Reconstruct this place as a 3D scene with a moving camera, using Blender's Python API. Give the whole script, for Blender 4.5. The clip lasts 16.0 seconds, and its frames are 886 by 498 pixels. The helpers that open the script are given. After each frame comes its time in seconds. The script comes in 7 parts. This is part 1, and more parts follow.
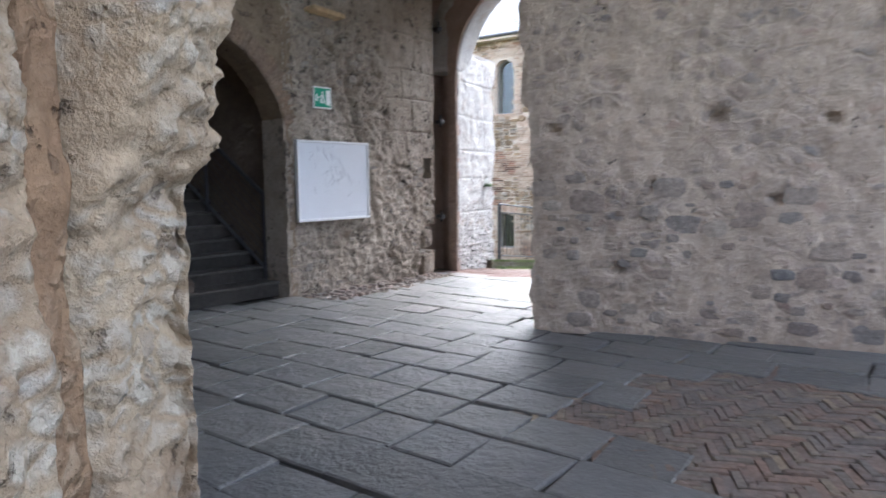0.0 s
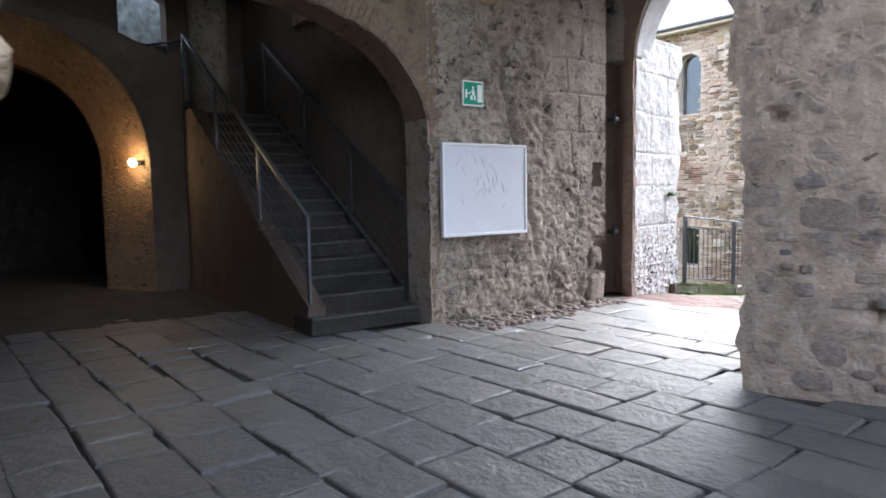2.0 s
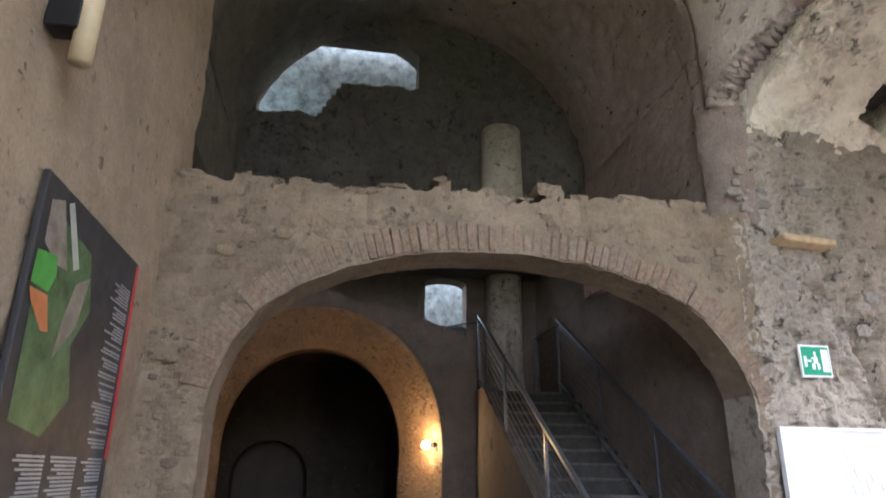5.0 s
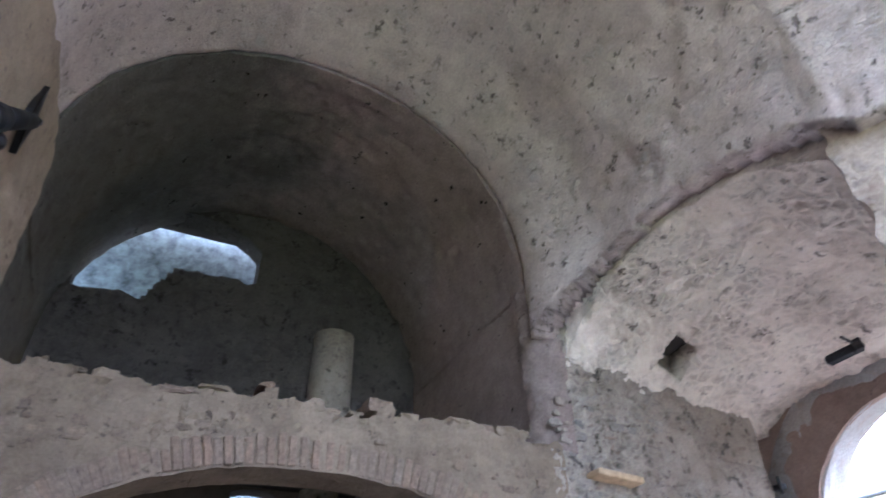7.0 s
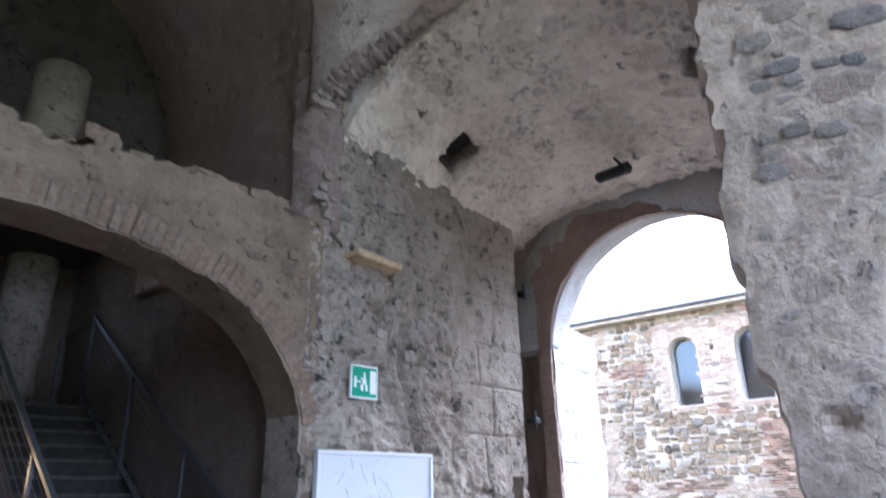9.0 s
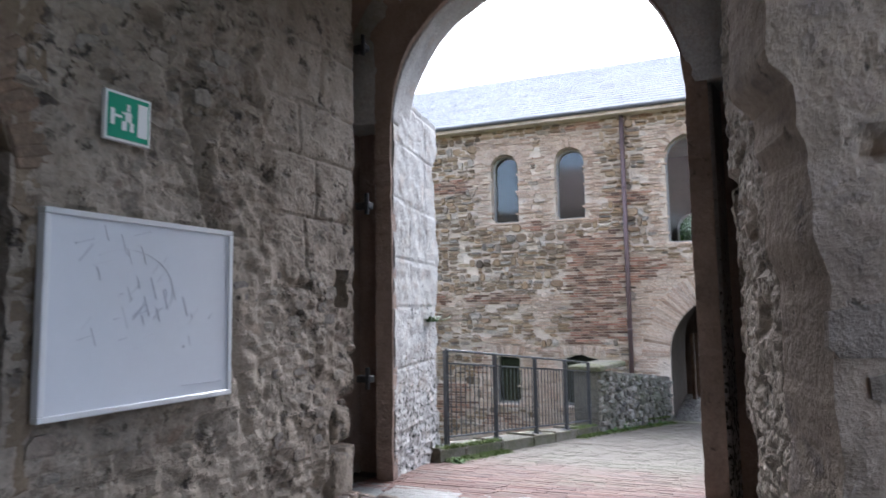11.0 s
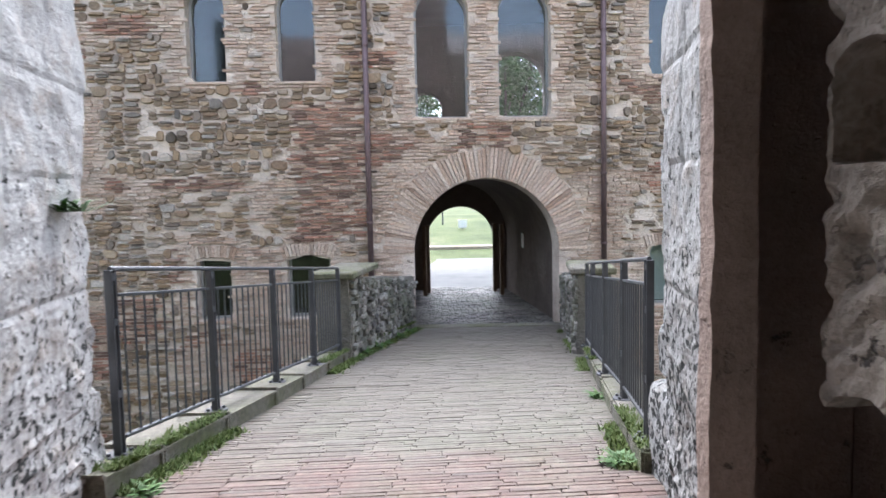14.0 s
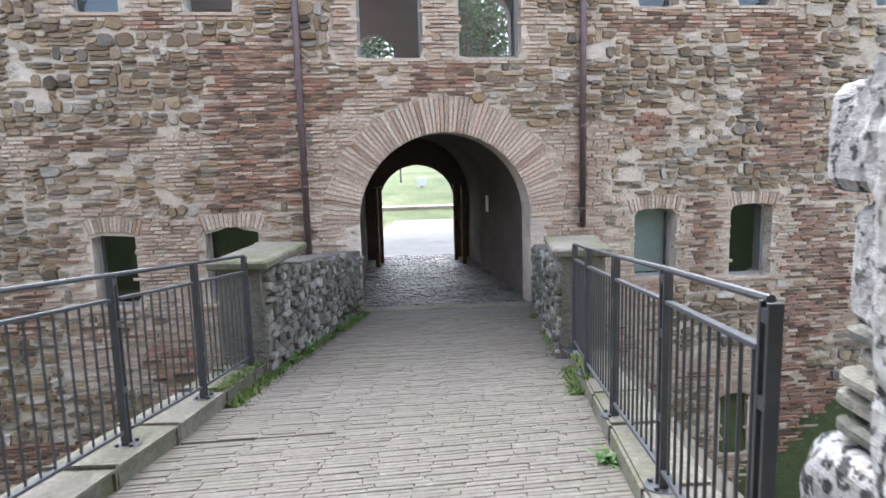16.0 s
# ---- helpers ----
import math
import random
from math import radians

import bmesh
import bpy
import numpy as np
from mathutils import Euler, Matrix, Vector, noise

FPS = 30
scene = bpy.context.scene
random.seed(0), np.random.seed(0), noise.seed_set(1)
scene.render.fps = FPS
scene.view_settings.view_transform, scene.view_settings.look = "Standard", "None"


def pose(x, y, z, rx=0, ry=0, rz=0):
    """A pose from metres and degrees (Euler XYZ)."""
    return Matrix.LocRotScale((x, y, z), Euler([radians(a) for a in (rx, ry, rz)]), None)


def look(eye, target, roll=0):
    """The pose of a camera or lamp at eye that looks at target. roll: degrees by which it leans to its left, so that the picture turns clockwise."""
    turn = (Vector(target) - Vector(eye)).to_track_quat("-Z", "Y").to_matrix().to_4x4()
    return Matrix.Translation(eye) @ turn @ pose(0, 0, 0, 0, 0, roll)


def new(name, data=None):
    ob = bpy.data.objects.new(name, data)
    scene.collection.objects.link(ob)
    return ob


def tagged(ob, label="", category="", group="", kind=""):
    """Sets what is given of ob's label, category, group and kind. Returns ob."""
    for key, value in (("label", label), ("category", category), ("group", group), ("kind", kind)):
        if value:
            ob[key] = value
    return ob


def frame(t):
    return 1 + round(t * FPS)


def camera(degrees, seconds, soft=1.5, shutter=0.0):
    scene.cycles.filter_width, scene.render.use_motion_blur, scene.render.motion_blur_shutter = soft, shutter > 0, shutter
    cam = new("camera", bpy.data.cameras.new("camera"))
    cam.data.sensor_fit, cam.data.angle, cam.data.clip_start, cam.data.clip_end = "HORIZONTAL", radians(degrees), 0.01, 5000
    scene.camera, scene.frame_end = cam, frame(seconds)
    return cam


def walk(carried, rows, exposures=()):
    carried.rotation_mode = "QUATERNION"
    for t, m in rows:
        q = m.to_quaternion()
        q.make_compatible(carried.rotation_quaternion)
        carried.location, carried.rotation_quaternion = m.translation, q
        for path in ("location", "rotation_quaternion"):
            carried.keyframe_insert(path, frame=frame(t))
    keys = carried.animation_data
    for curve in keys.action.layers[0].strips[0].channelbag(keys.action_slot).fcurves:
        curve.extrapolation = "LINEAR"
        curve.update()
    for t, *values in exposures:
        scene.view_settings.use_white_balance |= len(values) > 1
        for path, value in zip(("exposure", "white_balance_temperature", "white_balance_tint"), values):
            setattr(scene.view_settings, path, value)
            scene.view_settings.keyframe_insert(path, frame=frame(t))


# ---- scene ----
cam = camera(68.2, 16.0, soft=1.6, shutter=0.4)
PATH = [
    (0, (-0.228, -0.587, 1.463), (-1.507, 0.936, 1.256), -0.6),
    (0.5, (-0.349, -0.318, 1.481), (-1.821, 1.01, 1.22), -0.7),
    (1, (-0.598, -0.086, 1.445), (-2.155, 1.139, 1.169), -0.7),
    (1.5, (-0.833, 0.184, 1.445), (-2.435, 1.356, 1.203), -1.0),
    (1.6, (-0.876, 0.237, 1.444), (-2.482, 1.406, 1.216), -0.7),
    (2, (-1.099, 0.452, 1.428), (-2.728, 1.601, 1.263), -1.0),
    (2.5, (-1.375, 0.642, 1.438), (-3.054, 1.721, 1.313), -1.0),
    (3, (-1.616, 0.794, 1.479), (-3.401, 1.695, 1.455), -1.0),
    (3.5, (-1.825, 0.97, 1.509), (-3.728, 1.584, 1.571), -1.0),
    (4, (-1.95, 0.976, 1.586), (-3.894, 1.381, 1.824), -0.8),
    (4.2, (-1.968, 0.99, 1.591), (-3.908, 1.348, 1.924), -0.6),
    (6.3, (-1.917, 0.879, 1.693), (-3.561, 1.359, 2.725), -0.9),
    (6.5, (-1.934, 0.888, 1.703), (-3.526, 1.438, 2.783), -0.9),
    (7, (-1.994, 0.897, 1.736), (-3.442, 1.608, 2.919), -1.1),
    (7.5, (-2.095, 0.908, 1.741), (-3.419, 1.78, 2.96), -1.6),
    (8, (-2.245, 0.979, 1.733), (-3.517, 2.017, 2.876), -1.3),
    (8.5, (-2.476, 1.226, 1.698), (-3.746, 2.448, 2.643), -1.3),
    (9, (-2.717, 1.495, 1.648), (-3.996, 2.861, 2.355), -1.2),
    (9.5, (-3.002, 1.718, 1.634), (-4.232, 3.205, 2.159), -1.0),
    (9.7, (-3.123, 1.844, 1.606), (-4.333, 3.37, 2.06), -0.8),
    (11.8, (-4.386, 3.41, 1.431), (-5.029, 5.303, 1.496), -1.2),
    (12, (-4.555, 3.656, 1.444), (-5.138, 5.568, 1.473), -1.1),
    (12.5, (-4.799, 4.134, 1.414), (-5.206, 6.092, 1.415), -1.0),
    (13, (-5.006, 4.624, 1.397), (-5.309, 6.601, 1.377), -1.0),
    (13.5, (-5.156, 5.143, 1.378), (-5.321, 7.134, 1.298), -1.0),
    (14, (-5.224, 5.688, 1.367), (-5.258, 7.682, 1.219), -1.2),
    (14.5, (-5.293, 6.205, 1.365), (-5.257, 8.197, 1.182), -1.1),
    (15, (-5.226, 6.766, 1.354), (-5.158, 8.75, 1.111), -1.4),
    (15.5, (-5.141, 7.232, 1.384), (-5.066, 9.213, 1.117), -1.3),
    (16, (-5.081, 7.693, 1.429), (-5.002, 9.671, 1.143), -1.6),
]
EXPOSURES = [(0.0, 3.25, 5800, 11), (1.5, 3.15, 5850, 11), (2.0, 3.4, 5850, 11), (3.0, 3.65, 5950, 11), (4.2, 4.45, 6350, 11), (6.3, 4.85, 5250, 17), (8.5, 4.45, 5050, 15), (9.7, 3.45, 5450, 11), (11.8, 2.45, 5700, 11), (13.5, 2.6, 5750, 11), (16.0, 2.7, 5800, 11)]
walk(cam, [(t, look(eye, target, roll)) for t, eye, target, roll in PATH], EXPOSURES)

# ---- world and sun: a bright overcast sky ----
SUN_ELEVATION, SUN_AZIMUTH = 50.0, -8.0
world = bpy.data.worlds.new("overcast_sky")
scene.world = world
world.use_nodes = True
wn, wl = world.node_tree.nodes, world.node_tree.links
sky = wn.new("ShaderNodeTexSky")
sky.sky_type, sky.sun_disc = "NISHITA", False
sky.sun_elevation, sky.sun_rotation, sky.dust_density = radians(SUN_ELEVATION), radians(SUN_AZIMUTH), 4.0
veil = wn.new("ShaderNodeHueSaturation")
veil.inputs["Saturation"].default_value = 0.45
wl.new(sky.outputs[0], veil.inputs["Color"])
wl.new(veil.outputs[0], wn["Background"].inputs["Color"])
wn["Background"].inputs["Strength"].default_value = 0.15
sun_data = bpy.data.lights.new("sun", "SUN")
sun_data.energy, sun_data.angle, sun_data.color = 0.7, radians(60), (1.0, 0.98, 0.95)
sun = new("sun", sun_data)
az, el = radians(SUN_AZIMUTH), radians(SUN_ELEVATION)
sun.matrix_world = look((0, 0, 30), Vector((0, 0, 30)) - Vector((math.sin(az) * math.cos(el), math.cos(az) * math.cos(el), math.sin(el))))


# ---- materials ----
class Mat:
    """A small builder for node materials in world coordinates."""

    def __init__(self, name, rough=0.85, metal=0.0, spec=0.4):
        self.m = bpy.data.materials.new(name)
        self.m.use_nodes = True
        self.n, self.l = self.m.node_tree.nodes, self.m.node_tree.links
        self.b = self.n["Principled BSDF"]
        self.b.inputs["Roughness"].default_value = rough
        self.b.inputs["Metallic"].default_value = metal
        self.b.inputs["Specular IOR Level"].default_value = spec
        self.pos = self.n.new("ShaderNodeNewGeometry").outputs["Position"]

    def put(self, value, socket):
        if hasattr(value, "is_linked"):
            self.l.new(value, socket)
        elif isinstance(value, tuple) and len(value) == 3 and socket.type == "RGBA":
            socket.default_value = (*value, 1)
        else:
            socket.default_value = value

    def noise(self, scale, detail=5.0, rough=0.6, stretch=(1, 1, 1), warp=0.0):
        mp = self.n.new("ShaderNodeMapping")
        mp.inputs["Scale"].default_value = stretch
        self.l.new(self.pos, mp.inputs["Vector"])
        t = self.n.new("ShaderNodeTexNoise")
        t.inputs["Scale"].default_value, t.inputs["Detail"].default_value = scale, detail
        t.inputs["Roughness"].default_value, t.inputs["Distortion"].default_value = rough, warp
        self.l.new(mp.outputs[0], t.inputs["Vector"])
        return t.outputs["Fac"]

    def cells(self, scale, feature="F1", stretch=(1, 1, 1), wobble=0.3):
        w = self.n.new("ShaderNodeTexNoise")
        w.inputs["Scale"].default_value, w.inputs["Detail"].default_value = 3.0, 7.0
        self.l.new(self.pos, w.inputs["Vector"])
        a = self.n.new("ShaderNodeVectorMath")
        a.operation = "MULTIPLY_ADD"
        self.l.new(w.outputs["Color"], a.inputs[0])
        a.inputs[1].default_value = (wobble,) * 3
        self.l.new(self.pos, a.inputs[2])
        mp = self.n.new("ShaderNodeMapping")
        mp.inputs["Scale"].default_value = stretch
        self.l.new(a.outputs[0], mp.inputs["Vector"])
        t = self.n.new("ShaderNodeTexVoronoi")
        t.feature = feature
        t.inputs["Scale"].default_value = scale
        self.l.new(mp.outputs[0], t.inputs["Vector"])
        return t.outputs["Distance" if feature == "DISTANCE_TO_EDGE" else "Color"]

    def ramp(self, fac, stops):
        r = self.n.new("ShaderNodeValToRGB")
        e = r.color_ramp.elements
        while len(e) < len(stops):
            e.new(0.5)
        for k, (p, c) in zip(e, stops):
            k.position = p
            k.color = (*c, 1) if isinstance(c, tuple) else (c, c, c, 1)
        self.l.new(fac, r.inputs[0])
        return r.outputs[0]

    def mix(self, fac, a, b, mode="MIX"):
        x = self.n.new("ShaderNodeMix")
        x.data_type, x.blend_type = "RGBA", mode
        self.put(fac, x.inputs[0]), self.put(a, x.inputs[6]), self.put(b, x.inputs[7])
        return x.outputs[2]

    def math(self, op, a, b=0.0, clamp=False):
        x = self.n.new("ShaderNodeMath")
        x.operation, x.use_clamp = op, clamp
        self.put(a, x.inputs[0]), self.put(b, x.inputs[1])
        return x.outputs[0]

    def island(self):
        return self.n.new("ShaderNodeNewGeometry").outputs["Random Per Island"]

    def chance(self):
        return self.n.new("ShaderNodeObjectInfo").outputs["Random"]

    def axis(self, i):
        x = self.n.new("ShaderNodeSeparateXYZ")
        self.l.new(self.pos, x.inputs[0])
        return x.outputs[i]

    def done(self, color, bump=None, strength=0.5, dist=0.02, rough=None):
        self.put(color, self.b.inputs["Base Color"])
        if rough is not None:
            self.put(rough, self.b.inputs["Roughness"])
        if bump is not None:
            k = self.n.new("ShaderNodeBump")
            k.inputs["Strength"].default_value, k.inputs["Distance"].default_value = strength, dist
            self.put(bump, k.inputs["Height"])
            self.l.new(k.outputs[0], self.b.inputs["Normal"])
        return self.m


def rubble(name, plaster, dark, stones, scale=4.0, cover=0.5, stretch=(1, 1, 1.5), relief=0.03, spots=(0.1, 0.09, 0.08), joint=0.55, pit=0.31):
    """Old plaster over rubble: plaster and dark stain colours, stone colours, and the share that plaster covers."""
    k = Mat(name, 0.93, spec=0.2)
    big, mid, fine = k.noise(0.9, 6, 0.65), k.noise(5, 6, 0.7), k.noise(38, 4, 0.7)
    edge = k.math("ADD", k.cells(scale, "DISTANCE_TO_EDGE", stretch), k.math("MULTIPLY", k.math("SUBTRACT", fine, 0.5), 0.25))
    tone = k.cells(scale, "F1", stretch)
    stone = k.ramp(tone, [(i / max(1, len(stones) - 1), c) for i, c in enumerate(stones)])
    stone = k.mix(k.ramp(mid, [(0.35, 0.0), (0.7, 0.6)]), stone, plaster)
    lime = k.mix(k.ramp(big, [(0.36, 0.0), (0.68, 1.0)]), plaster, dark)
    lime = k.mix(k.ramp(mid, [(0.4, 0.0), (0.75, 0.5)]), lime, tuple(min(1, c * 1.35) for c in plaster))
    gap = k.ramp(edge, [(0.03, 0.0), (0.22, 1.0)])
    bare = k.ramp(k.noise(1.7, 5, 0.7, warp=0.4), [(cover - 0.07, 1.0), (cover + 0.07, 0.0)])
    shown = k.math("MULTIPLY", gap, bare)
    col = k.mix(shown, lime, stone)
    pits = k.math("MULTIPLY", k.ramp(k.noise(9, 5, 0.65), [(pit, 0.85), (pit + 0.06, 0.0)]), k.ramp(k.noise(2.3, 3, 0.6), [(0.4, 0.15), (0.6, 1.0)]))
    col = k.mix(pits, col, spots)
    col = k.mix(0.35, col, k.ramp(fine, [(0.3, 0.35), (0.7, 0.75)]), "OVERLAY")
    h = k.math("ADD", k.math("MULTIPLY", shown, joint), k.math("MULTIPLY", mid, 0.8))
    h = k.math("ADD", h, k.math("MULTIPLY", fine, 0.35))
    h = k.math("SUBTRACT", h, k.math("MULTIPLY", pits, 0.7))
    return k.done(col, h, 0.9, relief)


def loose(name, cols, rough=0.9, grain=25.0, stain=(0.3, 0.28, 0.24), by="island", bump=0.012, amount=0.5):
    """Single pieces of stone or brick, each with its own tone."""
    k = Mat(name, rough, spec=0.3)
    r = k.island() if by == "island" else k.chance()
    col = k.ramp(r, [(i / max(1, len(cols) - 1), c) for i, c in enumerate(cols)])
    n, big = k.noise(grain, 5, 0.7), k.noise(1.6, 5, 0.65)
    col = k.mix(k.ramp(big, [(0.42, 0.0), (0.7, amount)]), col, stain)
    col = k.mix(0.6, col, k.ramp(n, [(0.3, 0.22), (0.7, 0.82)]), "OVERLAY")
    return k.done(col, k.math("ADD", n, k.noise(grain * 4, 3)), 0.8, bump)


def plain(name, col, rough=0.6, metal=0.0, vary=0.15, scale=9.0):
    k = Mat(name, rough, metal)
    n = k.noise(scale, 5, 0.65)
    c = k.mix(k.ramp(n, [(0.35, 0.0), (0.7, 1.0)]), col, tuple(v * (1 - vary) for v in col))
    return k.done(c, k.noise(scale * 12, 3), 0.15, 0.003, k.math("ADD", k.math("MULTIPLY", n, 0.25), rough - 0.12))


def glow(name, col, power):
    k = Mat(name, 0.5)
    k.b.inputs["Emission Color"].default_value = (*col, 1)
    k.b.inputs["Emission Strength"].default_value = power
    return k.done(col)


M_BOARD = rubble("rubble_with_grey_lime", (0.35, 0.30, 0.25), (0.215, 0.175, 0.135), [(0.190, 0.168, 0.15), (0.28, 0.24, 0.195), (0.13, 0.112, 0.096), (0.265, 0.19, 0.145)], 9.0, 0.5, joint=0.12, relief=0.04, pit=0.375, spots=(0.06, 0.052, 0.046))
M_ARCH = rubble("brown_arch_plaster", (0.22, 0.17, 0.122), (0.125, 0.094, 0.066), [(0.165, 0.119, 0.083), (0.196, 0.150, 0.108), (0.140, 0.093, 0.063)], 6.0, 0.38, pit=0.34, spots=(0.07, 0.055, 0.042))
M_PANELWALL = rubble("ochre_plaster", (0.320, 0.248, 0.176), (0.216, 0.168, 0.120), [(0.304, 0.248, 0.192), (0.240, 0.192, 0.152)], 4.0, 0.3, pit=0.33)
M_RIGHT = rubble("grey_brown_plaster", (0.44, 0.36, 0.29), (0.25, 0.20, 0.163), [(0.236, 0.209, 0.196), (0.399, 0.318, 0.271), (0.164, 0.150, 0.150), (0.344, 0.236, 0.190)], 6.0, 0.5, joint=0.25, relief=0.035)
M_VAULT = rubble("pinkish_vault_plaster", (0.56, 0.475, 0.43), (0.37, 0.305, 0.275), [(0.40, 0.36, 0.345), (0.52, 0.46, 0.42)], 5.0, 0.42, relief=0.04, pit=0.36, spots=(0.12, 0.10, 0.09))
# end wall: shade at the back of the recess is put into this tone
M_RECESS_LOW = rubble("shaded_rubble_plaster", (0.08, 0.07, 0.062), (0.04, 0.034, 0.031), [(0.05, 0.043, 0.04), (0.085, 0.072, 0.064)], 6.0, 0.5, pit=0.38, spots=(0.02, 0.018, 0.016))


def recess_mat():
    """Pinkish vault plaster, pitted all over; shade towards the south is painted in as ragged greenish grey."""
    k = Mat("shade_painted_vault_plaster", 0.94, spec=0.2)
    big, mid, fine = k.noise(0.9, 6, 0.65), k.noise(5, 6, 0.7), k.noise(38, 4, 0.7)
    lit_tone = k.mix(k.ramp(mid, [(0.35, 0.0), (0.7, 1.0)]), (0.30, 0.235, 0.205), (0.215, 0.165, 0.145))
    shade_tone = k.mix(k.ramp(mid, [(0.35, 0.0), (0.7, 1.0)]), (0.125, 0.115, 0.095), (0.085, 0.078, 0.066))
    # mask for the painted shade: grows towards the south, broken up by noise
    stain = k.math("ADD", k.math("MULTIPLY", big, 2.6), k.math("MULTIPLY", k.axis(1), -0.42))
    col = k.mix(k.ramp(stain, [(0.1, 0.0), (0.9, 1.0)]), lit_tone, shade_tone)
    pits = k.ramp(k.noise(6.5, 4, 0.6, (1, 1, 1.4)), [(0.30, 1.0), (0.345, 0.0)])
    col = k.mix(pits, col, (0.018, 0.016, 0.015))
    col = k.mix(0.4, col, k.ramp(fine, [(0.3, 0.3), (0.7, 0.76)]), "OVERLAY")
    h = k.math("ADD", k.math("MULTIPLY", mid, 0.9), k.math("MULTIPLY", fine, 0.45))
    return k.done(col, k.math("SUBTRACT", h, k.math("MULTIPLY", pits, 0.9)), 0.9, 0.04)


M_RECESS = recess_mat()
M_LUNETTE = rubble("pale_rough_plaster", (0.78, 0.69, 0.59), (0.62, 0.52, 0.43), [(0.52, 0.46, 0.40), (0.44, 0.36, 0.30), (0.62, 0.56, 0.48)], 7.0, 0.5, relief=0.045, pit=0.36, spots=(0.16, 0.13, 0.11))
M_PIER = rubble("weathered_sandstone", (0.37, 0.295, 0.205), (0.19, 0.13, 0.085), [(0.36, 0.345, 0.32), (0.42, 0.385, 0.325), (0.27, 0.225, 0.18)], 7.0, 0.52, (1, 1, 1.6), 0.05, joint=0.2, pit=0.34, spots=(0.09, 0.07, 0.055))
def jamb_mat(name, spot, top, tone):
    """Whitewash on stone with grey wear, and black lichen that thins out upwards."""
    k = Mat(name, 0.9, spec=0.25)
    big, mid, fine = k.noise(1.1, 6, 0.65), k.noise(6, 6, 0.7), k.noise(40, 4, 0.7)
    col = k.mix(k.ramp(big, [(0.36, 0.0), (0.66, 1.0)]), tuple(tone * c for c in (0.56, 0.55, 0.53)), tuple(tone * c for c in (0.42, 0.40, 0.38)))
    col = k.mix(k.ramp(mid, [(0.5, 0.0), (0.66, 0.8)]), col, tuple(tone * c for c in (0.46, 0.40, 0.34)))
    low = k.math("MULTIPLY", k.math("SUBTRACT", top, k.axis(2)), 0.09)
    where = k.math("ADD", k.math("MULTIPLY", k.noise(0.8, 4, 0.6), 0.18), low)
    n = k.math("ADD", k.noise(24, 4, 0.6), k.math("MINIMUM", where, 0.14))
    lichen = k.ramp(n, [(spot, 0.0), (spot + 0.035, 1.0)])
    col = k.mix(lichen, col, (0.035, 0.036, 0.034))
    col = k.mix(0.5, col, k.ramp(fine, [(0.3, 0.3), (0.7, 0.78)]), "OVERLAY")
    h = k.math("ADD", k.math("MULTIPLY", mid, 1.0), k.math("MULTIPLY", fine, 0.4))
    h = k.math("SUBTRACT", h, k.math("MULTIPLY", lichen, 0.15))
    return k.done(col, h, 0.9, 0.025)


M_JAMB = jamb_mat("whitewashed_stone", 0.69, 1.0, 0.78)
M_JAMB_EAST = jamb_mat("whitewashed_stone_with_lichen", 0.64, 1.2, 0.55)
M_JAMB_DARK = rubble("brown_door_stone", (0.318, 0.241, 0.200), (0.221, 0.166, 0.138), [(0.304, 0.235, 0.206), (0.359, 0.276, 0.235)], 1.5, 0.3)
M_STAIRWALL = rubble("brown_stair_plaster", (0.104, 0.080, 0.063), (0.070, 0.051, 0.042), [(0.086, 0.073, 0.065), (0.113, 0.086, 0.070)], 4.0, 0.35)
# lit copy of the stair plaster; the darker one holds the hall's shade
M_STAIRNORTH = rubble("lit_stair_plaster", (0.19, 0.152, 0.122), (0.12, 0.094, 0.076), [(0.15, 0.125, 0.105), (0.20, 0.158, 0.128)], 4.0, 0.4, pit=0.34)
# unlit room behind the arch: its darkness is put into the plaster colour
M_CELLAR = rubble("unlit_cellar_plaster", (0.045, 0.036, 0.03), (0.025, 0.02, 0.017), [(0.035, 0.029, 0.025), (0.055, 0.042, 0.034)], 4.0, 0.35)
M_MORTAR = rubble("facade_mortar", (0.64, 0.55, 0.455), (0.36, 0.29, 0.225), [(0.42, 0.35, 0.29), (0.54, 0.46, 0.39)], 9.0, 0.5, spots=(0.28, 0.23, 0.19))
STONE_TONES = [(0.075, 0.058, 0.042), (0.31, 0.215, 0.125), (0.15, 0.11, 0.075), (0.42, 0.32, 0.21), (0.22, 0.145, 0.088), (0.56, 0.50, 0.425), (0.11, 0.095, 0.08), (0.36, 0.25, 0.15), (0.26, 0.23, 0.195), (0.17, 0.115, 0.072), (0.47, 0.39, 0.30)]
M_STONE = loose("facade_stone", STONE_TONES, by="island", stain=(0.46, 0.38, 0.30), amount=0.2)
M_STONE1 = loose("facade_single_stone", STONE_TONES, by="object", stain=(0.46, 0.38, 0.30), amount=0.3)
M_PARASTONE = loose("mossy_parapet_stone", [(0.075, 0.072, 0.066), (0.21, 0.19, 0.165), (0.12, 0.115, 0.10), (0.34, 0.325, 0.29), (0.16, 0.15, 0.13)], by="object", stain=(0.117, 0.126, 0.077), amount=0.8)
M_PARAMORTAR = rubble("grey_parapet_mortar", (0.17, 0.155, 0.135), (0.09, 0.09, 0.065), [(0.13, 0.12, 0.105), (0.17, 0.155, 0.135)], 9.0, 0.5)
M_DECKEARTH = plain("earth_in_paving_joints", (0.085, 0.075, 0.058), 0.95, vary=0.3)
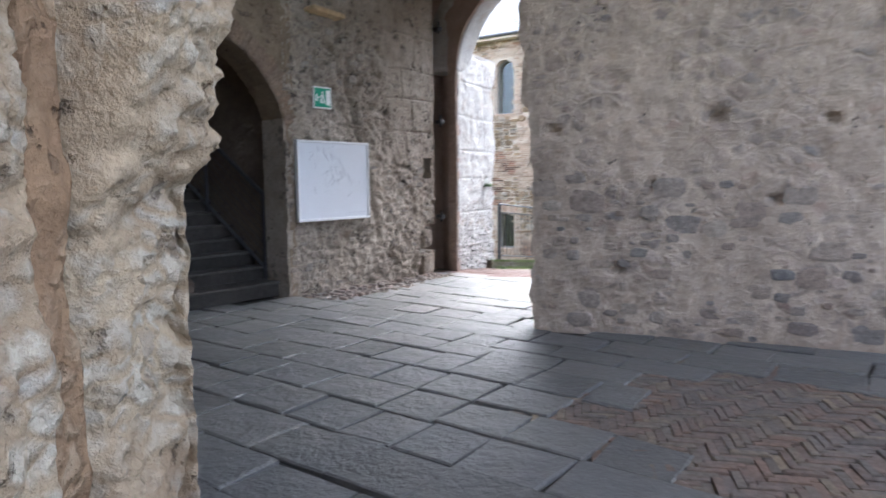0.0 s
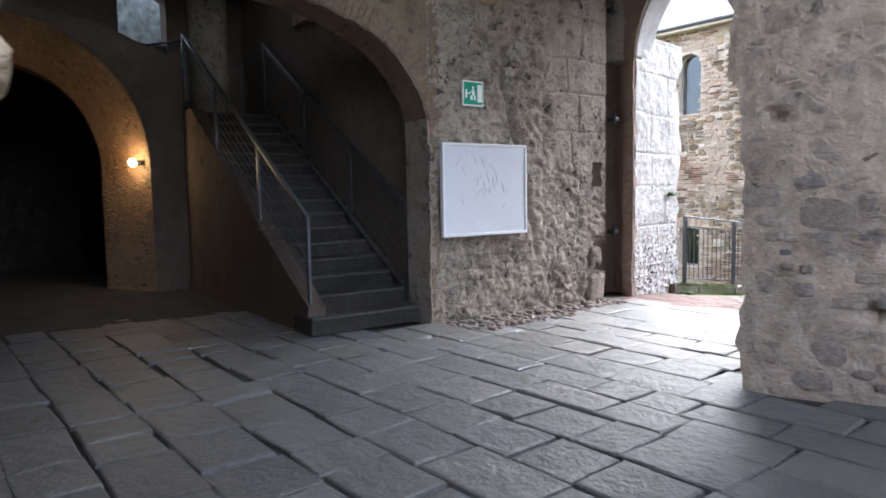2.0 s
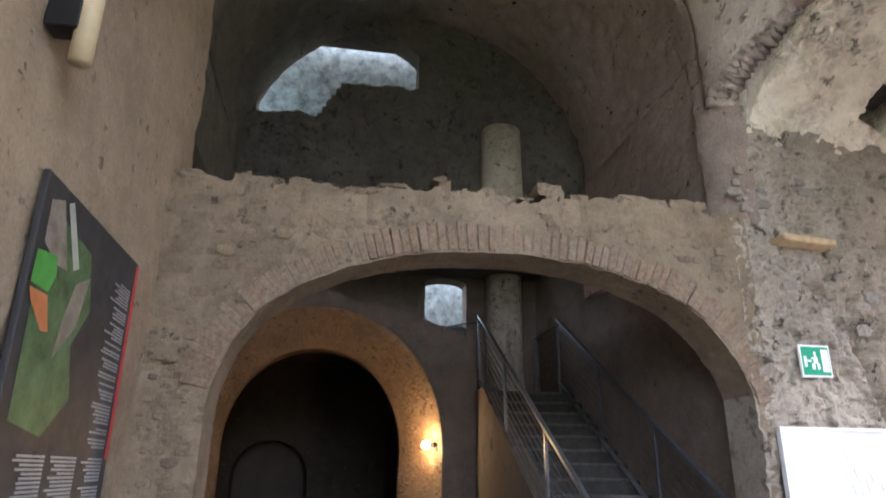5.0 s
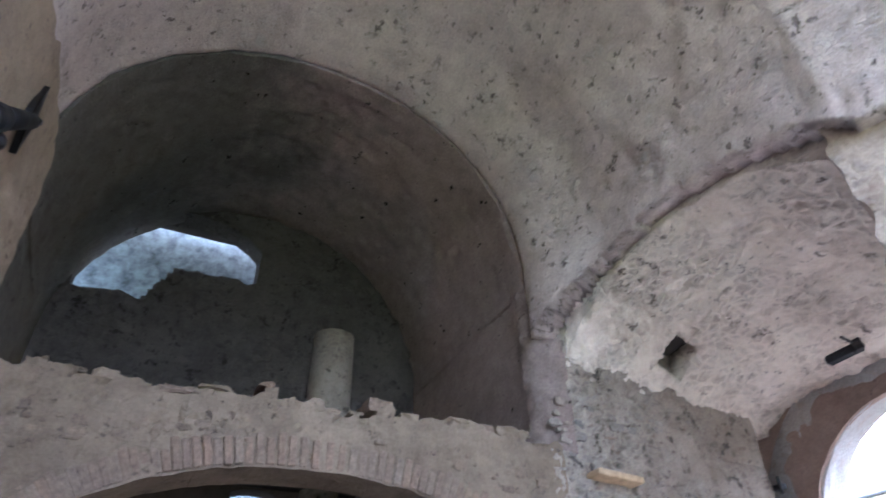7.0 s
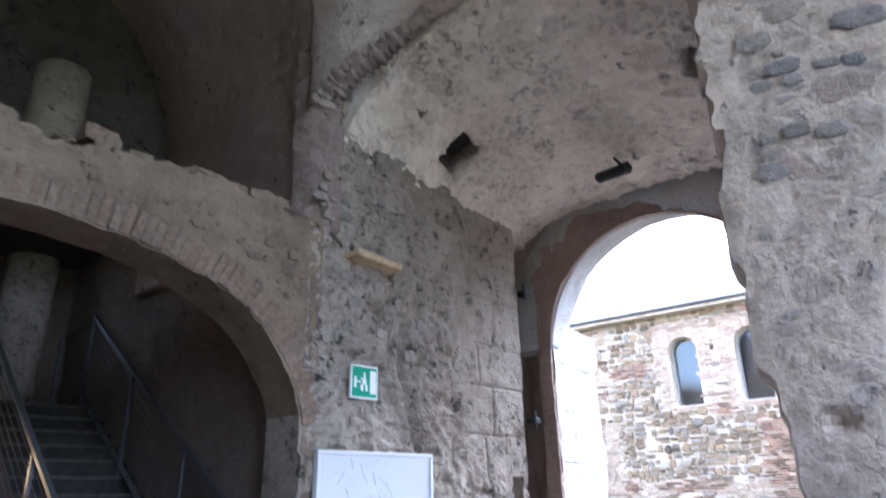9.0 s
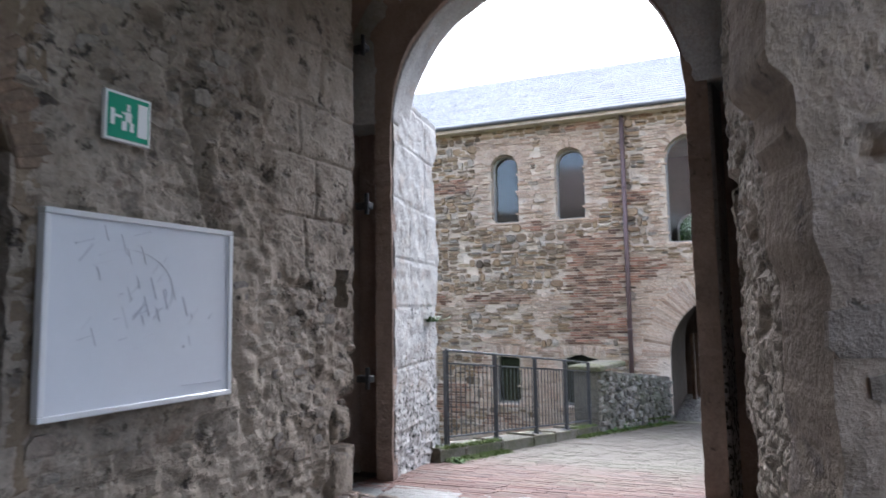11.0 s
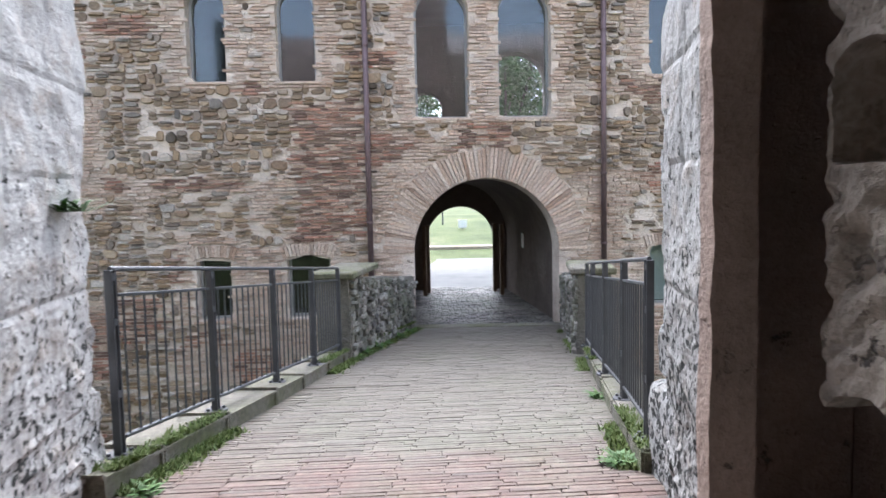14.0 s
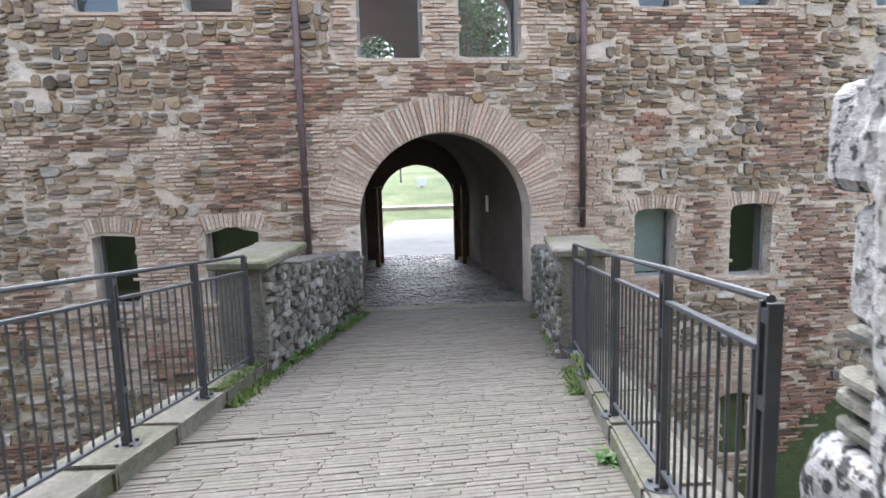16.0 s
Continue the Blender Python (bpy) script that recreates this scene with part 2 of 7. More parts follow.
M_BRICK = loose("pale_pink_brick", [(0.50, 0.365, 0.275), (0.58, 0.455, 0.355), (0.40, 0.275, 0.195), (0.60, 0.50, 0.40), (0.30, 0.205, 0.145), (0.54, 0.42, 0.32)], by="island", stain=(0.54, 0.46, 0.39))
M_BRICK1 = loose("pale_pink_single_brick", [(0.50, 0.365, 0.275), (0.58, 0.455, 0.355), (0.40, 0.275, 0.195), (0.60, 0.50, 0.40), (0.30, 0.205, 0.145), (0.54, 0.42, 0.32)], by="object", stain=(0.54, 0.46, 0.39))
M_REDBRICK = loose("worn_red_brick", [(0.34, 0.165, 0.115), (0.42, 0.25, 0.175), (0.18, 0.105, 0.075), (0.12, 0.078, 0.06), (0.40, 0.28, 0.21)], by="island", stain=(0.2, 0.15, 0.115))
M_ROOMSTONE = loose("wall_stone", [(0.210, 0.189, 0.168), (0.308, 0.273, 0.231), (0.168, 0.154, 0.147), (0.280, 0.217, 0.168), (0.336, 0.308, 0.273)], by="island", grain=18, stain=(0.252, 0.217, 0.182), amount=0.8)
M_DARKSTONE = loose("shaded_wall_stone", [(0.202, 0.191, 0.178), (0.298, 0.250, 0.214), (0.155, 0.149, 0.149), (0.262, 0.202, 0.167), (0.356, 0.309, 0.262)], by="island", grain=18, stain=(0.250, 0.209, 0.178), amount=0.9)
M_JOINT = plain("dark_joint_earth", (0.045, 0.042, 0.038), 0.95, vary=0.4)


def slab_mat():
    k = Mat("grey_slate_slab", 0.5, spec=0.4)
    r = k.chance()
    col = k.ramp(r, [(0.0, (0.085, 0.086, 0.086)), (0.35, (0.130, 0.131, 0.133)), (0.7, (0.106, 0.106, 0.105)), (1.0, (0.155, 0.153, 0.149))])
    big, n = k.noise(1.3, 5, 0.65), k.noise(20, 6, 0.7)
    col = k.mix(k.ramp(big, [(0.4, 0.0), (0.7, 0.6)]), col, (0.164, 0.160, 0.148))
    col = k.mix(k.ramp(k.noise(60, 3), [(0.68, 0.0), (0.78, 0.2)]), col, (0.24, 0.235, 0.22))
    col = k.mix(0.5, col, k.ramp(n, [(0.3, 0.3), (0.7, 0.75)]), "OVERLAY")
    return k.done(col, k.math("ADD", n, k.math("MULTIPLY", k.noise(5, 4, 0.6), 3.0)), 0.8, 0.012, k.ramp(n, [(0.3, 0.32), (0.7, 0.62)]))


M_SLAB = slab_mat()


def deck_mat(name, single):
    """Thin edge-laid bricks: dark red by the gate, worn to warm grey further on, with green film at the sides."""
    k = Mat(name, 0.8, spec=0.35)
    r = k.chance() if single else k.island()
    red = k.ramp(r, [(0.0, (0.085, 0.047, 0.042)), (0.3, (0.135, 0.075, 0.062)), (0.6, (0.10, 0.062, 0.056)), (0.8, (0.165, 0.10, 0.085)), (1.0, (0.075, 0.056, 0.052))])
    grey = k.ramp(r, [(0.0, (0.098, 0.088, 0.073)), (0.3, (0.122, 0.108, 0.088)), (0.6, (0.110, 0.096, 0.078)), (0.8, (0.132, 0.117, 0.097)), (1.0, (0.098, 0.085, 0.070))])
    y = k.math("ADD", k.axis(1), k.math("MULTIPLY", k.noise(0.8, 5, 0.7), 3.0))
    far = k.math("MULTIPLY", k.math("SUBTRACT", y, 9.7), 0.55, True)
    col = k.mix(far, red, grey)
    col = k.mix(k.ramp(k.noise(1.1, 5, 0.7), [(0.5, 0.0), (0.72, 0.55)]), col, (0.098, 0.102, 0.066))
    n = k.noise(24, 5, 0.7)
    col = k.mix(k.ramp(k.noise(7, 5, 0.75), [(0.55, 0.0), (0.75, 0.5)]), col, (0.20, 0.185, 0.16))
    col = k.mix(0.5, col, k.ramp(n, [(0.3, 0.3), (0.7, 0.78)]), "OVERLAY")
    return k.done(col, n, 0.6, 0.008)


M_DECK = deck_mat("edge_laid_paving_brick", False)
M_DECK1 = deck_mat("single_paving_brick", True)
M_KERB = loose("mossy_kerb_stone", [(0.15, 0.137, 0.113), (0.19, 0.172, 0.143)], by="object", stain=(0.085, 0.098, 0.033), amount=0.85)
M_IRON = plain("dark_grey_painted_iron", (0.085, 0.088, 0.095), 0.45, 0.5, 0.2)
M_RAILPAINT = plain("grey_stair_rail_paint", (0.10, 0.103, 0.115), 0.4, 0.3, 0.2)
M_PIPE = plain("brown_copper_pipe", (0.16, 0.11, 0.11), 0.5, 0.4, 0.25)
M_ROOF = loose("grey_roof_slate", [(0.240, 0.248, 0.264), (0.304, 0.312, 0.320), (0.272, 0.272, 0.280)], by="island", stain=(0.320, 0.320, 0.304))
M_EAVE = plain("dark_eave_metal", (0.10, 0.10, 0.105), 0.5, 0.3)
M_WHITE = plain("white_board_face", (0.66, 0.68, 0.73), 0.35, 0.0, 0.03)
M_FRAME = plain("white_aluminium_frame", (0.74, 0.75, 0.77), 0.35, 0.2, 0.05)
M_GREEN = plain("green_sign_face", (0.01, 0.30, 0.17), 0.4, 0.0, 0.05)
M_SIGNWHITE = plain("white_sign_print", (0.85, 0.86, 0.85), 0.45, 0.0, 0.03)
M_INK = plain("grey_print", (0.42, 0.43, 0.50), 0.5, 0.0, 0.1)
M_INKPALE = plain("pale_grey_print", (0.62, 0.63, 0.68), 0.5, 0.0, 0.1)
# treads get a paler tone than the step bodies under them
M_TREAD = loose("paler_stair_tread", [(0.06, 0.055, 0.05), (0.085, 0.078, 0.072)], by="object", grain=14, stain=(0.08, 0.07, 0.062))
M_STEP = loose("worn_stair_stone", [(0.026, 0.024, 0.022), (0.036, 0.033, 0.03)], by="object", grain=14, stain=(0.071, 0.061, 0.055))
M_BLACK = plain("matt_black_metal", (0.02, 0.02, 0.022), 0.5, 0.3)
# unlit rooms and hollows: their darkness is put into this colour
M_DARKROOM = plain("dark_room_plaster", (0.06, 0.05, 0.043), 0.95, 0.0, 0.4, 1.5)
M_FRAMEWOOD = plain("grey_window_frame", (0.30, 0.30, 0.29), 0.5)
M_WOOD = plain("pale_old_wood", (0.55, 0.40, 0.24), 0.7, 0.0, 0.35, 14)


def glass_mat(name, tint, rough=0.04):
    k = Mat(name, rough, spec=0.9)
    return k.done(tint)


M_GLASS = glass_mat("dark_window_glass", (0.05, 0.06, 0.065))


def clear_glass():
    """Thin clear glass: mostly see-through, with a faint mirror on it."""
    k = Mat("clear_window_glass", 0.03, spec=0.6)
    t, g, x = k.n.new("ShaderNodeBsdfTransparent"), k.n.new("ShaderNodeBsdfGlossy"), k.n.new("ShaderNodeMixShader")
    t.inputs["Color"].default_value = (0.66, 0.74, 0.75, 1)
    g.inputs["Roughness"].default_value, g.inputs["Color"].default_value = 0.06, (0.8, 0.88, 0.95, 1)
    x.inputs[0].default_value = 0.07
    k.l.new(t.outputs[0], x.inputs[1]), k.l.new(g.outputs[0], x.inputs[2])
    k.l.new(x.outputs[0], k.n["Material Output"].inputs["Surface"])
    return k.m


M_PANE = clear_glass()


def leaf_mat(name, a, b, c):
    k = Mat(name, 0.6, spec=0.35)
    col = k.ramp(k.island(), [(0.0, a), (0.5, b), (1.0, c)])
    return k.done(col)


M_LEAF = leaf_mat("fern_leaf", (0.033, 0.078, 0.013), (0.052, 0.117, 0.023), (0.078, 0.130, 0.033))
M_MOSS = leaf_mat("moss_and_grass", (0.056, 0.096, 0.016), (0.096, 0.136, 0.024), (0.128, 0.144, 0.048))


def grass_mat():
    k = Mat("grassy_ground", 0.95, spec=0.1)
    n = k.noise(0.25, 6, 0.7)
    col = k.ramp(n, [(0.35, (0.065, 0.08, 0.037)), (0.55, (0.10, 0.118, 0.053)), (0.7, (0.155, 0.15, 0.085))])
    col = k.mix(0.4, col, k.ramp(k.noise(6, 5, 0.8), [(0.3, 0.3), (0.7, 0.75)]), "OVERLAY")
    return k.done(col, k.noise(8, 5, 0.8), 0.8, 0.05)


M_GRASS = grass_mat()
M_ROAD = plain("pale_gravel_road", (0.162, 0.158, 0.150), 0.9, 0.0, 0.25, 1.2)


# ---- mesh helpers ----
def lattice(ix, iy, iz, seed):
    h = (ix * 374761393 + iy * 668265263 + iz * 2147483647 + seed * 1274126177) & 0xFFFFFFFF
    h = ((h ^ (h >> 13)) * 1103515245) & 0xFFFFFFFF
    h = ((h ^ (h >> 16)) * 2246822519) & 0xFFFFFFFF
    return ((h ^ (h >> 15)) & 0xFFFF) / 65535.0


def vnoise(x, y, z, seed=1):
    """Smooth value noise, -1 to 1, on numpy arrays."""
    x, y, z = (np.asarray(a, float) for a in np.broadcast_arrays(x, y, z))
    ix, iy, iz = (np.floor(a).astype(np.int64) for a in (x, y, z))
    f = [a - np.floor(a) for a in (x, y, z)]
    f = [a * a * (3 - 2 * a) for a in f]
    out = 0
    for dx in (0, 1):
        for dy in (0, 1):
            for dz in (0, 1):
                w = (f[0] if dx else 1 - f[0]) * (f[1] if dy else 1 - f[1]) * (f[2] if dz else 1 - f[2])
                out = out + w * lattice(ix + dx, iy + dy, iz + dz, seed)
    return out * 2 - 1


def fbm(x, y, z=0.0, seed=1, octaves=4):
    out, a = 0, 0.5
    for k in range(octaves):
        out = out + a * vnoise(np.asarray(x) * 2**k, np.asarray(y) * 2**k, np.asarray(z) * 2**k, seed + k)
        a *= 0.5
    return out


def bumps(u, v, size, seed):
    """Rounded stones in a jittered lattice: 0 in the joints to 1 on a stone."""
    x, y = np.asarray(u) / size, np.asarray(v) / (size * 0.7)
    ix, iy = np.floor(x).astype(np.int64), np.floor(y).astype(np.int64)
    best = np.full(x.shape, 9.0)
    second = best.copy()
    tone = np.zeros(x.shape)
    for dx in (-1, 0, 1):
        for dy in (-1, 0, 1):
            cx, cy = ix + dx, iy + dy
            px = cx + 0.15 + 0.7 * lattice(cx, cy, 0 * cx, seed)
            py = cy + 0.15 + 0.7 * lattice(cx, cy, 0 * cx + 1, seed)
            d = np.hypot(px - x, py - y)
            r = lattice(cx, cy, 0 * cx + 2, seed)
            nearer = d < best
            second = np.where(nearer, best, np.minimum(second, d))
            tone = np.where(nearer, r, tone)
            best = np.where(nearer, d, best)
    return np.clip((second - best) * 3.0, 0, 1) * (0.25 + 0.75 * tone)


def mesh_object(name, verts, faces, mat, smooth=False, parent=None):
    me = bpy.data.meshes.new(name)
    me.from_pydata([tuple(v) for v in verts], [], faces)
    me.materials.append(mat)
    if smooth:
        me.polygons.foreach_set("use_smooth", [True] * len(me.polygons))
    me.update()
    ob = new(name, me)
    if parent is not None:
        ob.parent = parent
    return ob


def structure(ob, label, category):
    return tagged(ob, label, category, kind="structure")


def grid_wall(name, p0, p1, z0, z1, cell, thick, mat, sdf=None, relief=None, side=1, steps=3, rough_edge=0.02, back=True):
    """An upright wall from p0 to p1 in the plan, with relief on the face that lies to the left of p0-p1 (side=1) or right (-1).
    sdf(u, z) > 0 where the wall is solid; openings go right through."""
    p0, p1 = np.array(p0, float), np.array(p1, float)
    length = np.hypot(*(p1 - p0))
    ux, uy = (p1 - p0) / length
    nx, ny = -uy * side, ux * side
    nu, nv = max(1, round(length / cell)), max(1, round((z1 - z0) / cell))
    u, v = np.meshgrid(np.linspace(0, length, nu + 1), np.linspace(z0, z1, nv + 1), indexing="ij")
    keep = np.ones((nu, nv), bool)
    if sdf:
        d = sdf(u, v)
        e = 1e-3
        gu, gv = (sdf(u + e, v) - d) / e, (sdf(u, v + e) - d) / e
        g = np.maximum(np.hypot(gu, gv), 0.2)
        near = np.abs(d) < cell * 0.75
        mu = np.where(near, -d * gu / g**2, 0)
        mv = np.where(near, -d * gv / g**2, 0)
        lim = cell * 0.7
        u, v = u + np.clip(mu, -lim, lim), v + np.clip(mv, -lim, lim)
        inside = (d < -cell * 0.75)
        mid = 0.25 * (d[:-1, :-1] + d[1:, :-1] + d[:-1, 1:] + d[1:, 1:])
        keep = ~(inside[:-1, :-1] | inside[1:, :-1] | inside[:-1, 1:] | inside[1:, 1:]) & (mid > 0)
    h = relief(u, v) if relief else 0 * u
    x, y = p0[0] + ux * u + nx * h, p0[1] + uy * u + ny * h
    front = np.stack([x, y, v], -1).reshape(-1, 3)
    n = len(front)
    idx = np.arange(n).reshape(nu + 1, nv + 1)
    a, b, c, q = idx[:-1, :-1][keep], idx[1:, :-1][keep], idx[1:, 1:][keep], idx[:-1, 1:][keep]
    quads = np.stack([a, b, c, q], -1)
    if side < 0:
        faces = quads[:, ::1]
    else:
        faces = quads[:, ::-1]
    edges = {}
    for f in faces:
        for i in range(4):
            s, t = int(f[i]), int(f[(i + 1) % 4])
            if (t, s) in edges:
                del edges[(t, s)]
            else:
                edges[(s, t)] = 1
    rim = sorted({s for e in edges for s in e})
    verts, out = [front], [tuple(int(i) for i in f) for f in faces]
    last = {s: s for s in rim}
    base = n
    rp = front[rim]
    for k in range(1, steps + 1):
        dpt = thick * k / steps
        p = rp.copy()
        w = rough_edge * (fbm(rp[:, 0] * 6 + k * 3.1, rp[:, 1] * 6, rp[:, 2] * 6, 5) if k < steps else 0)
        hh = np.asarray(h).reshape(-1)[rim]
        p[:, 0] -= nx * (dpt + hh)
        p[:, 1] -= ny * (dpt + hh)
        p[:, 2] += w
        verts.append(p)
        now = {s: base + i for i, s in enumerate(rim)}
        for s, t in edges:
            out.append((last[t], last[s], now[s], now[t]))
        last = now
        base += len(rim)
    if back:
        bk = front.copy()
        hh = np.asarray(h).reshape(-1)
        bk[:, 0] -= nx * (hh + thick)
        bk[:, 1] -= ny * (hh + thick)
        verts.append(bk)
        out += [tuple(int(i) + base for i in f[::-1]) for f in faces]
    return mesh_object(name, np.concatenate(verts), out, mat)


def sheet(name, fn, nu, nv, mat, relief=None, thick=0.0, flip=False, mask=None):
    """A curved sheet fn(u, v) -> x, y, z with u, v from 0 to 1, pushed along its normals by relief, with a back at some distance."""
    u, v = np.meshgrid(np.linspace(0, 1, nu + 1), np.linspace(0, 1, nv + 1), indexing="ij")
    e = 1e-4
    p = np.stack(fn(u, v), -1)
    tu, tv = np.stack(fn(u + e, v), -1) - p, np.stack(fn(u, v + e), -1) - p
    nrm = np.cross(tu, tv) * (-1 if flip else 1)
    nrm /= np.maximum(np.linalg.norm(nrm, axis=-1, keepdims=True), 1e-12)
    q = p + nrm * relief(p[..., 0], p[..., 1], p[..., 2])[..., None] if relief else p
    idx = np.arange((nu + 1) * (nv + 1)).reshape(nu + 1, nv + 1)
    a, b, c, d = idx[:-1, :-1].ravel(), idx[1:, :-1].ravel(), idx[1:, 1:].ravel(), idx[:-1, 1:].ravel()
    f = np.stack([a, b, c, d], -1)
    if mask is not None:
        um, vm = u[:-1, :-1] + 0.5 / nu, v[:-1, :-1] + 0.5 / nv
        f = f[mask(um, vm).ravel()]
    if flip:
        f = f[:, ::-1]
    faces = [tuple(map(int, k)) for k in f]
    verts = [q.reshape(-1, 3)]
    if thick:
        verts.append((p - nrm * thick).reshape(-1, 3))
        n = len(verts[0])
        faces += [tuple(int(i) + n for i in k[::-1]) for k in f]
        seen = {}
        for k in faces[: len(f)]:
            for i in range(4):
                s, t = k[i], k[(i + 1) % 4]
                if (t, s) in seen:
                    del seen[(t, s)]
                else:
                    seen[(s, t)] = 1
        faces += [(t, s, s + n, t + n) for s, t in seen]
    return mesh_object(name, np.concatenate(verts), faces, mat, smooth=True)


def add_box(bm, lo, hi, bevel=0.0, m=None):
    """A box with bevelled edges in bm."""
    r = bmesh.ops.create_cube(bm, size=1.0)
    vs = r["verts"]
    lo, hi = Vector(lo), Vector(hi)
    for v in vs:
        v.co = Vector([(lo[i] + hi[i]) / 2 + v.co[i] * (hi[i] - lo[i]) for i in range(3)])
    if bevel > 0:
        es = list({e for v in vs for e in v.link_edges})
        r2 = bmesh.ops.bevel(bm, geom=es, offset=bevel, segments=1, affect="EDGES", profile=0.6)
        vs = list({v for f in r2["faces"] for v in f.verts} | {v for v in vs if v.is_valid})
    if m is not None:
        bmesh.ops.transform(bm, matrix=m, verts=[v for v in vs if v.is_valid])
    return vs


def add_bar(bm, a, b, r, sides=8, flat=None):
    """A bar from a to b: round of radius r, or flat with (width, thickness)."""
    a, b = Vector(a), Vector(b)
    d = b - a
    q = d.to_track_quat("Z", "Y").to_matrix().to_4x4()
    m = Matrix.Translation((a + b) / 2) @ q
    if flat:
        add_box(bm, (-flat[0] / 2, -flat[1] / 2, -d.length / 2), (flat[0] / 2, flat[1] / 2, d.length / 2), 0.002, m)
    else:
        bmesh.ops.create_cone(bm, cap_ends=True, segments=sides, radius1=r, radius2=r, depth=d.length, matrix=m)


def part(name, bm, material, parent=None, label="", smooth=False):
    """Links a bmesh as one mesh object under a thing or under a part."""
    me = bpy.data.meshes.new(name)
    bmesh.ops.recalc_face_normals(bm, faces=bm.faces[:])
    bm.to_mesh(me)
    bm.free()
    me.materials.append(material)
    if smooth:
        me.polygons.foreach_set("use_smooth", [True] * len(me.polygons))
    ob = new(name, me)
    if parent is not None:
        ob.parent = parent
    if label:
        ob["label"] = label
    return ob


def box_part(name, lo, hi, material, parent=None, bevel=0.004, m=None, label=""):
    bm = bmesh.new()
    add_box(bm, lo, hi, bevel, m)
    return part(name, bm, material, parent, label)


def empty(name, at, label, category, group="", kind=""):
    ob = new(name)
    ob.empty_display_size = 0.1
    ob.location = at
    return tagged(ob, label, category, group, kind)


def child_of(ob, parent):
    """Hangs ob, built in world coordinates, under a moved parent."""
    ob.parent = parent
    ob.matrix_parent_inverse = Matrix.Translation(parent.location).inverted()
    return ob


class Pieces:
    """Collects small blocks of stone or brick into one mesh, or hands them out singly."""

    def __init__(self):
        self.v, self.f = [], []

    @staticmethod
    def block(outline, to_world, depth, inset):
        """A block with a many-cornered outline in (u, v), its front standing proud by depth."""
        n = len(outline)
        cu, cv = sum(p[0] for p in outline) / n, sum(p[1] for p in outline) / n
        verts = [to_world(u, v, -0.03) for u, v in outline] + [to_world(u, v, depth * 0.6) for u, v in outline]
        verts += [to_world(cu + (u - cu) * (1 - inset), cv + (v - cv) * (1 - inset), depth * (0.85 + 0.3 * random.random())) for u, v in outline]
        faces = []
        for ring in (0, n):
            faces += [(ring + i, ring + (i + 1) % n, ring + n + (i + 1) % n, ring + n + i) for i in range(n)]
        faces.append(tuple(range(2 * n, 3 * n)))
        return verts, faces

    def add(self, verts, faces):
        k = len(self.v)
        self.v += verts
        self.f += [tuple(i + k for i in f) for f in faces]

    def join(self, name, mat, parent, label):
        ob = mesh_object(name, self.v, self.f, mat, parent=parent)
        tagged(ob, label, kind="stuff")
        return ob


def stone_outline(u, v, w, h, rnd, corner=0.25):
    """An uneven eight-cornered stone round (u, v)."""
    c = [rnd.uniform(0.08, corner) for _ in range(8)]
    j = lambda s: rnd.uniform(-0.07, 0.07) * s
    a, b = w / 2, h / 2
    pts = [(-a + c[0] * w, -b + j(h)), (a - c[1] * w, -b + j(h)), (a + j(w), -b + c[2] * h), (a + j(w), b - c[3] * h),
           (a - c[4] * w, b + j(h)), (-a + c[5] * w, b + j(h)), (-a + j(w), b - c[6] * h), (-a + j(w), -b + c[7] * h)]
    return [(u + x, v + y) for x, y in pts]


def arch_sdf(u, v, u0, u1, spring, rise, foot=-1e3, power=2.0):
    """Distance to an arched opening from u0 to u1: below 0 inside."""
    c, a = (u0 + u1) / 2, (u1 - u0) / 2
    dx = np.abs(u - c)
    low = np.maximum(dx - a, foot - v)
    k = (dx / a) ** power + (np.maximum(v - spring, 0) / rise) ** power
    up = (np.maximum(k, 1e-9) ** (1 / power) - 1) * min(a, rise)
    return np.where(v > spring, np.maximum(up, foot - v), low)


def box_sdf(u, v, u0, u1, v0, v1):
    return np.maximum(np.maximum(u0 - u, u - u1), np.maximum(v0 - v, v - v1))


# ---- large structure: ground, room, gate ----
def deck_z(y):
    return -0.105 * (y - 7.9) if y > 7.9 else 0.0


def make_ground():
    xs = [-600, -60, -24, -13, -7.6, -7.3, -3.4, -3.2, 6, 24, 60, 600]
    ys = [-600, -60, -14, 8.9, 9.0, 18.9, 19.4, 26, 34, 38, 44, 52, 70, 120, 600]
    verts, faces = [], []
    for y in ys:
        for x in xs:
            z = -0.6 if y <= 8.9 else (-5.5 if y <= 18.9 else -1.32)
            if y >= 38:
                z = {38: -0.95, 44: -0.35, 52: 0.3, 70: 0.4, 120: 0.4, 600: 0.0}[y]
            verts.append((x, y, z))
    n = len(xs)
    for j in range(len(ys) - 1):
        for i in range(n - 1):
            a = j * n + i
            faces.append((a, a + 1, a + n + 1, a + n))
    return structure(mesh_object("ground", verts, faces, M_GRASS), "grassy ground with a dry moat and a green slope", "ground")


make_ground()


def in_region(p, poly):
    x, y = p
    hit = False
    for (x0, y0), (x1, y1) in zip(poly, poly[1:] + poly[:1]):
        if (y0 > y) != (y1 > y) and x < (x1 - x0) * (y - y0) / (y1 - y0) + x0:
            hit = not hit
    return hit


# the plan
BOARD_X = -7.0
PANEL_Y = -0.42
RW0, RW1 = (-3.62, 4.92), (4.0, 7.45)
GATE_R0, GATE_R1 = (-3.64, 5.12), (-4.09, 7.80)

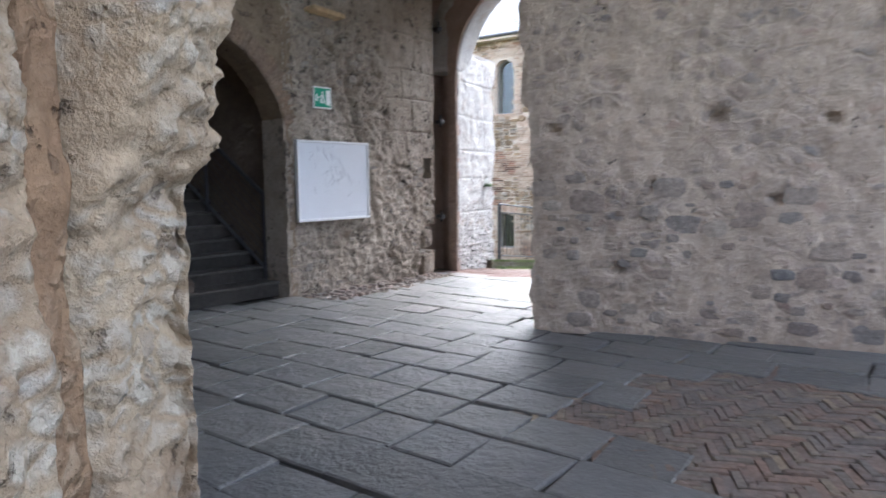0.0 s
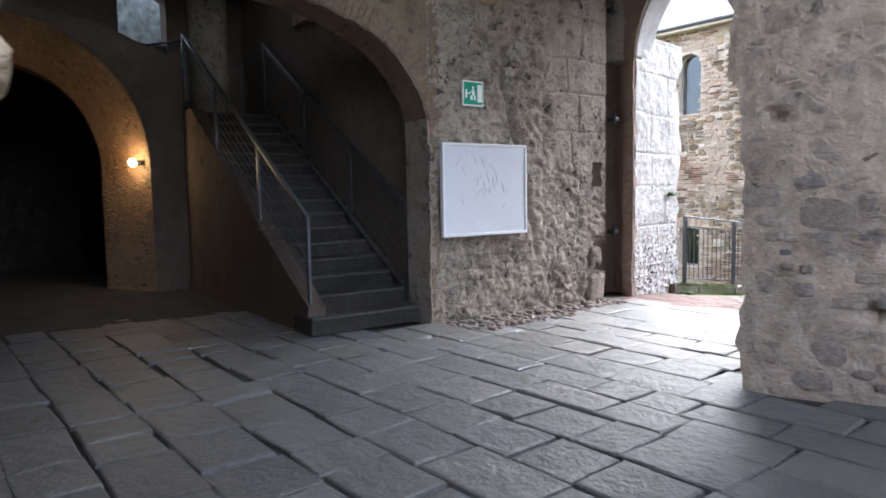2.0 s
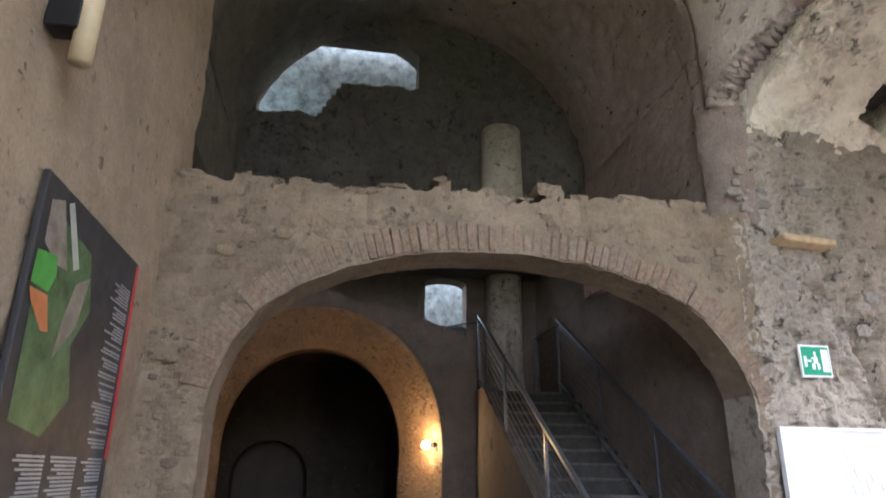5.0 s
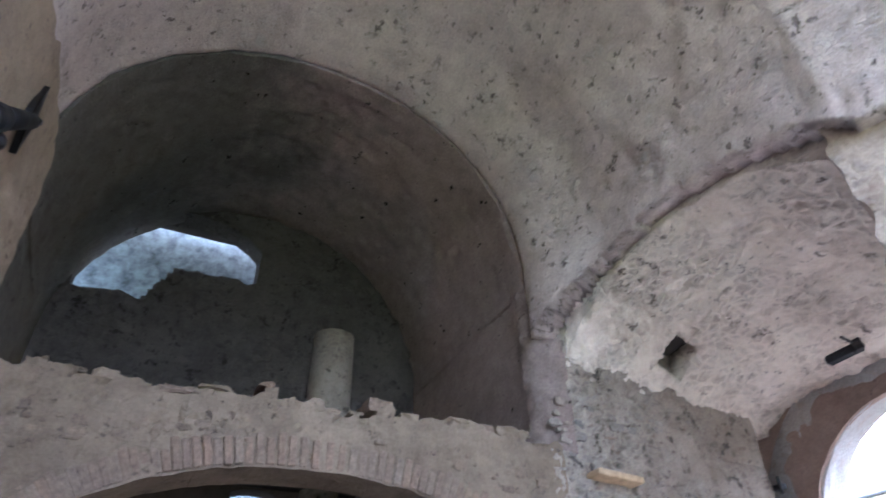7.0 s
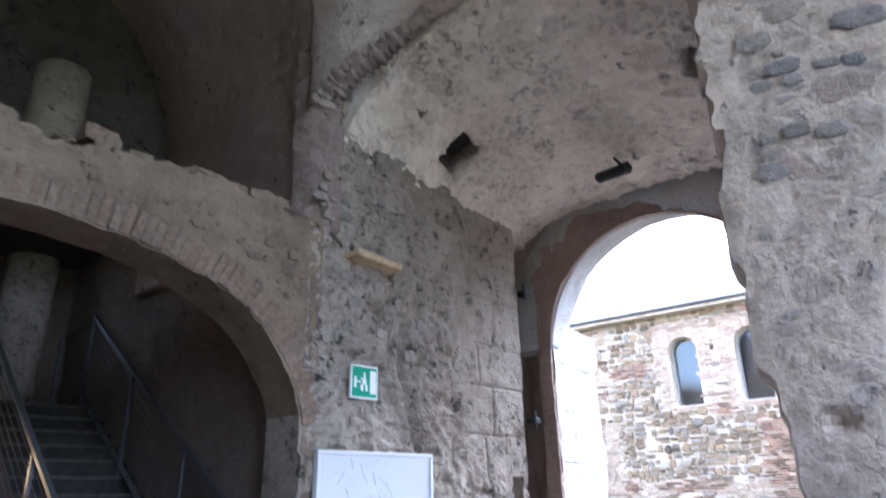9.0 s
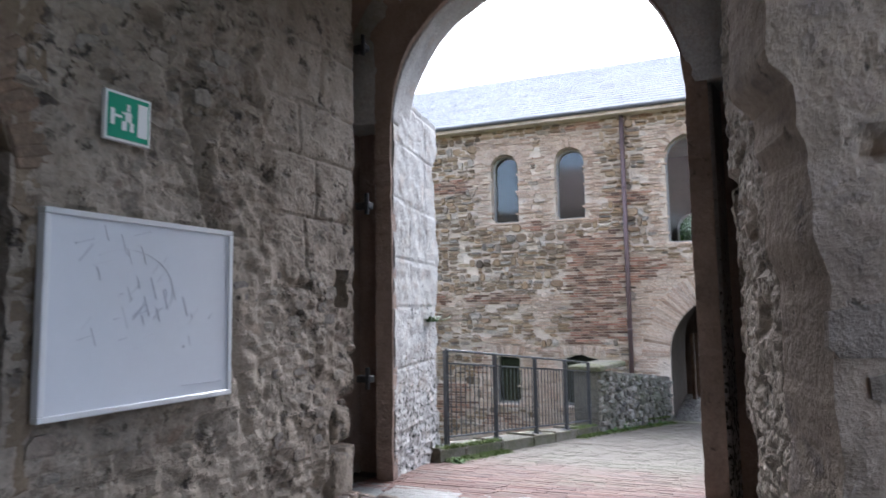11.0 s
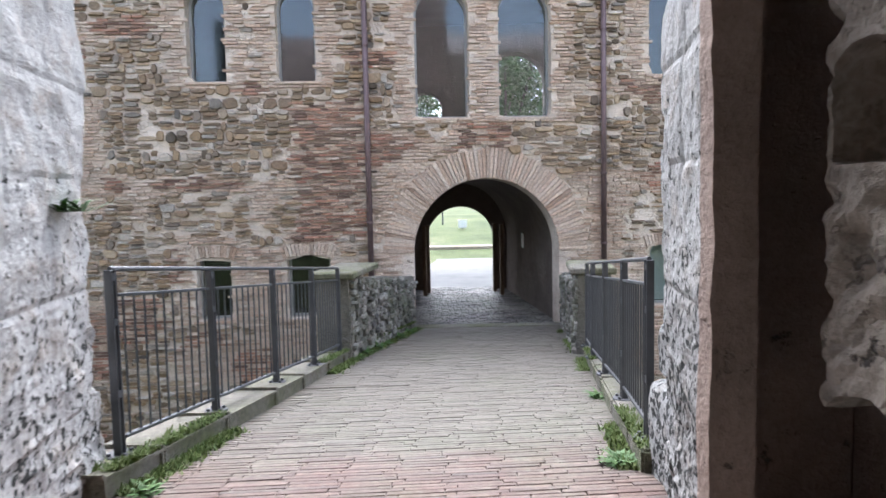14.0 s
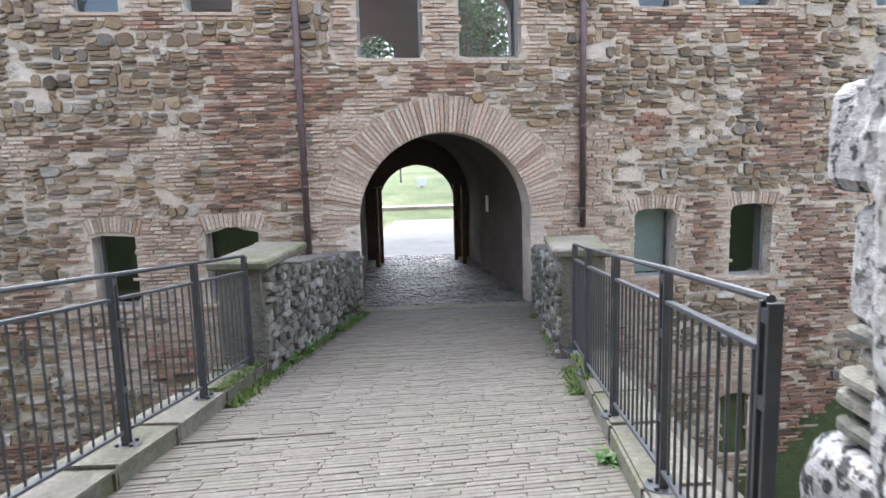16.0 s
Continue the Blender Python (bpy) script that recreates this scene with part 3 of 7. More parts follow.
floor_base = mesh_object("floor", [(-16.5, -14, -0.03), (8, -14, -0.03), (8, 7.9, -0.03), (-16.5, 7.9, -0.03), (-16.5, -14, -0.3), (8, -14, -0.3), (8, 7.9, -0.3), (-16.5, 7.9, -0.3)],
                         [(0, 1, 2, 3), (7, 6, 5, 4), (0, 4, 5, 1), (1, 5, 6, 2), (2, 6, 7, 3), (3, 7, 4, 0)], M_JOINT)
structure(floor_base, "floor of worn grey stone slabs with open dark joints", "floor")


# west wall with the wide stair arch; its upper part is broken off at a ragged ledge
def ledge(u):
    return 3.9 + 0.07 * fbm(u * 2.2, 0, 0, 3) + 0.1 * np.clip(vnoise(u * 5, 7, 0, 4), 0, 1) + 0.05 * vnoise(u * 11, 2, 0, 4)


def west_sdf(u, v):
    y = u - 0.5
    arch = arch_sdf(y, v, 0.06, 4.5, 1.95, 1.42, power=2.25) + 0.02 * fbm(y * 5, v * 5, 0, 8)
    top = np.where(y > 4.62, 9.0 - v, ledge(y) - v)
    return np.minimum(arch, top)


def west_relief(u, v):
    y = u - 0.5
    r = 0.05 * fbm(y * 1.6, v * 1.6, 0, 11) + 0.016 * bumps(y, v, 0.2, 3) + (0.04 * fbm(y * 4, v * 4, 0, 13) + 0.03 * fbm(y * 14, v * 14, 0, 14) - 0.09 * np.clip(vnoise(y * 7, v * 9, 0, 15) - 0.4, 0, 1)) * np.maximum(np.clip((y - 4.2) * 2, 0.55, 1), np.clip((0.1 - y) * 4, 0, 1))
    crack = np.abs(y - (5.55 + 0.42 * np.clip(2.9 - v, 0, 3) * 0.62 + 0.05 * fbm(v * 4, 0, 0, 2)))
    r = r - 0.09 * np.exp(-(crack / 0.05) ** 2) * np.clip((v - 0.5) * 3, 0, 1) * np.clip((3.2 - v) * 2, 0, 1)
    w = np.clip((y - 6.28 - 0.1 * vnoise(v * 3, 2, 0, 6)) * 6, 0, 1) * np.clip((v - 1.7) * 6, 0, 1)
    joints = 0.0 * y
    for z in (2.2, 2.68, 3.1, 3.62, 4.05):
        joints = joints + 0.018 * np.exp(-(((v - z - 0.03 * vnoise(y * 3, z, 0, 8)) / 0.018) ** 2))
    for c, z0, z1 in ((6.7, 1.75, 2.2), (6.85, 2.2, 2.68), (6.62, 2.68, 3.1), (6.9, 3.1, 3.62)):
        joints = joints + 0.018 * np.exp(-(((y - c) / 0.018) ** 2)) * ((v > z0) & (v < z1))
    smooth = 0.01 + 0.03 * fbm(y * 5, v * 5, 0, 5) - joints
    return r * (1 - w) + smooth * w - 0.04


west = grid_wall("wall_west", (BOARD_X, -0.5), (BOARD_X, 4.62), -0.05, 4.3, 0.05, 0.5, M_ARCH, west_sdf, west_relief, side=-1, steps=5)
structure(west, "brown plastered rubble wall with a wide brick arch", "wall")


west2 = grid_wall("wall_west_rubble", (BOARD_X, 4.47), (BOARD_X, 7.32), -0.05, 5.5, 0.024, 0.5, M_BOARD, lambda u, v: np.minimum(np.minimum(box_sdf(u + 4.47, v, 7.05, 7.25, 1.5, 1.82), arch_sdf(u + 4.47, v, 6.93, 7.6, 0.55, 0.24, 0.36)), box_sdf(u + 4.47, v, -1.0, 4.74, 3.86, 9.0)), lambda u, v: west_relief(u + 5.0, v), side=-1)
structure(west2, "rough grey rubble wall with broken lime plaster", "wall")

# north-east wall of the room, and the right side of the gate passage
def right_relief(u, v):
    r = 0.03 * fbm(u * 1.3, v * 1.3, 0, 21) + 0.018 * bumps(u, v, 0.3, 7) * np.clip(0.35 + fbm(u * 0.8, v * 0.8, 0, 4), 0, 1) + 0.022 * fbm(u * 8, v * 8, 0, 6)
    for hu, hv, s in ((1.55, 2.0, 0.09), (0.12, 1.93, 0.06), (2.05, 1.28, 0.06), (1.05, 1.42, 0.05), (2.45, 1.95, 0.05), (0.75, 0.62, 0.07), (3.1, 1.5, 0.06)):
        r = r - 0.10 * np.exp(-(((u - hu) / s) ** 2 + ((v - hv) / (s * 0.7)) ** 2))
    return r


def right_sdf(u, v):
    edge = 0.10 * np.clip((2.2 - v) / 0.25, 0, 1) - 0.22 + 0.05 * fbm(v * 3.0, 0, 0, 12) + 0.03 * vnoise(v * 9, 1, 0, 3)
    return u - 0.3 - edge


ru = np.array(RW1) - np.array(RW0)
ru = ru / np.hypot(*ru)
wall_right = grid_wall("wall_north", tuple(np.array(RW0) - 0.25 * ru), RW1, -0.05, 7.2, 0.042, 0.4, M_RIGHT, lambda u, v: right_sdf(u, v), lambda u, v: right_relief(u - 0.25, v), side=-1)
structure(wall_right, "grey-brown rubble wall with thin worn plaster", "wall")


def passage_relief(u, v):
    r = 0.035 * fbm(u * 1.5, v * 1.5, 0, 31) + 0.015 * bumps(u, v, 0.16, 9) + 0.022 * fbm(u * 7, v * 7, 0, 16) - 0.11 * np.clip(vnoise(u * 7, v * 9, 0, 18) - 0.3, 0, 1) + 0.022 * fbm(u * 18, v * 18, 0, 17)
    return r - 0.05


def passage_sdf(u, v):
    length = np.hypot(GATE_R1[0] - GATE_R0[0], GATE_R1[1] - GATE_R0[1])
    w = length - u
    hole = np.minimum(box_sdf(w, v, 0.06, 0.24, 1.98, 2.3), arch_sdf(w, v, 0.02, 0.3, 1.72, 0.1, 1.45))
    return np.minimum(hole, arch_sdf(w, v, -0.05, 0.42, 0.5, 0.25, 0.02))


wall_passage = grid_wall("wall_east_passage", GATE_R0, GATE_R1, -0.05, 4.9, 0.026, 0.4, M_BOARD, passage_sdf, passage_relief, side=1)
structure(wall_passage, "rough rubble side wall of the gate passage", "wall")

# wall with the information panel
wall_panel = grid_wall("wall_south", (-2.2, PANEL_Y), (-7.55, PANEL_Y), -0.05, 6.2, 0.07, 0.5, M_PANELWALL, None, lambda u, v: 0.05 * fbm(u * 1.2, v * 1.2, 0, 41) + 0.02 * fbm(u * 6, v * 6, 0, 42), side=-1)
structure(wall_panel, "ochre plastered wall with grey patches", "wall")

# the weathered pier at the entrance
PIER = [(-2.06, 0.44), (-1.78, 0.02), (-1.62, -0.2), (-1.40, -0.62), (-1.2, -1.35), (-1.5, -2.2), (-3.4, -2.2), (-3.4, -0.4), (-2.5, -0.05), (-2.2, 0.3)]


def make_pier():
    pts = np.array(PIER + PIER[:1])
    seg = np.hypot(*(pts[1:] - pts[:-1]).T)
    s = np.concatenate([[0], np.cumsum(seg)])
    total = s[-1]

    def fn(u, v):
        a = np.mod(u, 1.0) * total
        x, y = np.interp(a, s, pts[:, 0]), np.interp(a, s, pts[:, 1])
        return x, y, -0.05 + v * 6.4

    def relief(x, y, z):
        a = np.hypot(x + 2.06, y - 0.44)
        r = 0.03 * fbm(x * 1.7, y * 1.7, z * 2.2, 51) + 0.04 * fbm(x * 7, y * 7, z * 7, 52) + 0.05 * fbm(x * 13, y * 13, z * 16, 53) + 0.02 * fbm(x * 34, y * 34, z * 40, 57) - 0.06 * np.clip(vnoise(x * 9, y * 9, z * 11, 55) - 0.4, 0, 1)
        r = r - 0.05 + np.clip((z - 1.36) * 5, 0, 1) * np.clip((0.44 - a) * 14, 0, 1) * (0.06 + 0.13 * np.clip((z - 1.38) / 0.55, 0, 1))
        r = r + 0.06 * np.clip((0.55 - z) * 2, 0, 1)
        groove = np.exp(-(((a - 0.49) / 0.07) ** 4)) * 0.14 + np.exp(-(((a - 0.40) / 0.018) ** 2)) * 0.08 * (z < 1.35)
        layers = 0.006 * np.sin(z * 60 + 4 * fbm(x * 2, y * 2, z, 54)) * np.clip((z - 1.3) * 4, 0, 1) * np.clip((0.5 - a) * 9, 0, 1)
        return r - groove + layers

    ob = sheet("wall_pier", fn, 560, 400, M_PIER, relief, flip=True)
    return structure(ob, "weathered cream and grey sandstone pier with deep hollows", "wall")


make_pier()


def pier_channel(u, v):
    """Smooth brown plaster left in the upright channel of the pier."""
    a = 0.425 + 0.135 * u
    return -2.06 + 0.555 * a - 0.10 * 0.832, 0.44 - 0.832 * a - 0.10 * 0.555, -0.05 + 6.35 * v


M_CHANNEL = rubble("brown_channel_plaster", (0.25, 0.165, 0.10), (0.14, 0.085, 0.052), [(0.26, 0.13, 0.085), (0.34, 0.26, 0.18), (0.18, 0.115, 0.075)], 7.0, 0.5, relief=0.035, pit=0.36, spots=(0.07, 0.05, 0.035))
structure(sheet("wall_pier_channel", pier_channel, 16, 260, M_CHANNEL, lambda x, y, z: 0.05 * fbm(x * 2, y * 2, z * 2.4, 58) + 0.035 * fbm(x * 12, y * 12, z * 12, 59), 0.04, flip=True), "brown plaster with brick bits in the pier's channel", "wall")


# vaults
def main_vault(u, v):
    # runs on out of view over the yard to keep sky off the north wall
    x = -7.12 + u * 10.3
    yl = np.where(x < -2.0, -0.5, -0.5 - np.clip((x + 2.0) * 0.9, 0, 0.9))
    yr = np.where(x < -3.6, 4.72 + 0.05 * (x + 7) / 3.4, 4.78 + (x + 3.6) * 0.335)
    k = np.clip((x + 7.05) / 1.1, 0, 1)
    k = k * k * (3 - 2 * k)
    yl, yr = -0.49 + (yl + 0.49) * k, 4.43 + (yr - 4.43) * k
    c, a = (yl + yr) / 2, (yr - yl) / 2
    w = v * 1.06
    t = np.pi * np.minimum(w, 1.0)
    foot = np.maximum(w - 1.0, 0.0) / 0.06 * 0.75 * np.clip((-4.9 - x) / 1.4, 0.3, 1)
    return x, c - a * np.cos(t), 5.68 - 0.43 * k - foot + (2.5 + 0.6 * k) * np.maximum(np.sin(t), 0.0) ** 0.95


def vault_hole(u, v):
    """The gate passage opens through the side of the vault."""
    x, y, z = main_vault(u, v)
    return ~((y > 4.0) & (arch_sdf(x, z, -7.36, -3.3, 4.5, 1.12) < 0))


vault = sheet("ceiling_vault", main_vault, 220, 200, M_VAULT, lambda x, y, z: 0.05 * fbm(x * 0.9, y * 0.9, z * 0.9, 61) + 0.035 * fbm(x * 5, y * 5, z * 5, 62) - 0.05 * np.clip(vnoise(x * 4, y * 4, z * 4, 63) - 0.5, 0, 1) - 0.07 * np.exp(-(((x + 6.9) ** 2 + (y - 4.15) ** 2 + (z - 7.0) ** 2) / 0.006)), 0.3, flip=True, mask=vault_hole)
structure(vault, "high plastered barrel vault with pinkish grey stains", "ceiling")


def end_arch_sdf(u, v):
    y = u - 0.7
    return np.minimum(arch_sdf(y, v, -0.47, 4.44, 5.7, 2.45) + 0.03 * fbm(y * 3, v * 3, 0, 66), box_sdf(y, v, 3.6, 4.8, 3.0, 5.75))


def end_arch(u, v):
    return np.maximum(-9.0, end_arch_sdf(u, v))


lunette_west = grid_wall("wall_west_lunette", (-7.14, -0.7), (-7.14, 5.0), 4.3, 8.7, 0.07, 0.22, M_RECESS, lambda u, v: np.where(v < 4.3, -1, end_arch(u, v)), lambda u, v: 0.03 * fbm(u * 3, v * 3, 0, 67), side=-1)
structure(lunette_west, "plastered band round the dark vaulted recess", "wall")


def recess_vault(u, v):
    x = -7.16 - u * 3.35
    t = np.pi * v
    return x, 1.97 - 2.47 * np.cos(t), 5.68 + 2.5 * np.sin(t)


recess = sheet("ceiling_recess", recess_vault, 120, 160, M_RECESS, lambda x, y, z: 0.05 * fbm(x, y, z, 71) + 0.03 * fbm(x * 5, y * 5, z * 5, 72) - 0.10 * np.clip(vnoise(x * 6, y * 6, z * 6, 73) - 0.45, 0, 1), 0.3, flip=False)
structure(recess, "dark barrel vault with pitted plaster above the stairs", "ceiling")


# vault of the gate passage, lower towards the gate
def gate_vault(u, v):
    y = 4.74 + 0.4 * v * (1 - u) + u * 3.25
    xr = -3.55 - 0.16 * (y - 4.7)
    xl = -7.12
    c, a = (xl + xr) / 2, (xr - xl) / 2
    t = np.pi * v
    spring = 4.5 - 0.05 * u
    rise = 1.08 - 0.8 * u
    return c - a * np.cos(t), y, spring + rise * np.sin(t)


def gate_holes(u, v):
    """Two square sockets in the vault."""
    x, y, z = gate_vault(u, v)
    return ~(((np.abs(x + 6.72 + 0.2 * (y - 6.06)) < 0.18) & (np.abs(y - 6.06) < 0.17)) | ((np.abs(x + HOLE[0]) < 0.13) & (np.abs(y - HOLE[1]) < 0.15)))


HOLE = (4.27, 6.26)
# dark boxes added behind the vault so no sky shows in its sockets
structure(box_part("ceiling_gate_fill", (-7.6, 4.9, 6.3), (-3.2, 7.9, 6.5), M_DARKROOM), "dark slab added to block sky above the gate vault", "ceiling")
structure(box_part("ceiling_socket_west", (-7.35, 5.75, 5.2), (-6.52, 6.4, 5.6), M_DARKROOM), "dark block added to stop sky showing through the socket", "ceiling")
structure(box_part("ceiling_socket_east", (-4.6, 6.0, 5.28), (-3.75, 6.52, 5.6), M_DARKROOM), "dark block added to stop sky showing through the socket", "ceiling")
gv = sheet("ceiling_gate", gate_vault, 150, 170, M_LUNETTE, lambda x, y, z: 0.05 * fbm(x * 1.5, y * 1.5, z, 81) + 0.03 * bumps(x, y + z, 0.2, 5) + 0.045 * fbm(x * 7, y * 7, z * 7, 82) + 0.03 * fbm(x * 3, y * 3, z * 3, 83) - 0.06 * np.clip(vnoise(x * 6, y * 8, z * 6, 84) - 0.4, 0, 1), 0.35, flip=False, mask=gate_holes)
structure(gv, "pale rough rubble vault over the gate passage", "ceiling")


# gate wall with the round-headed gateway
def gate_sdf(u, v):
    x = u - 7.6
    d = arch_sdf(x, v, -6.86, -4.33, 3.2, 1.27) + 0.012 * fbm(x * 6, v * 6, 0, 91)
    return np.minimum(d, np.minimum(box_sdf(x, v, -9.0, -7.02, -2.0, 4.0), box_sdf(x, v, -4.165, -2.0, -2.0, 4.0)))


gate_wall = grid_wall("wall_gate", (-7.6, 7.6), (-3.4, 8.02), -0.05, 8.6, 0.05, 0.09, M_JAMB_DARK, gate_sdf, lambda u, v: 0.02 * fbm(u * 4, v * 4, 0, 92) + 0.012 * fbm(u * 14, v * 14, 0, 93) - 0.03 * np.exp(-(((v - 1.08) / 0.02) ** 2)) - 0.03 * np.exp(-(((v - 2.62) / 0.02) ** 2)), side=-1)
structure(gate_wall, "brown stone gate surround with a round arch", "wall")


def block_joints(u, v, seed):
    """Open joints between large squared blocks."""
    out = 0.0 * u
    for row, z in enumerate((0.35, 0.95, 1.5, 1.95, 2.5, 3.05, 3.5)):
        out = out + 0.016 * np.exp(-(((v - z - 0.02 * fbm(u * 3, z, 0, seed)) / 0.016) ** 2))
        c = 0.35 + 0.7 * float(lattice(np.int64(row), np.int64(seed), np.int64(0), 3))
        out = out + 0.016 * np.exp(-(((u - c) / 0.016) ** 2)) * ((v < z) & (v > z - 0.56))
    return out


def jamb(name, a, b, z1, flip, label, seed, mat):
    """A splayed whitewashed reveal from a to b."""
    side = -1 if flip else 1
    ob = grid_wall(name, a, b, -0.4, z1, 0.028, 0.18, mat, lambda u, v: np.hypot(b[0] - a[0], b[1] - a[1]) - u - (0.14 if flip else 0.36) - 0.16 * fbm(v * 2.0, 0, 0, seed) - 0.08 * vnoise(v * 6, 0, 0, seed), lambda u, v: 0.02 * fbm(u * 2.5, v * 2.5, 0, seed) + 0.014 * fbm(u * 9, v * 9, 0, seed + 1) - 0.6 * block_joints(u, v, seed) - 0.05 * np.clip(0.5 - v * 0.4, 0, 1) * bumps(u, v, 0.18, seed), side=side, steps=4)
    return structure(ob, label, "wall")


jamb("wall_jamb_west", (-6.855, 7.71), (-7.16, 9.2), 3.55, True, "whitewashed stone reveal of the gate with flaking edge", 101, M_JAMB)
jamb("wall_jamb_east", (-4.335, 8.03), (-4.15, 9.25), 3.55, False, "whitewashed gate reveal with black lichen spots", 105, M_JAMB_EAST)


def quoin(x0, x1, y0, y1, z0, z1, seed, mat, label):
    """A weathered block at the outer edge of the reveal: worn corners, chipped faces."""
    nx, ny, nz = max(4, round((x1 - x0) / 0.035)), max(4, round((y1 - y0) / 0.035)), max(4, round((z1 - z0) / 0.035))
    bm = bmesh.new()
    seen = {}

    def vert(i, j, k):
        if (i, j, k) not in seen:
            c = Vector((i / nx * 2 - 1, j / ny * 2 - 1, k / nz * 2 - 1))
            q = c / max(1.0, (abs(c.x) ** 9 + abs(c.y) ** 9 + abs(c.z) ** 9) ** (1 / 9))
            x, y, z = (x0 + x1) / 2 + q.x * (x1 - x0) / 2, (y0 + y1) / 2 + q.y * (y1 - y0) / 2, (z0 + z1) / 2 + q.z * (z1 - z0) / 2
            r = 0.018 * float(fbm(x * 4, y * 4, z * 4, seed)) + 0.016 * float(fbm(x * 14, y * 14, z * 14, seed + 3)) - 0.05 * max(0.0, float(vnoise(x * 9, y * 9, z * 9, seed + 5)) - 0.4)
            seen[(i, j, k)] = bm.verts.new(Vector((x, y, z)) + c.normalized() * r)
        return seen[(i, j, k)]

    for i in range(nx):
        for j in range(ny):
            for k in (0, nz):
                bm.faces.new([vert(i, j, k), vert(i + 1, j, k), vert(i + 1, j + 1, k), vert(i, j + 1, k)])
        for k in range(nz):
            for j in (0, ny):
                bm.faces.new([vert(i, j, k), vert(i + 1, j, k), vert(i + 1, j, k + 1), vert(i, j, k + 1)])
    for j in range(ny):
        for k in range(nz):
            for i in (0, nx):
                bm.faces.new([vert(i, j, k), vert(i, j + 1, k), vert(i, j + 1, k + 1), vert(i, j, k + 1)])
    return structure(part("quoin", bm, mat), label, "stone")


for n, (x0, y1, z0, z1, m) in enumerate(((-4.14, 9.28, -0.3, 0.38, M_JAMB_EAST), (-4.09, 9.26, 0.39, 0.72, M_JAMB_EAST), (-4.03, 9.2, 1.0, 1.30, M_JAMB_EAST), (-4.07, 9.26, 1.31, 1.58, M_JAMB_EAST), (-3.99, 9.2, 1.59, 2.15, M_JAMB_EAST), (-4.02, 9.22, 2.16, 2.7, M_JAMB_EAST), (-4.0, 9.2, 2.71, 3.5, M_JAMB_EAST))):
    quoin(x0 - 0.04, -3.5, 8.72, y1, z0, z1, 201 + n * 7, m, "worn whitewashed block at the outer edge of the gate")
for n in range(5):
    z = 0.73 + n * 0.054
    quoin(-4.085 + 0.02 * (n % 2) + 0.01 * n, -3.5, 8.74, 9.2 + 0.02 * ((n * 2) % 3), z, z + 0.046, 271 + n * 5, M_PARASTONE, "worn brick course between the gate blocks")


def outer_arch(u, v):
    t = np.pi * v
    y = 7.70 + 0.25 * v + u * 0.5
    a = 1.26 + 0.12 * u
    return -5.595 - a * np.cos(t) + 0.0 * u, y, 3.2 + (1.28 + 0.08 * u) * np.sin(t)


oa = sheet("wall_gate_soffit", outer_arch, 24, 60, M_JAMB, lambda x, y, z: 0.02 * fbm(x * 4, y * 4, z * 4, 95), 0.6, flip=False)
structure(oa, "whitewashed soffit of the gate arch", "wall")


# door rebates behind the passage walls, and a rounded corner where the recess meets the passage
for name, lo, hi in (("wall_rebate_west", (-7.9, 7.2, -0.05), (-7.42, 8.3, 5.4)), ("wall_rebate_west_back", (-7.42, 7.98, -0.05), (-7.0, 8.3, 5.4)), ("wall_rebate_east", (-3.62, 7.6, -0.05), (-3.2, 8.6, 5.4)), ("wall_rebate_east_back", (-4.15, 8.28, -0.05), (-3.62, 8.6, 5.4))):
    structure(box_part(name, lo, hi, M_JAMB_DARK, bevel=0.02), "dark stone at the back of the door rebate", "wall")


def corner_round(u, v):
    t = np.pi / 2 * u
    return -7.36 + 0.33 * np.sin(t), 4.77 - 0.33 * np.cos(t), 3.84 + 1.95 * v


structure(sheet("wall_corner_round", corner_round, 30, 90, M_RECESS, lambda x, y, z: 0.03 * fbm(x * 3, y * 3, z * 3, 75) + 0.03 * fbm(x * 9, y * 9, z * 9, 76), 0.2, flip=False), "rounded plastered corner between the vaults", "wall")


# ---- stair hall ----
def hall_relief(seed):
    return lambda u, v: 0.04 * fbm(u * 1.2, v * 1.2, 0, seed) + 0.02 * fbm(u * 6, v * 6, 0, seed + 1)


structure(grid_wall("wall_hall_north", (-7.5, 4.6), (-13.6, 4.6), -0.05, 6.0, 0.09, 0.4, M_STAIRNORTH, None, hall_relief(111), side=1), "brown plastered wall beside the stairs", "wall")
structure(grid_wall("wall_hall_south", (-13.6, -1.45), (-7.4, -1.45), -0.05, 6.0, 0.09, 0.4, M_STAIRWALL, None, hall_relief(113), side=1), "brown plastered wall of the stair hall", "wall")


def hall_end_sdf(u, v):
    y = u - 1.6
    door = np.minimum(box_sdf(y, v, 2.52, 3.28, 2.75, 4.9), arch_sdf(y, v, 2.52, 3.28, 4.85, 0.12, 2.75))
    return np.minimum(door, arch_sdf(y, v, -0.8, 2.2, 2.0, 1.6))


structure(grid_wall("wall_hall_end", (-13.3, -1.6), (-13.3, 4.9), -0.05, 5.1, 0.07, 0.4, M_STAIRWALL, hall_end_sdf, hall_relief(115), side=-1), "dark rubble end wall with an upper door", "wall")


def gap_sdf(u, v):
    y = u - 0.8
    outer = np.hypot((y - 1.02) / 1.36, (v - 6.55) / 1.36) - 1 + 0.02 * fbm(y * 5, v * 5, 0, 4)
    low = 6.38 + 0.58 * np.clip((y - 0.45) / 0.35, 0, 1) + 0.08 * fbm(y * 6, 1, 0, 5)
    return np.maximum(np.maximum(outer, low - v), y - 1.95)


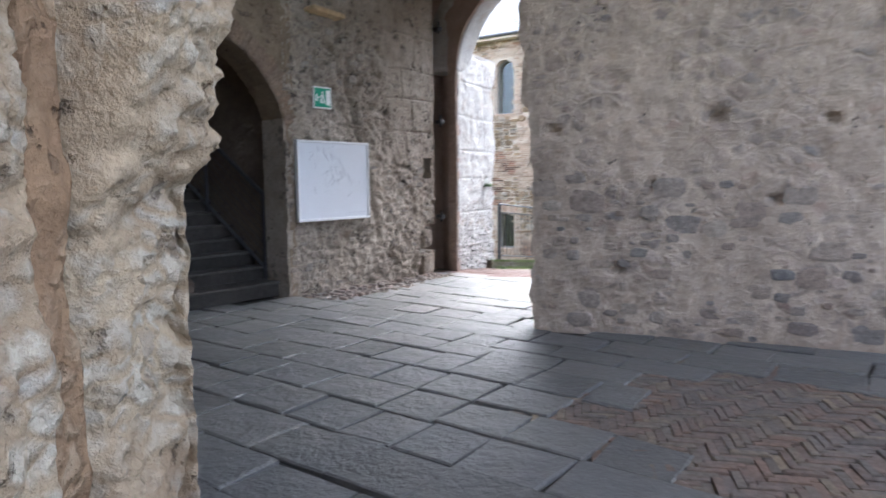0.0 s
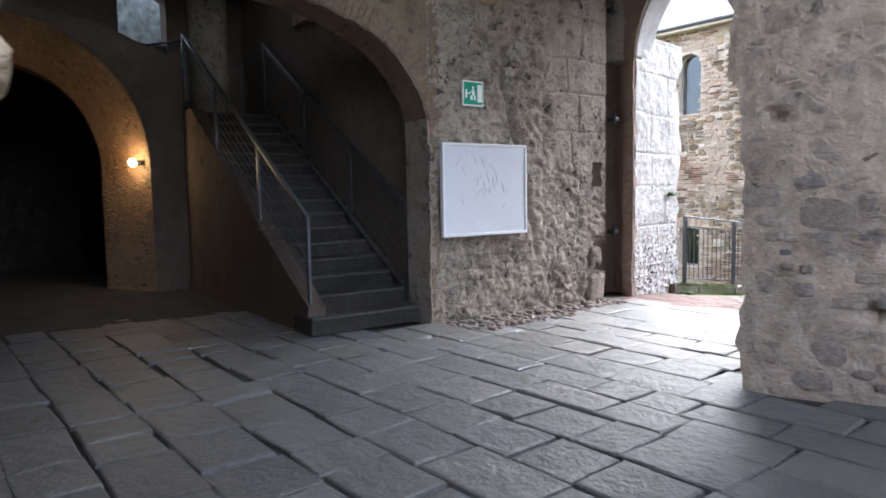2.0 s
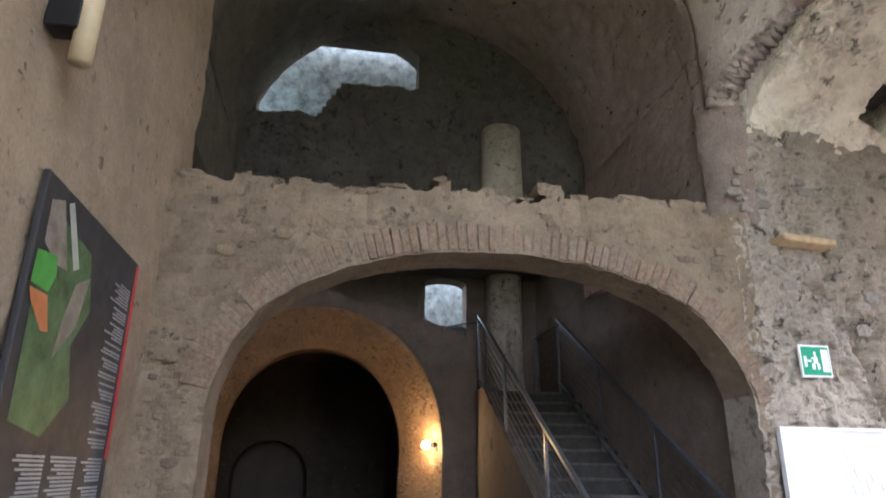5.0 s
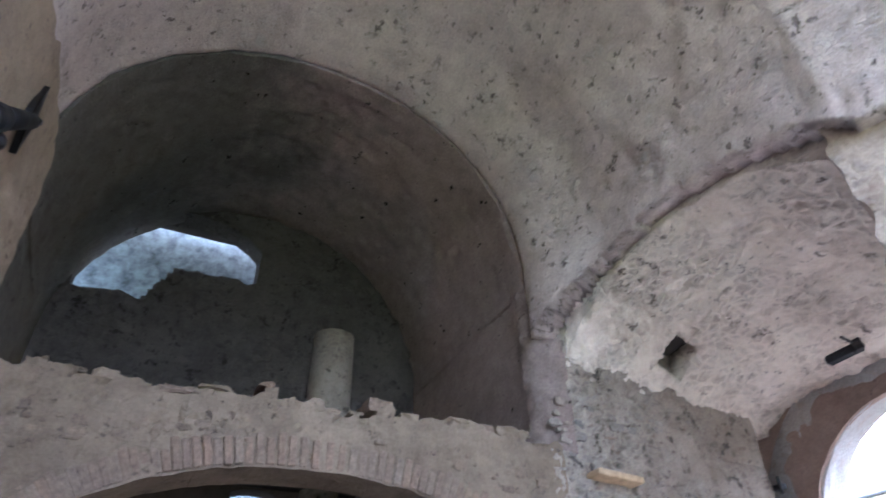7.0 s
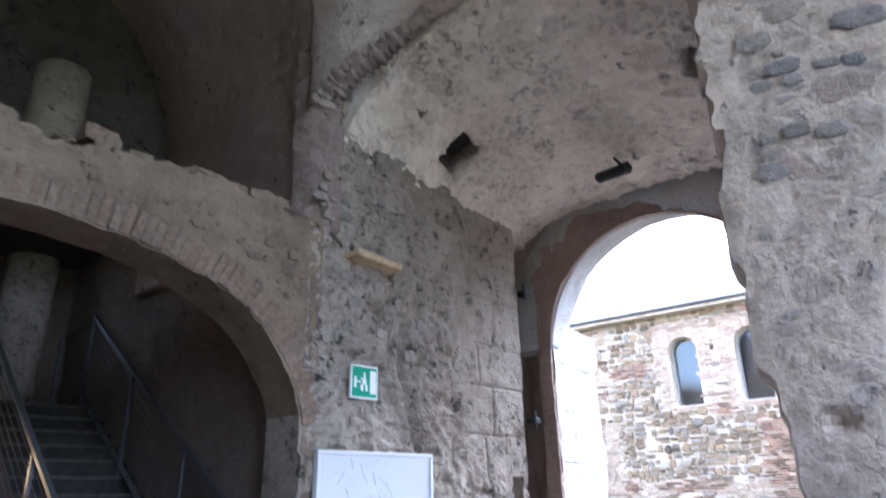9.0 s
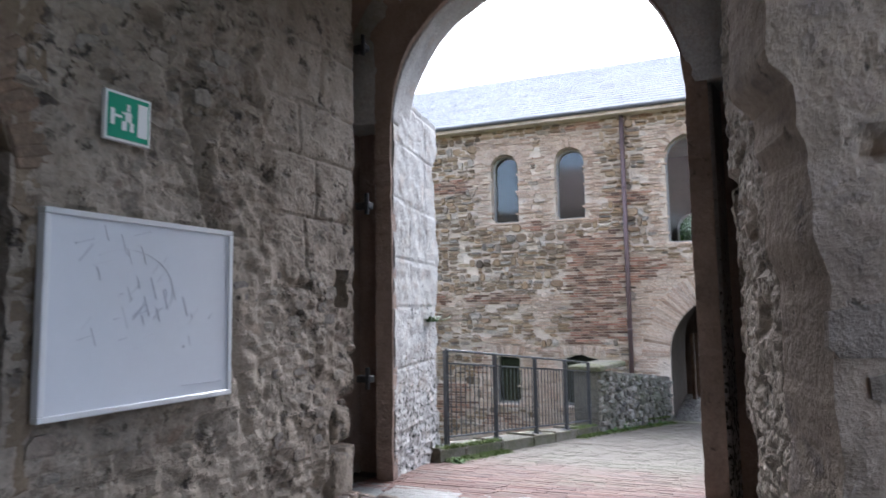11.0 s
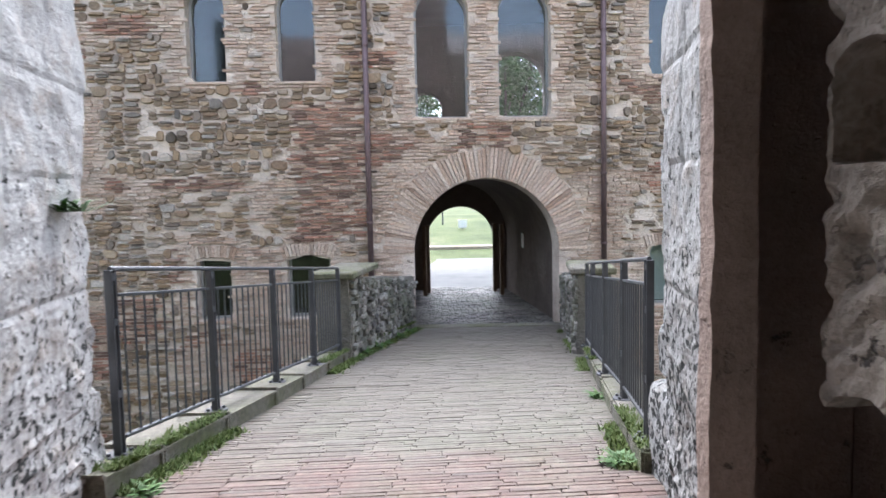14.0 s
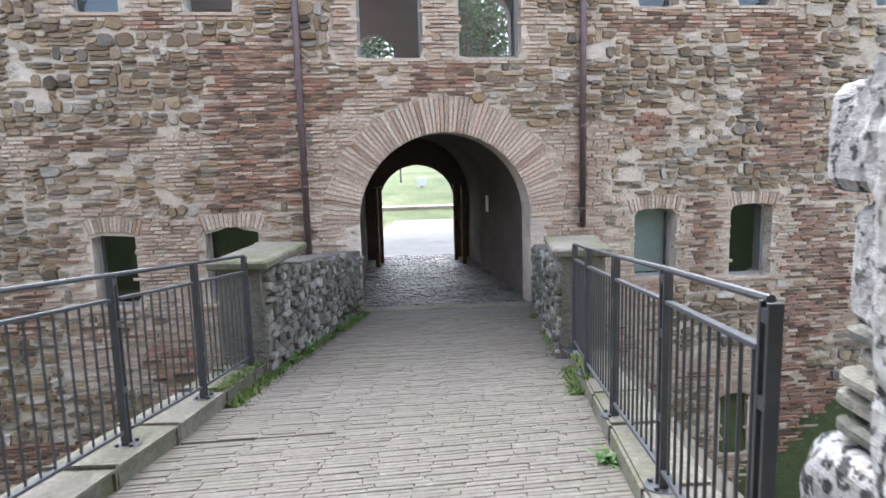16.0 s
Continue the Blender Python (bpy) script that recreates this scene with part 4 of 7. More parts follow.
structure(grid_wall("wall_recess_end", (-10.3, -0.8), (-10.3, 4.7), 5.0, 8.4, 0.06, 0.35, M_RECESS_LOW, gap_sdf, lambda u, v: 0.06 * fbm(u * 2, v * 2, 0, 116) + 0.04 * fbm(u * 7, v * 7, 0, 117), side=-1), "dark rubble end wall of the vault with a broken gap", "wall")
# both slabs and the south springing wall are added to keep sky out
structure(box_part("ceiling_hall", (-13.7, -1.6, 5.0), (-10.35, 4.9, 5.2), M_DARKROOM), "dark slab added out of view over the stair landing", "ceiling")
structure(box_part("ceiling_hall_side", (-10.35, -1.6, 4.35), (-7.5, -0.46, 4.55), M_DARKROOM), "dark slab added to block sky beside the vault", "ceiling")
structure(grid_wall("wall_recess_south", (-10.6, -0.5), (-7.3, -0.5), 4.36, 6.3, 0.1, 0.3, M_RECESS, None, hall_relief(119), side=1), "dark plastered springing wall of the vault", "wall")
# added only to fill a sky leak at the vault corner
structure(box_part("wall_recess_corner", (-7.75, 4.85, 3.9), (-7.3, 5.25, 6.6), M_RECESS), "dark block added to stop a sky leak behind the vault", "wall")
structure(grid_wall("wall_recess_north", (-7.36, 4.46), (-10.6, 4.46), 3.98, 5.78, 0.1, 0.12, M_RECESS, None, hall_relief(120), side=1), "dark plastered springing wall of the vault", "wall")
bm = bmesh.new()
bmesh.ops.create_cone(bm, cap_ends=True, segments=20, radius1=0.31, radius2=0.29, depth=1.35, matrix=Matrix.Translation((-10.28, 3.17, 5.68)))
tagged(part("wall_pilaster", bm, M_BOARD, smooth=True), "round pale plastered pilaster on the end wall", "column", kind="structure")


# the lower arch beside the stairs, splayed inwards
def inner_sdf(u, v):
    y = u - 1.6
    arch = arch_sdf(y, v, -1.25, 2.64, 1.9, 2.12, power=2.1)
    top = 4.28 - 0.28 * np.clip(y - 0.8, 0, 3) + 0.06 * fbm(y * 3, 0, 0, 6) - v
    return np.minimum(arch, top)


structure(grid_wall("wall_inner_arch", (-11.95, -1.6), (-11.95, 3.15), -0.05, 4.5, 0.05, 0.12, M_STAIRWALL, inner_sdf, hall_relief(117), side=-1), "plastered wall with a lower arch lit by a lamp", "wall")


M_REVEAL = rubble("ochre_brick_and_plaster", (0.20, 0.135, 0.082), (0.11, 0.075, 0.048), [(0.17, 0.10, 0.06), (0.22, 0.145, 0.09), (0.13, 0.085, 0.055)], 8.0, 0.5, (1, 1, 2.2), pit=0.36, spots=(0.05, 0.037, 0.026))


def splay(u, v):
    k = np.clip(v, 0, 1)
    # up one side, over, and down the other
    leg = 1.9 / (1.9 * 2 + 5.2)
    t = np.clip((k - leg) / (1 - 2 * leg), 0, 1) * np.pi
    z = np.where(k < leg, k / leg * 1.9, np.where(k > 1 - leg, (1 - k) / leg * 1.9, 1.9))
    half = 1.95 - 0.58 * u
    c = 0.7 + 0.0 * u
    return -11.97 - 0.95 * u, c - half * np.cos(t), z + (2.12 - 0.5 * u) * np.maximum(np.sin(t), 0.0) ** 0.95


structure(sheet("wall_arch_reveal", splay, 20, 120, M_REVEAL, lambda x, y, z: 0.02 * fbm(x * 4, y * 4, z * 4, 118), 0.25, flip=False), "splayed plaster reveal of the lower arch", "wall")

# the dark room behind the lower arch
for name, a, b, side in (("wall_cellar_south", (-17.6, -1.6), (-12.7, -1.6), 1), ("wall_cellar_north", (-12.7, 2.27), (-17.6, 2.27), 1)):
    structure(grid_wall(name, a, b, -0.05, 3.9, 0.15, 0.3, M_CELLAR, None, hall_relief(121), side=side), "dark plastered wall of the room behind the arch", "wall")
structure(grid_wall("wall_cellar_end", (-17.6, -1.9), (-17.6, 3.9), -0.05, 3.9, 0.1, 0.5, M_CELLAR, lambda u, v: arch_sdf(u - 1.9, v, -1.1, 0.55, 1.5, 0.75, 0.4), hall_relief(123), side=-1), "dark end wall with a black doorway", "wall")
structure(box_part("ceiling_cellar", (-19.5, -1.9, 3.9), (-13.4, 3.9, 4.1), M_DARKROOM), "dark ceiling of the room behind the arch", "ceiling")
# dark panel added close behind the doorway to stop light leaking in
structure(box_part("wall_cellar_back", (-18.35, -2, 0), (-18.15, 4, 4), M_DARKROOM), "dark panel added to keep the cellar doorway black", "wall")


def earth_floor():
    def fn(u, v):
        return -9.3 - u * 10.2, -1.6 + v * 4.9 + 0 * u, 0.0 * u + 0.002
    ob = sheet("floor_hall", fn, 110, 50, plain("trodden_earth", (0.05, 0.045, 0.039), 0.9, 0.0, 0.35, 2.0), lambda x, y, z: 0.012 * fbm(x * 2, y * 2, 0, 131) - 0.006, flip=True)
    return structure(ob, "trodden earth and stone floor of the stair hall", "floor")


earth_floor()

# stairs: sixteen stone steps between a plastered string wall and the wall
RISE, RUN, FOOT = 0.172, 0.282, -7.38
stairs = empty("stairs", (FOOT, 3.9, 0), "flight of worn dark stone steps between plastered walls", "stairs", kind="structure")
for i in range(16):
    x0 = FOOT - i * RUN
    bm = bmesh.new()
    wide = 0.10 if i == 0 else 0.0
    vs = add_box(bm, (x0 - RUN - (0.4 if i == 15 else 0.06), 3.16 - wide * 0.2, max(0.0, (i - 1) * RISE)), (x0 + 0.02 + wide, 4.62, (i + 1) * RISE), 0.012)
    for v in bm.verts:
        v.co.z += 0.008 * vnoise(v.co.x * 4, v.co.y * 4, i, 7) if v.co.z > i * RISE + 0.1 else 0
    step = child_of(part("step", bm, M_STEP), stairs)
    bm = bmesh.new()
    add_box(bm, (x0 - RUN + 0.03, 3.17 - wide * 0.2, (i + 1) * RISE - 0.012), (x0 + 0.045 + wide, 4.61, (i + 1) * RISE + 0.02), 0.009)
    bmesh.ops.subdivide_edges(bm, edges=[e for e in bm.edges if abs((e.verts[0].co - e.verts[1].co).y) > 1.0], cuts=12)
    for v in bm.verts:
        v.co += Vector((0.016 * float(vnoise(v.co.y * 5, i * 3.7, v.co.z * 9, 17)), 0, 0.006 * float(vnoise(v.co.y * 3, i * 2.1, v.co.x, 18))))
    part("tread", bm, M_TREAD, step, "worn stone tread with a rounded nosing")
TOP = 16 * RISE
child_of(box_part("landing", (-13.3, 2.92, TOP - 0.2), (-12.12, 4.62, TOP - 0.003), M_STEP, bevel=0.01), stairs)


def string_sdf(u, v):
    top = (u + 0.12) * (RISE / RUN) + 0.22 + 0.02 * fbm(u * 6, 0, 0, 8)
    return np.minimum(np.minimum(top, TOP + 0.05) - v, u + 0 * v + 1)


structure(grid_wall("wall_stair_string", (FOOT + 0.02, 3.15), (-13.3, 3.15), -0.02, 3.2, 0.06, 0.2, M_STAIRWALL, string_sdf, lambda u, v: 0.02 * fbm(u * 3, v * 3, 0, 9), side=1), "brown plastered side wall under the stairs", "wall")


def railing(name, y, xs, label):
    """A steel stair railing with posts, a sloping handrail and thin rods."""
    top = lambda x: (FOOT - x) * RISE / RUN + 1.2
    low = lambda x: (FOOT - x) * RISE / RUN + 0.2
    ob = empty(name, (xs[0], y, low(xs[0])), label, "railing", "stair railings")
    for x in xs:
        bm = bmesh.new()
        add_bar(bm, (x, y, low(x) - 0.2), (x, y, top(x)), 0.02, flat=(0.05, 0.03))
        child_of(part("post", bm, M_RAILPAINT), ob)
    bm = bmesh.new()
    add_bar(bm, (xs[0], y, top(xs[0])), (xs[-1], y, top(xs[-1])), 0.02, flat=(0.045, 0.045))
    child_of(part("handrail", bm, M_RAILPAINT), ob)
    bm = bmesh.new()
    add_bar(bm, (xs[0] + 0.05, y, low(xs[0]) - 0.02), (xs[-1], y, low(xs[-1]) - 0.02), 0.02, flat=(0.06, 0.02))
    child_of(part("bottom_rail", bm, M_RAILPAINT), ob)
    for k in range(8):
        f = (k + 1) / 9
        bm = bmesh.new()
        za, zb = low(xs[0]) + f * (top(xs[0]) - low(xs[0])), low(xs[-1]) + f * (top(xs[-1]) - low(xs[-1]))
        add_bar(bm, (xs[0], y, za), (xs[-1], y, zb), 0.005, 5)
        child_of(part("rod", bm, M_IRON), ob)
    return ob


railing("stair_railing", 3.2, [FOOT - 0.03, -8.8, -10.4, -11.95], "grey steel stair railing with thin sloping rods")
railing("stair_railing", 4.5, [-7.58, -8.95, -10.4, -11.95], "dark steel stair railing fixed beside the wall")


def landing_rail():
    ob = empty("landing_railing", (-12.0, 3.2, TOP), "dark steel railing along the stair landing", "railing", "stair railings")
    for a, b in (((-11.98, 3.2), (-13.15, 2.4)), ((-11.98, 4.5), (-13.15, 4.5))):
        for px, py in (a, b):
            bm = bmesh.new()
            add_bar(bm, (px, py, TOP - 0.1), (px, py, TOP + 1.15), 0.02, flat=(0.05, 0.03))
            child_of(part("post", bm, M_RAILPAINT), ob)
        for k in range(9):
            z = TOP + 0.1 + k * 1.05 / 8
            bm = bmesh.new()
            add_bar(bm, (*a, z), (*b, z), 0.02 if k == 8 else 0.005, 6)
            child_of(part("handrail" if k == 8 else "rod", bm, M_RAILPAINT if k == 8 else M_IRON), ob)


landing_rail()


def half_column():
    bm = bmesh.new()
    bmesh.ops.create_cone(bm, cap_ends=True, segments=24, radius1=0.34, radius2=0.32, depth=3.6, matrix=Matrix.Translation((-13.2, 3.95, TOP + 1.8)))
    bmesh.ops.subdivide_edges(bm, edges=bm.edges[:], cuts=3)
    for v in bm.verts:
        v.co += Vector((0.02 * vnoise(v.co.x * 5, v.co.y * 5, v.co.z * 5, 3).item(), 0, 0))
    return tagged(part("wall_column", bm, M_BOARD, smooth=True), "round grey plastered half column on the landing", "column", kind="structure")


half_column()


# ---- lamps of the hall ----
def wall_lamp():
    at = Vector((-12.1, 2.42, 2.0))
    ob = empty("wall_lamp", at, "small wall lamp with a glowing warm bulb", "lamp")
    bm = bmesh.new()
    add_box(bm, at + Vector((-0.03, 0.03, -0.035)), at + Vector((0.05, 0.12, 0.035)), 0.01)
    child_of(part("base", bm, M_BLACK), ob)
    bm = bmesh.new()
    bmesh.ops.create_uvsphere(bm, u_segments=16, v_segments=10, radius=0.06, matrix=Matrix.Translation(at + Vector((0.06, -0.02, 0))))
    child_of(part("bulb", bm, glow("warm_bulb_glow", (1.0, 0.72, 0.38), 14.0), None, "glowing warm glass bulb", True), ob)
    data = bpy.data.lights.new("lamp_light", "POINT")
    data.energy, data.color, data.shadow_soft_size = 1.1, (1.0, 0.45, 0.10), 0.05
    light = new("lamp_light", data)
    light.location = at + Vector((0.03, -0.1, 0.02))


wall_lamp()

# daylight of the rooms behind the hall: its blue is put into a pale wall beyond the door and the gap
M_BEYOND = plain("pale_blue_lit_plaster", (0.15, 0.18, 0.185), 0.8, 0.0, 0.75, 6.0)
structure(box_part("wall_beyond", (-15.6, 2.3, 2.4), (-15.4, 5.2, 9.5), M_BEYOND), "pale plastered wall beyond the upper door", "wall")
structure(box_part("floor_beyond", (-15.5, 2.0, TOP - 0.25), (-13.3, 5.0, TOP - 0.02), M_STEP), "stone floor beyond the upper door", "floor")

# slab added out of view to dim daylight at the door
structure(box_part("ceiling_beyond", (-14.9, 2.2, 5.5), (-13.6, 5.2, 5.65), M_DARKROOM), "dark slab added to dim the daylight beyond the upper door", "ceiling")
structure(box_part("wall_beyond_side", (-15.6, 5.0, 2.4), (-13.6, 5.2, 6.0), M_BEYOND), "pale side wall beyond the upper door", "wall")
# slab added to leave only a slit of sky behind the gap
structure(box_part("sky_block_beyond_gap", (-11.6, -1.2, 8.45), (-10.6, 4.6, 8.6), M_DARKROOM), "dark slab added to dim the sky behind the broken gap", "ceiling")
structure(box_part("wall_beyond_gap", (-11.95, -1.2, 5.2), (-11.75, 4.6, 8.6), M_BEYOND), "pale mottled wall behind the broken gap", "wall")

# ---- things on the room's walls ----
def plan_board():
    ob = empty("plan_board", (BOARD_X + 0.03, 5.2, 1.45), "white framed board with a faint grey plan drawing", "information board")
    y0, y1, z0, z1 = 4.59, 5.8, 0.97, 1.985
    child_of(box_part("panel", (BOARD_X + 0.015, y0, z0), (BOARD_X + 0.055, y1, z1), M_WHITE, bevel=0.004), ob)
    for lo, hi in (((y0 - 0.012, z0 - 0.012), (y1 + 0.012, z0 + 0.02)), ((y0 - 0.012, z1 - 0.02), (y1 + 0.012, z1 + 0.012)), ((y0 - 0.012, z0 + 0.02), (y0 + 0.02, z1 - 0.02)), ((y1 - 0.02, z0 + 0.02), (y1 + 0.012, z1 - 0.02))):
        child_of(box_part("frame", (BOARD_X + 0.01, lo[0], lo[1]), (BOARD_X + 0.07, hi[0], hi[1]), M_FRAME, bevel=0.004), ob)
    rnd = random.Random(4)
    x = BOARD_X + 0.0575
    bm, pale = bmesh.new(), bmesh.new()

    def line(b, a, c, w):
        add_bar(b, (x, *a), (x, *c), 0.002, flat=(w, 0.0012))

    for k in range(46):
        y, z = rnd.gauss(5.12, 0.2), rnd.gauss(1.52, 0.18)
        y, z = min(max(y, 4.68), 5.7), min(max(z, 1.12), 1.9)
        a = rnd.choice((0.3, 0.3 + math.pi / 2, 0.9))
        s = rnd.uniform(0.03, 0.13)
        line(bm if k % 3 == 0 else pale, (y, z), (y + s * math.cos(a), z + s * math.sin(a)), rnd.uniform(0.002, 0.005))
    for k in range(14):
        t = k / 13 * 2.4 - 0.4
        line(pale, (5.05 + 0.3 * math.cos(t), 1.6 + 0.22 * math.sin(t)), (5.05 + 0.3 * math.cos(t + 0.2), 1.6 + 0.22 * math.sin(t + 0.2)), 0.004)
    line(bm, (4.74, 1.83), (4.84, 1.86), 0.03)
    line(bm, (5.43, 1.05), (5.73, 1.05), 0.012)
    line(bm, (5.43, 1.27), (5.44, 1.285), 0.012)
    tagged(child_of(part("plan_drawing", bm, M_INK), ob), kind="stuff")
    tagged(child_of(part("plan_outline", pale, M_INKPALE), ob), kind="stuff")


plan_board()


def exit_sign():
    y0, y1, z0, z1 = 4.9, 5.19, 2.415, 2.69
    ob = empty("exit_sign", (BOARD_X + 0.03, 5.04, 2.55), "green and white emergency exit sign on the rubble wall", "sign")
    child_of(box_part("backing", (BOARD_X + 0.0, y0, z0), (BOARD_X + 0.03, y1, z1), M_SIGNWHITE, bevel=0.003), ob)
    child_of(box_part("face", (BOARD_X + 0.028, y0 + 0.015, z0 + 0.015), (BOARD_X + 0.034, y1 - 0.015, z1 - 0.015), M_GREEN, bevel=0.002), ob)
    bm = bmesh.new()
    x0, x1 = BOARD_X + 0.033, BOARD_X + 0.0365
    add_box(bm, (x0, 5.10, 2.46), (x1, 5.165, 2.65))
    add_box(bm, (x0, 4.935, 2.545), (x1, 5.0, 2.56))
    add_box(bm, (x0, 4.93, 2.5), (x1, 4.955, 2.59))
    for a, b in (((5.03, 2.59), (5.05, 2.63)), ((5.02, 2.53), (5.06, 2.585)), ((5.0, 2.57), (5.03, 2.58)), ((5.0, 2.48), (5.03, 2.53)), ((5.05, 2.48), (5.075, 2.53))):
        add_box(bm, (x0, a[0], a[1]), (x1, b[0], b[1]))
    child_of(part("pictogram", bm, M_SIGNWHITE), ob)


exit_sign()


def wood_shard():
    bm = bmesh.new()
    add_box(bm, (-7.15, 4.86, 3.62), (-6.86, 5.38, 3.68), 0.012, Matrix.Identity(4))
    for v in bm.verts:
        v.co.z += 0.02 * math.sin(v.co.y * 9) - 0.03 * (v.co.y - 4.86)
    return tagged(part("wooden_beam_stub", bm, M_WOOD), "short pale wooden beam stub stuck in the wall", "beam")


wood_shard()


def info_panel():
    y = PANEL_Y + 0.03
    ob = empty("info_panel", (-5.7, y, 1.9), "dark grey information panel with a green map and white text", "information panel")
    x0, x1, z0, z1 = -6.4, -4.9, 0.92, 2.9
    dark_face = plain("charcoal_panel_print", (0.035, 0.035, 0.038), 0.5)
    child_of(box_part("panel", (x0, y, z0), (x1, y + 0.03, z1), dark_face, bevel=0.004), ob)
    red = plain("red_panel_stripe", (0.45, 0.03, 0.03), 0.5)
    bm = bmesh.new()
    add_box(bm, (x0 + 0.0, y + 0.029, z0 + 0.75), (x0 + 0.05, y + 0.034, z1 - 0.02))
    child_of(part("red_stripe", bm, red, None, "red stripe along the edge"), ob)
    green = plain("green_map_print", (0.10, 0.17, 0.075), 0.5, 0.0, 0.6, 7)
    bm = bmesh.new()
    vs = [bm.verts.new((a, y + 0.033, b)) for a, b in ((-5.35, 1.75), (-5.62, 1.95), (-5.5, 2.2), (-5.68, 2.42), (-5.55, 2.7), (-5.1, 2.75), (-4.98, 2.3), (-5.0, 1.8))]
    bm.faces.new(vs)
    child_of(part("map", bm, green, None, "green printed map"), ob)
    def patch(name, pts, mat, out, label):
        b = bmesh.new()
        b.faces.new([b.verts.new((px, y + out, pz)) for px, pz in pts])
        child_of(part(name, b, mat, None, label), ob)

    grey = plain("grey_map_print", (0.26, 0.22, 0.18), 0.5, 0.0, 0.4, 9)
    patch("map_building", ((-4.97, 2.78), (-5.11, 2.83), (-5.28, 2.53), (-5.15, 2.52), (-4.98, 2.58)), grey, 0.0345, "grey-brown printed buildings")
    patch("map_building", ((-5.3, 2.1), (-5.52, 2.3), (-5.6, 2.58), (-5.42, 2.5), (-5.34, 2.3)), grey, 0.0345, "grey-brown printed buildings")
    patch("map_path", ((-5.15, 2.83), (-5.21, 2.86), (-5.42, 2.58), (-5.35, 2.55)), plain("pale_map_path", (0.42, 0.42, 0.38), 0.5), 0.036, "pale printed path")
    patch("map_lawn", ((-4.93, 2.53), (-5.15, 2.56), (-5.17, 2.47), (-5.12, 2.38), (-4.93, 2.38)), plain("bright_green_map_print", (0.08, 0.30, 0.06), 0.5), 0.036, "bright green printed lawn")
    patch("map_roof", ((-4.93, 2.36), (-5.12, 2.365), (-5.2, 2.21), (-5.12, 2.2), (-4.96, 2.31)), plain("orange_map_print", (0.48, 0.17, 0.07), 0.5), 0.036, "orange printed roof")
    bm = bmesh.new()
    rnd = random.Random(2)
    for k in range(52):
        z = 2.72 - k * 0.0195
        if rnd.random() < 0.88:
            add_box(bm, (-6.3, y + 0.029, z), (-6.3 + rnd.uniform(0.18, 0.34), y + 0.033, z + 0.011))
    for col in range(3):
        for k in range(19):
            z = 1.66 - k * 0.019
            if rnd.random() < 0.9:
                add_box(bm, (-6.3 + col * 0.42, y + 0.029, z), (-6.3 + col * 0.42 + rnd.uniform(0.22, 0.36), y + 0.033, z + 0.011))
    tagged(child_of(part("small_print", bm, plain("grey_small_print", (0.30, 0.30, 0.31), 0.5), None, "lines of small white print"), ob), kind="stuff")
    photo = plain("brown_photo_print", (0.16, 0.10, 0.06), 0.4, 0.0, 0.7, 6)
    child_of(box_part("photo", (-6.0, y + 0.029, 0.97), (-5.2, y + 0.033, 1.22), photo, bevel=0.0), ob)
    blue = plain("blue_photo_print", (0.16, 0.24, 0.38), 0.4, 0.0, 0.3, 6)
    child_of(box_part("photo", (-6.32, y + 0.029, 0.97), (-6.03, y + 0.033, 1.24), blue, bevel=0.0), ob)


info_panel()


def floodlight(at, turn, label):
    ob = empty("floodlight", at, label, "lamp", "wall floodlights")
    m = Matrix.Translation(at) @ pose(0, 0, 0, 0, 0, turn)
    bm = bmesh.new()
    add_bar(bm, (0, 0, 0), (0, 0.22, 0.05), 0.015)
    add_box(bm, (-0.04, -0.02, -0.05), (0.04, 0.01, 0.08), 0.004)
    bmesh.ops.transform(bm, matrix=m, verts=bm.verts[:])
    child_of(part("bracket", bm, M_BLACK), ob)
    bm = bmesh.new()
    add_box(bm, (-0.16, 0.18, -0.06), (0.16, 0.42, 0.04), 0.03)
    bmesh.ops.transform(bm, matrix=m @ pose(0, 0, 0, -25, 0, 0), verts=bm.verts[:])
    housing = child_of(part("housing", bm, M_BLACK), ob)
    bm = bmesh.new()
    add_box(bm, (-0.13, 0.2, -0.065), (0.13, 0.4, -0.058), 0.0)
    bmesh.ops.transform(bm, matrix=m @ pose(0, 0, 0, -25, 0, 0), verts=bm.verts[:])
    part("glass", bm, M_GLASS, housing)




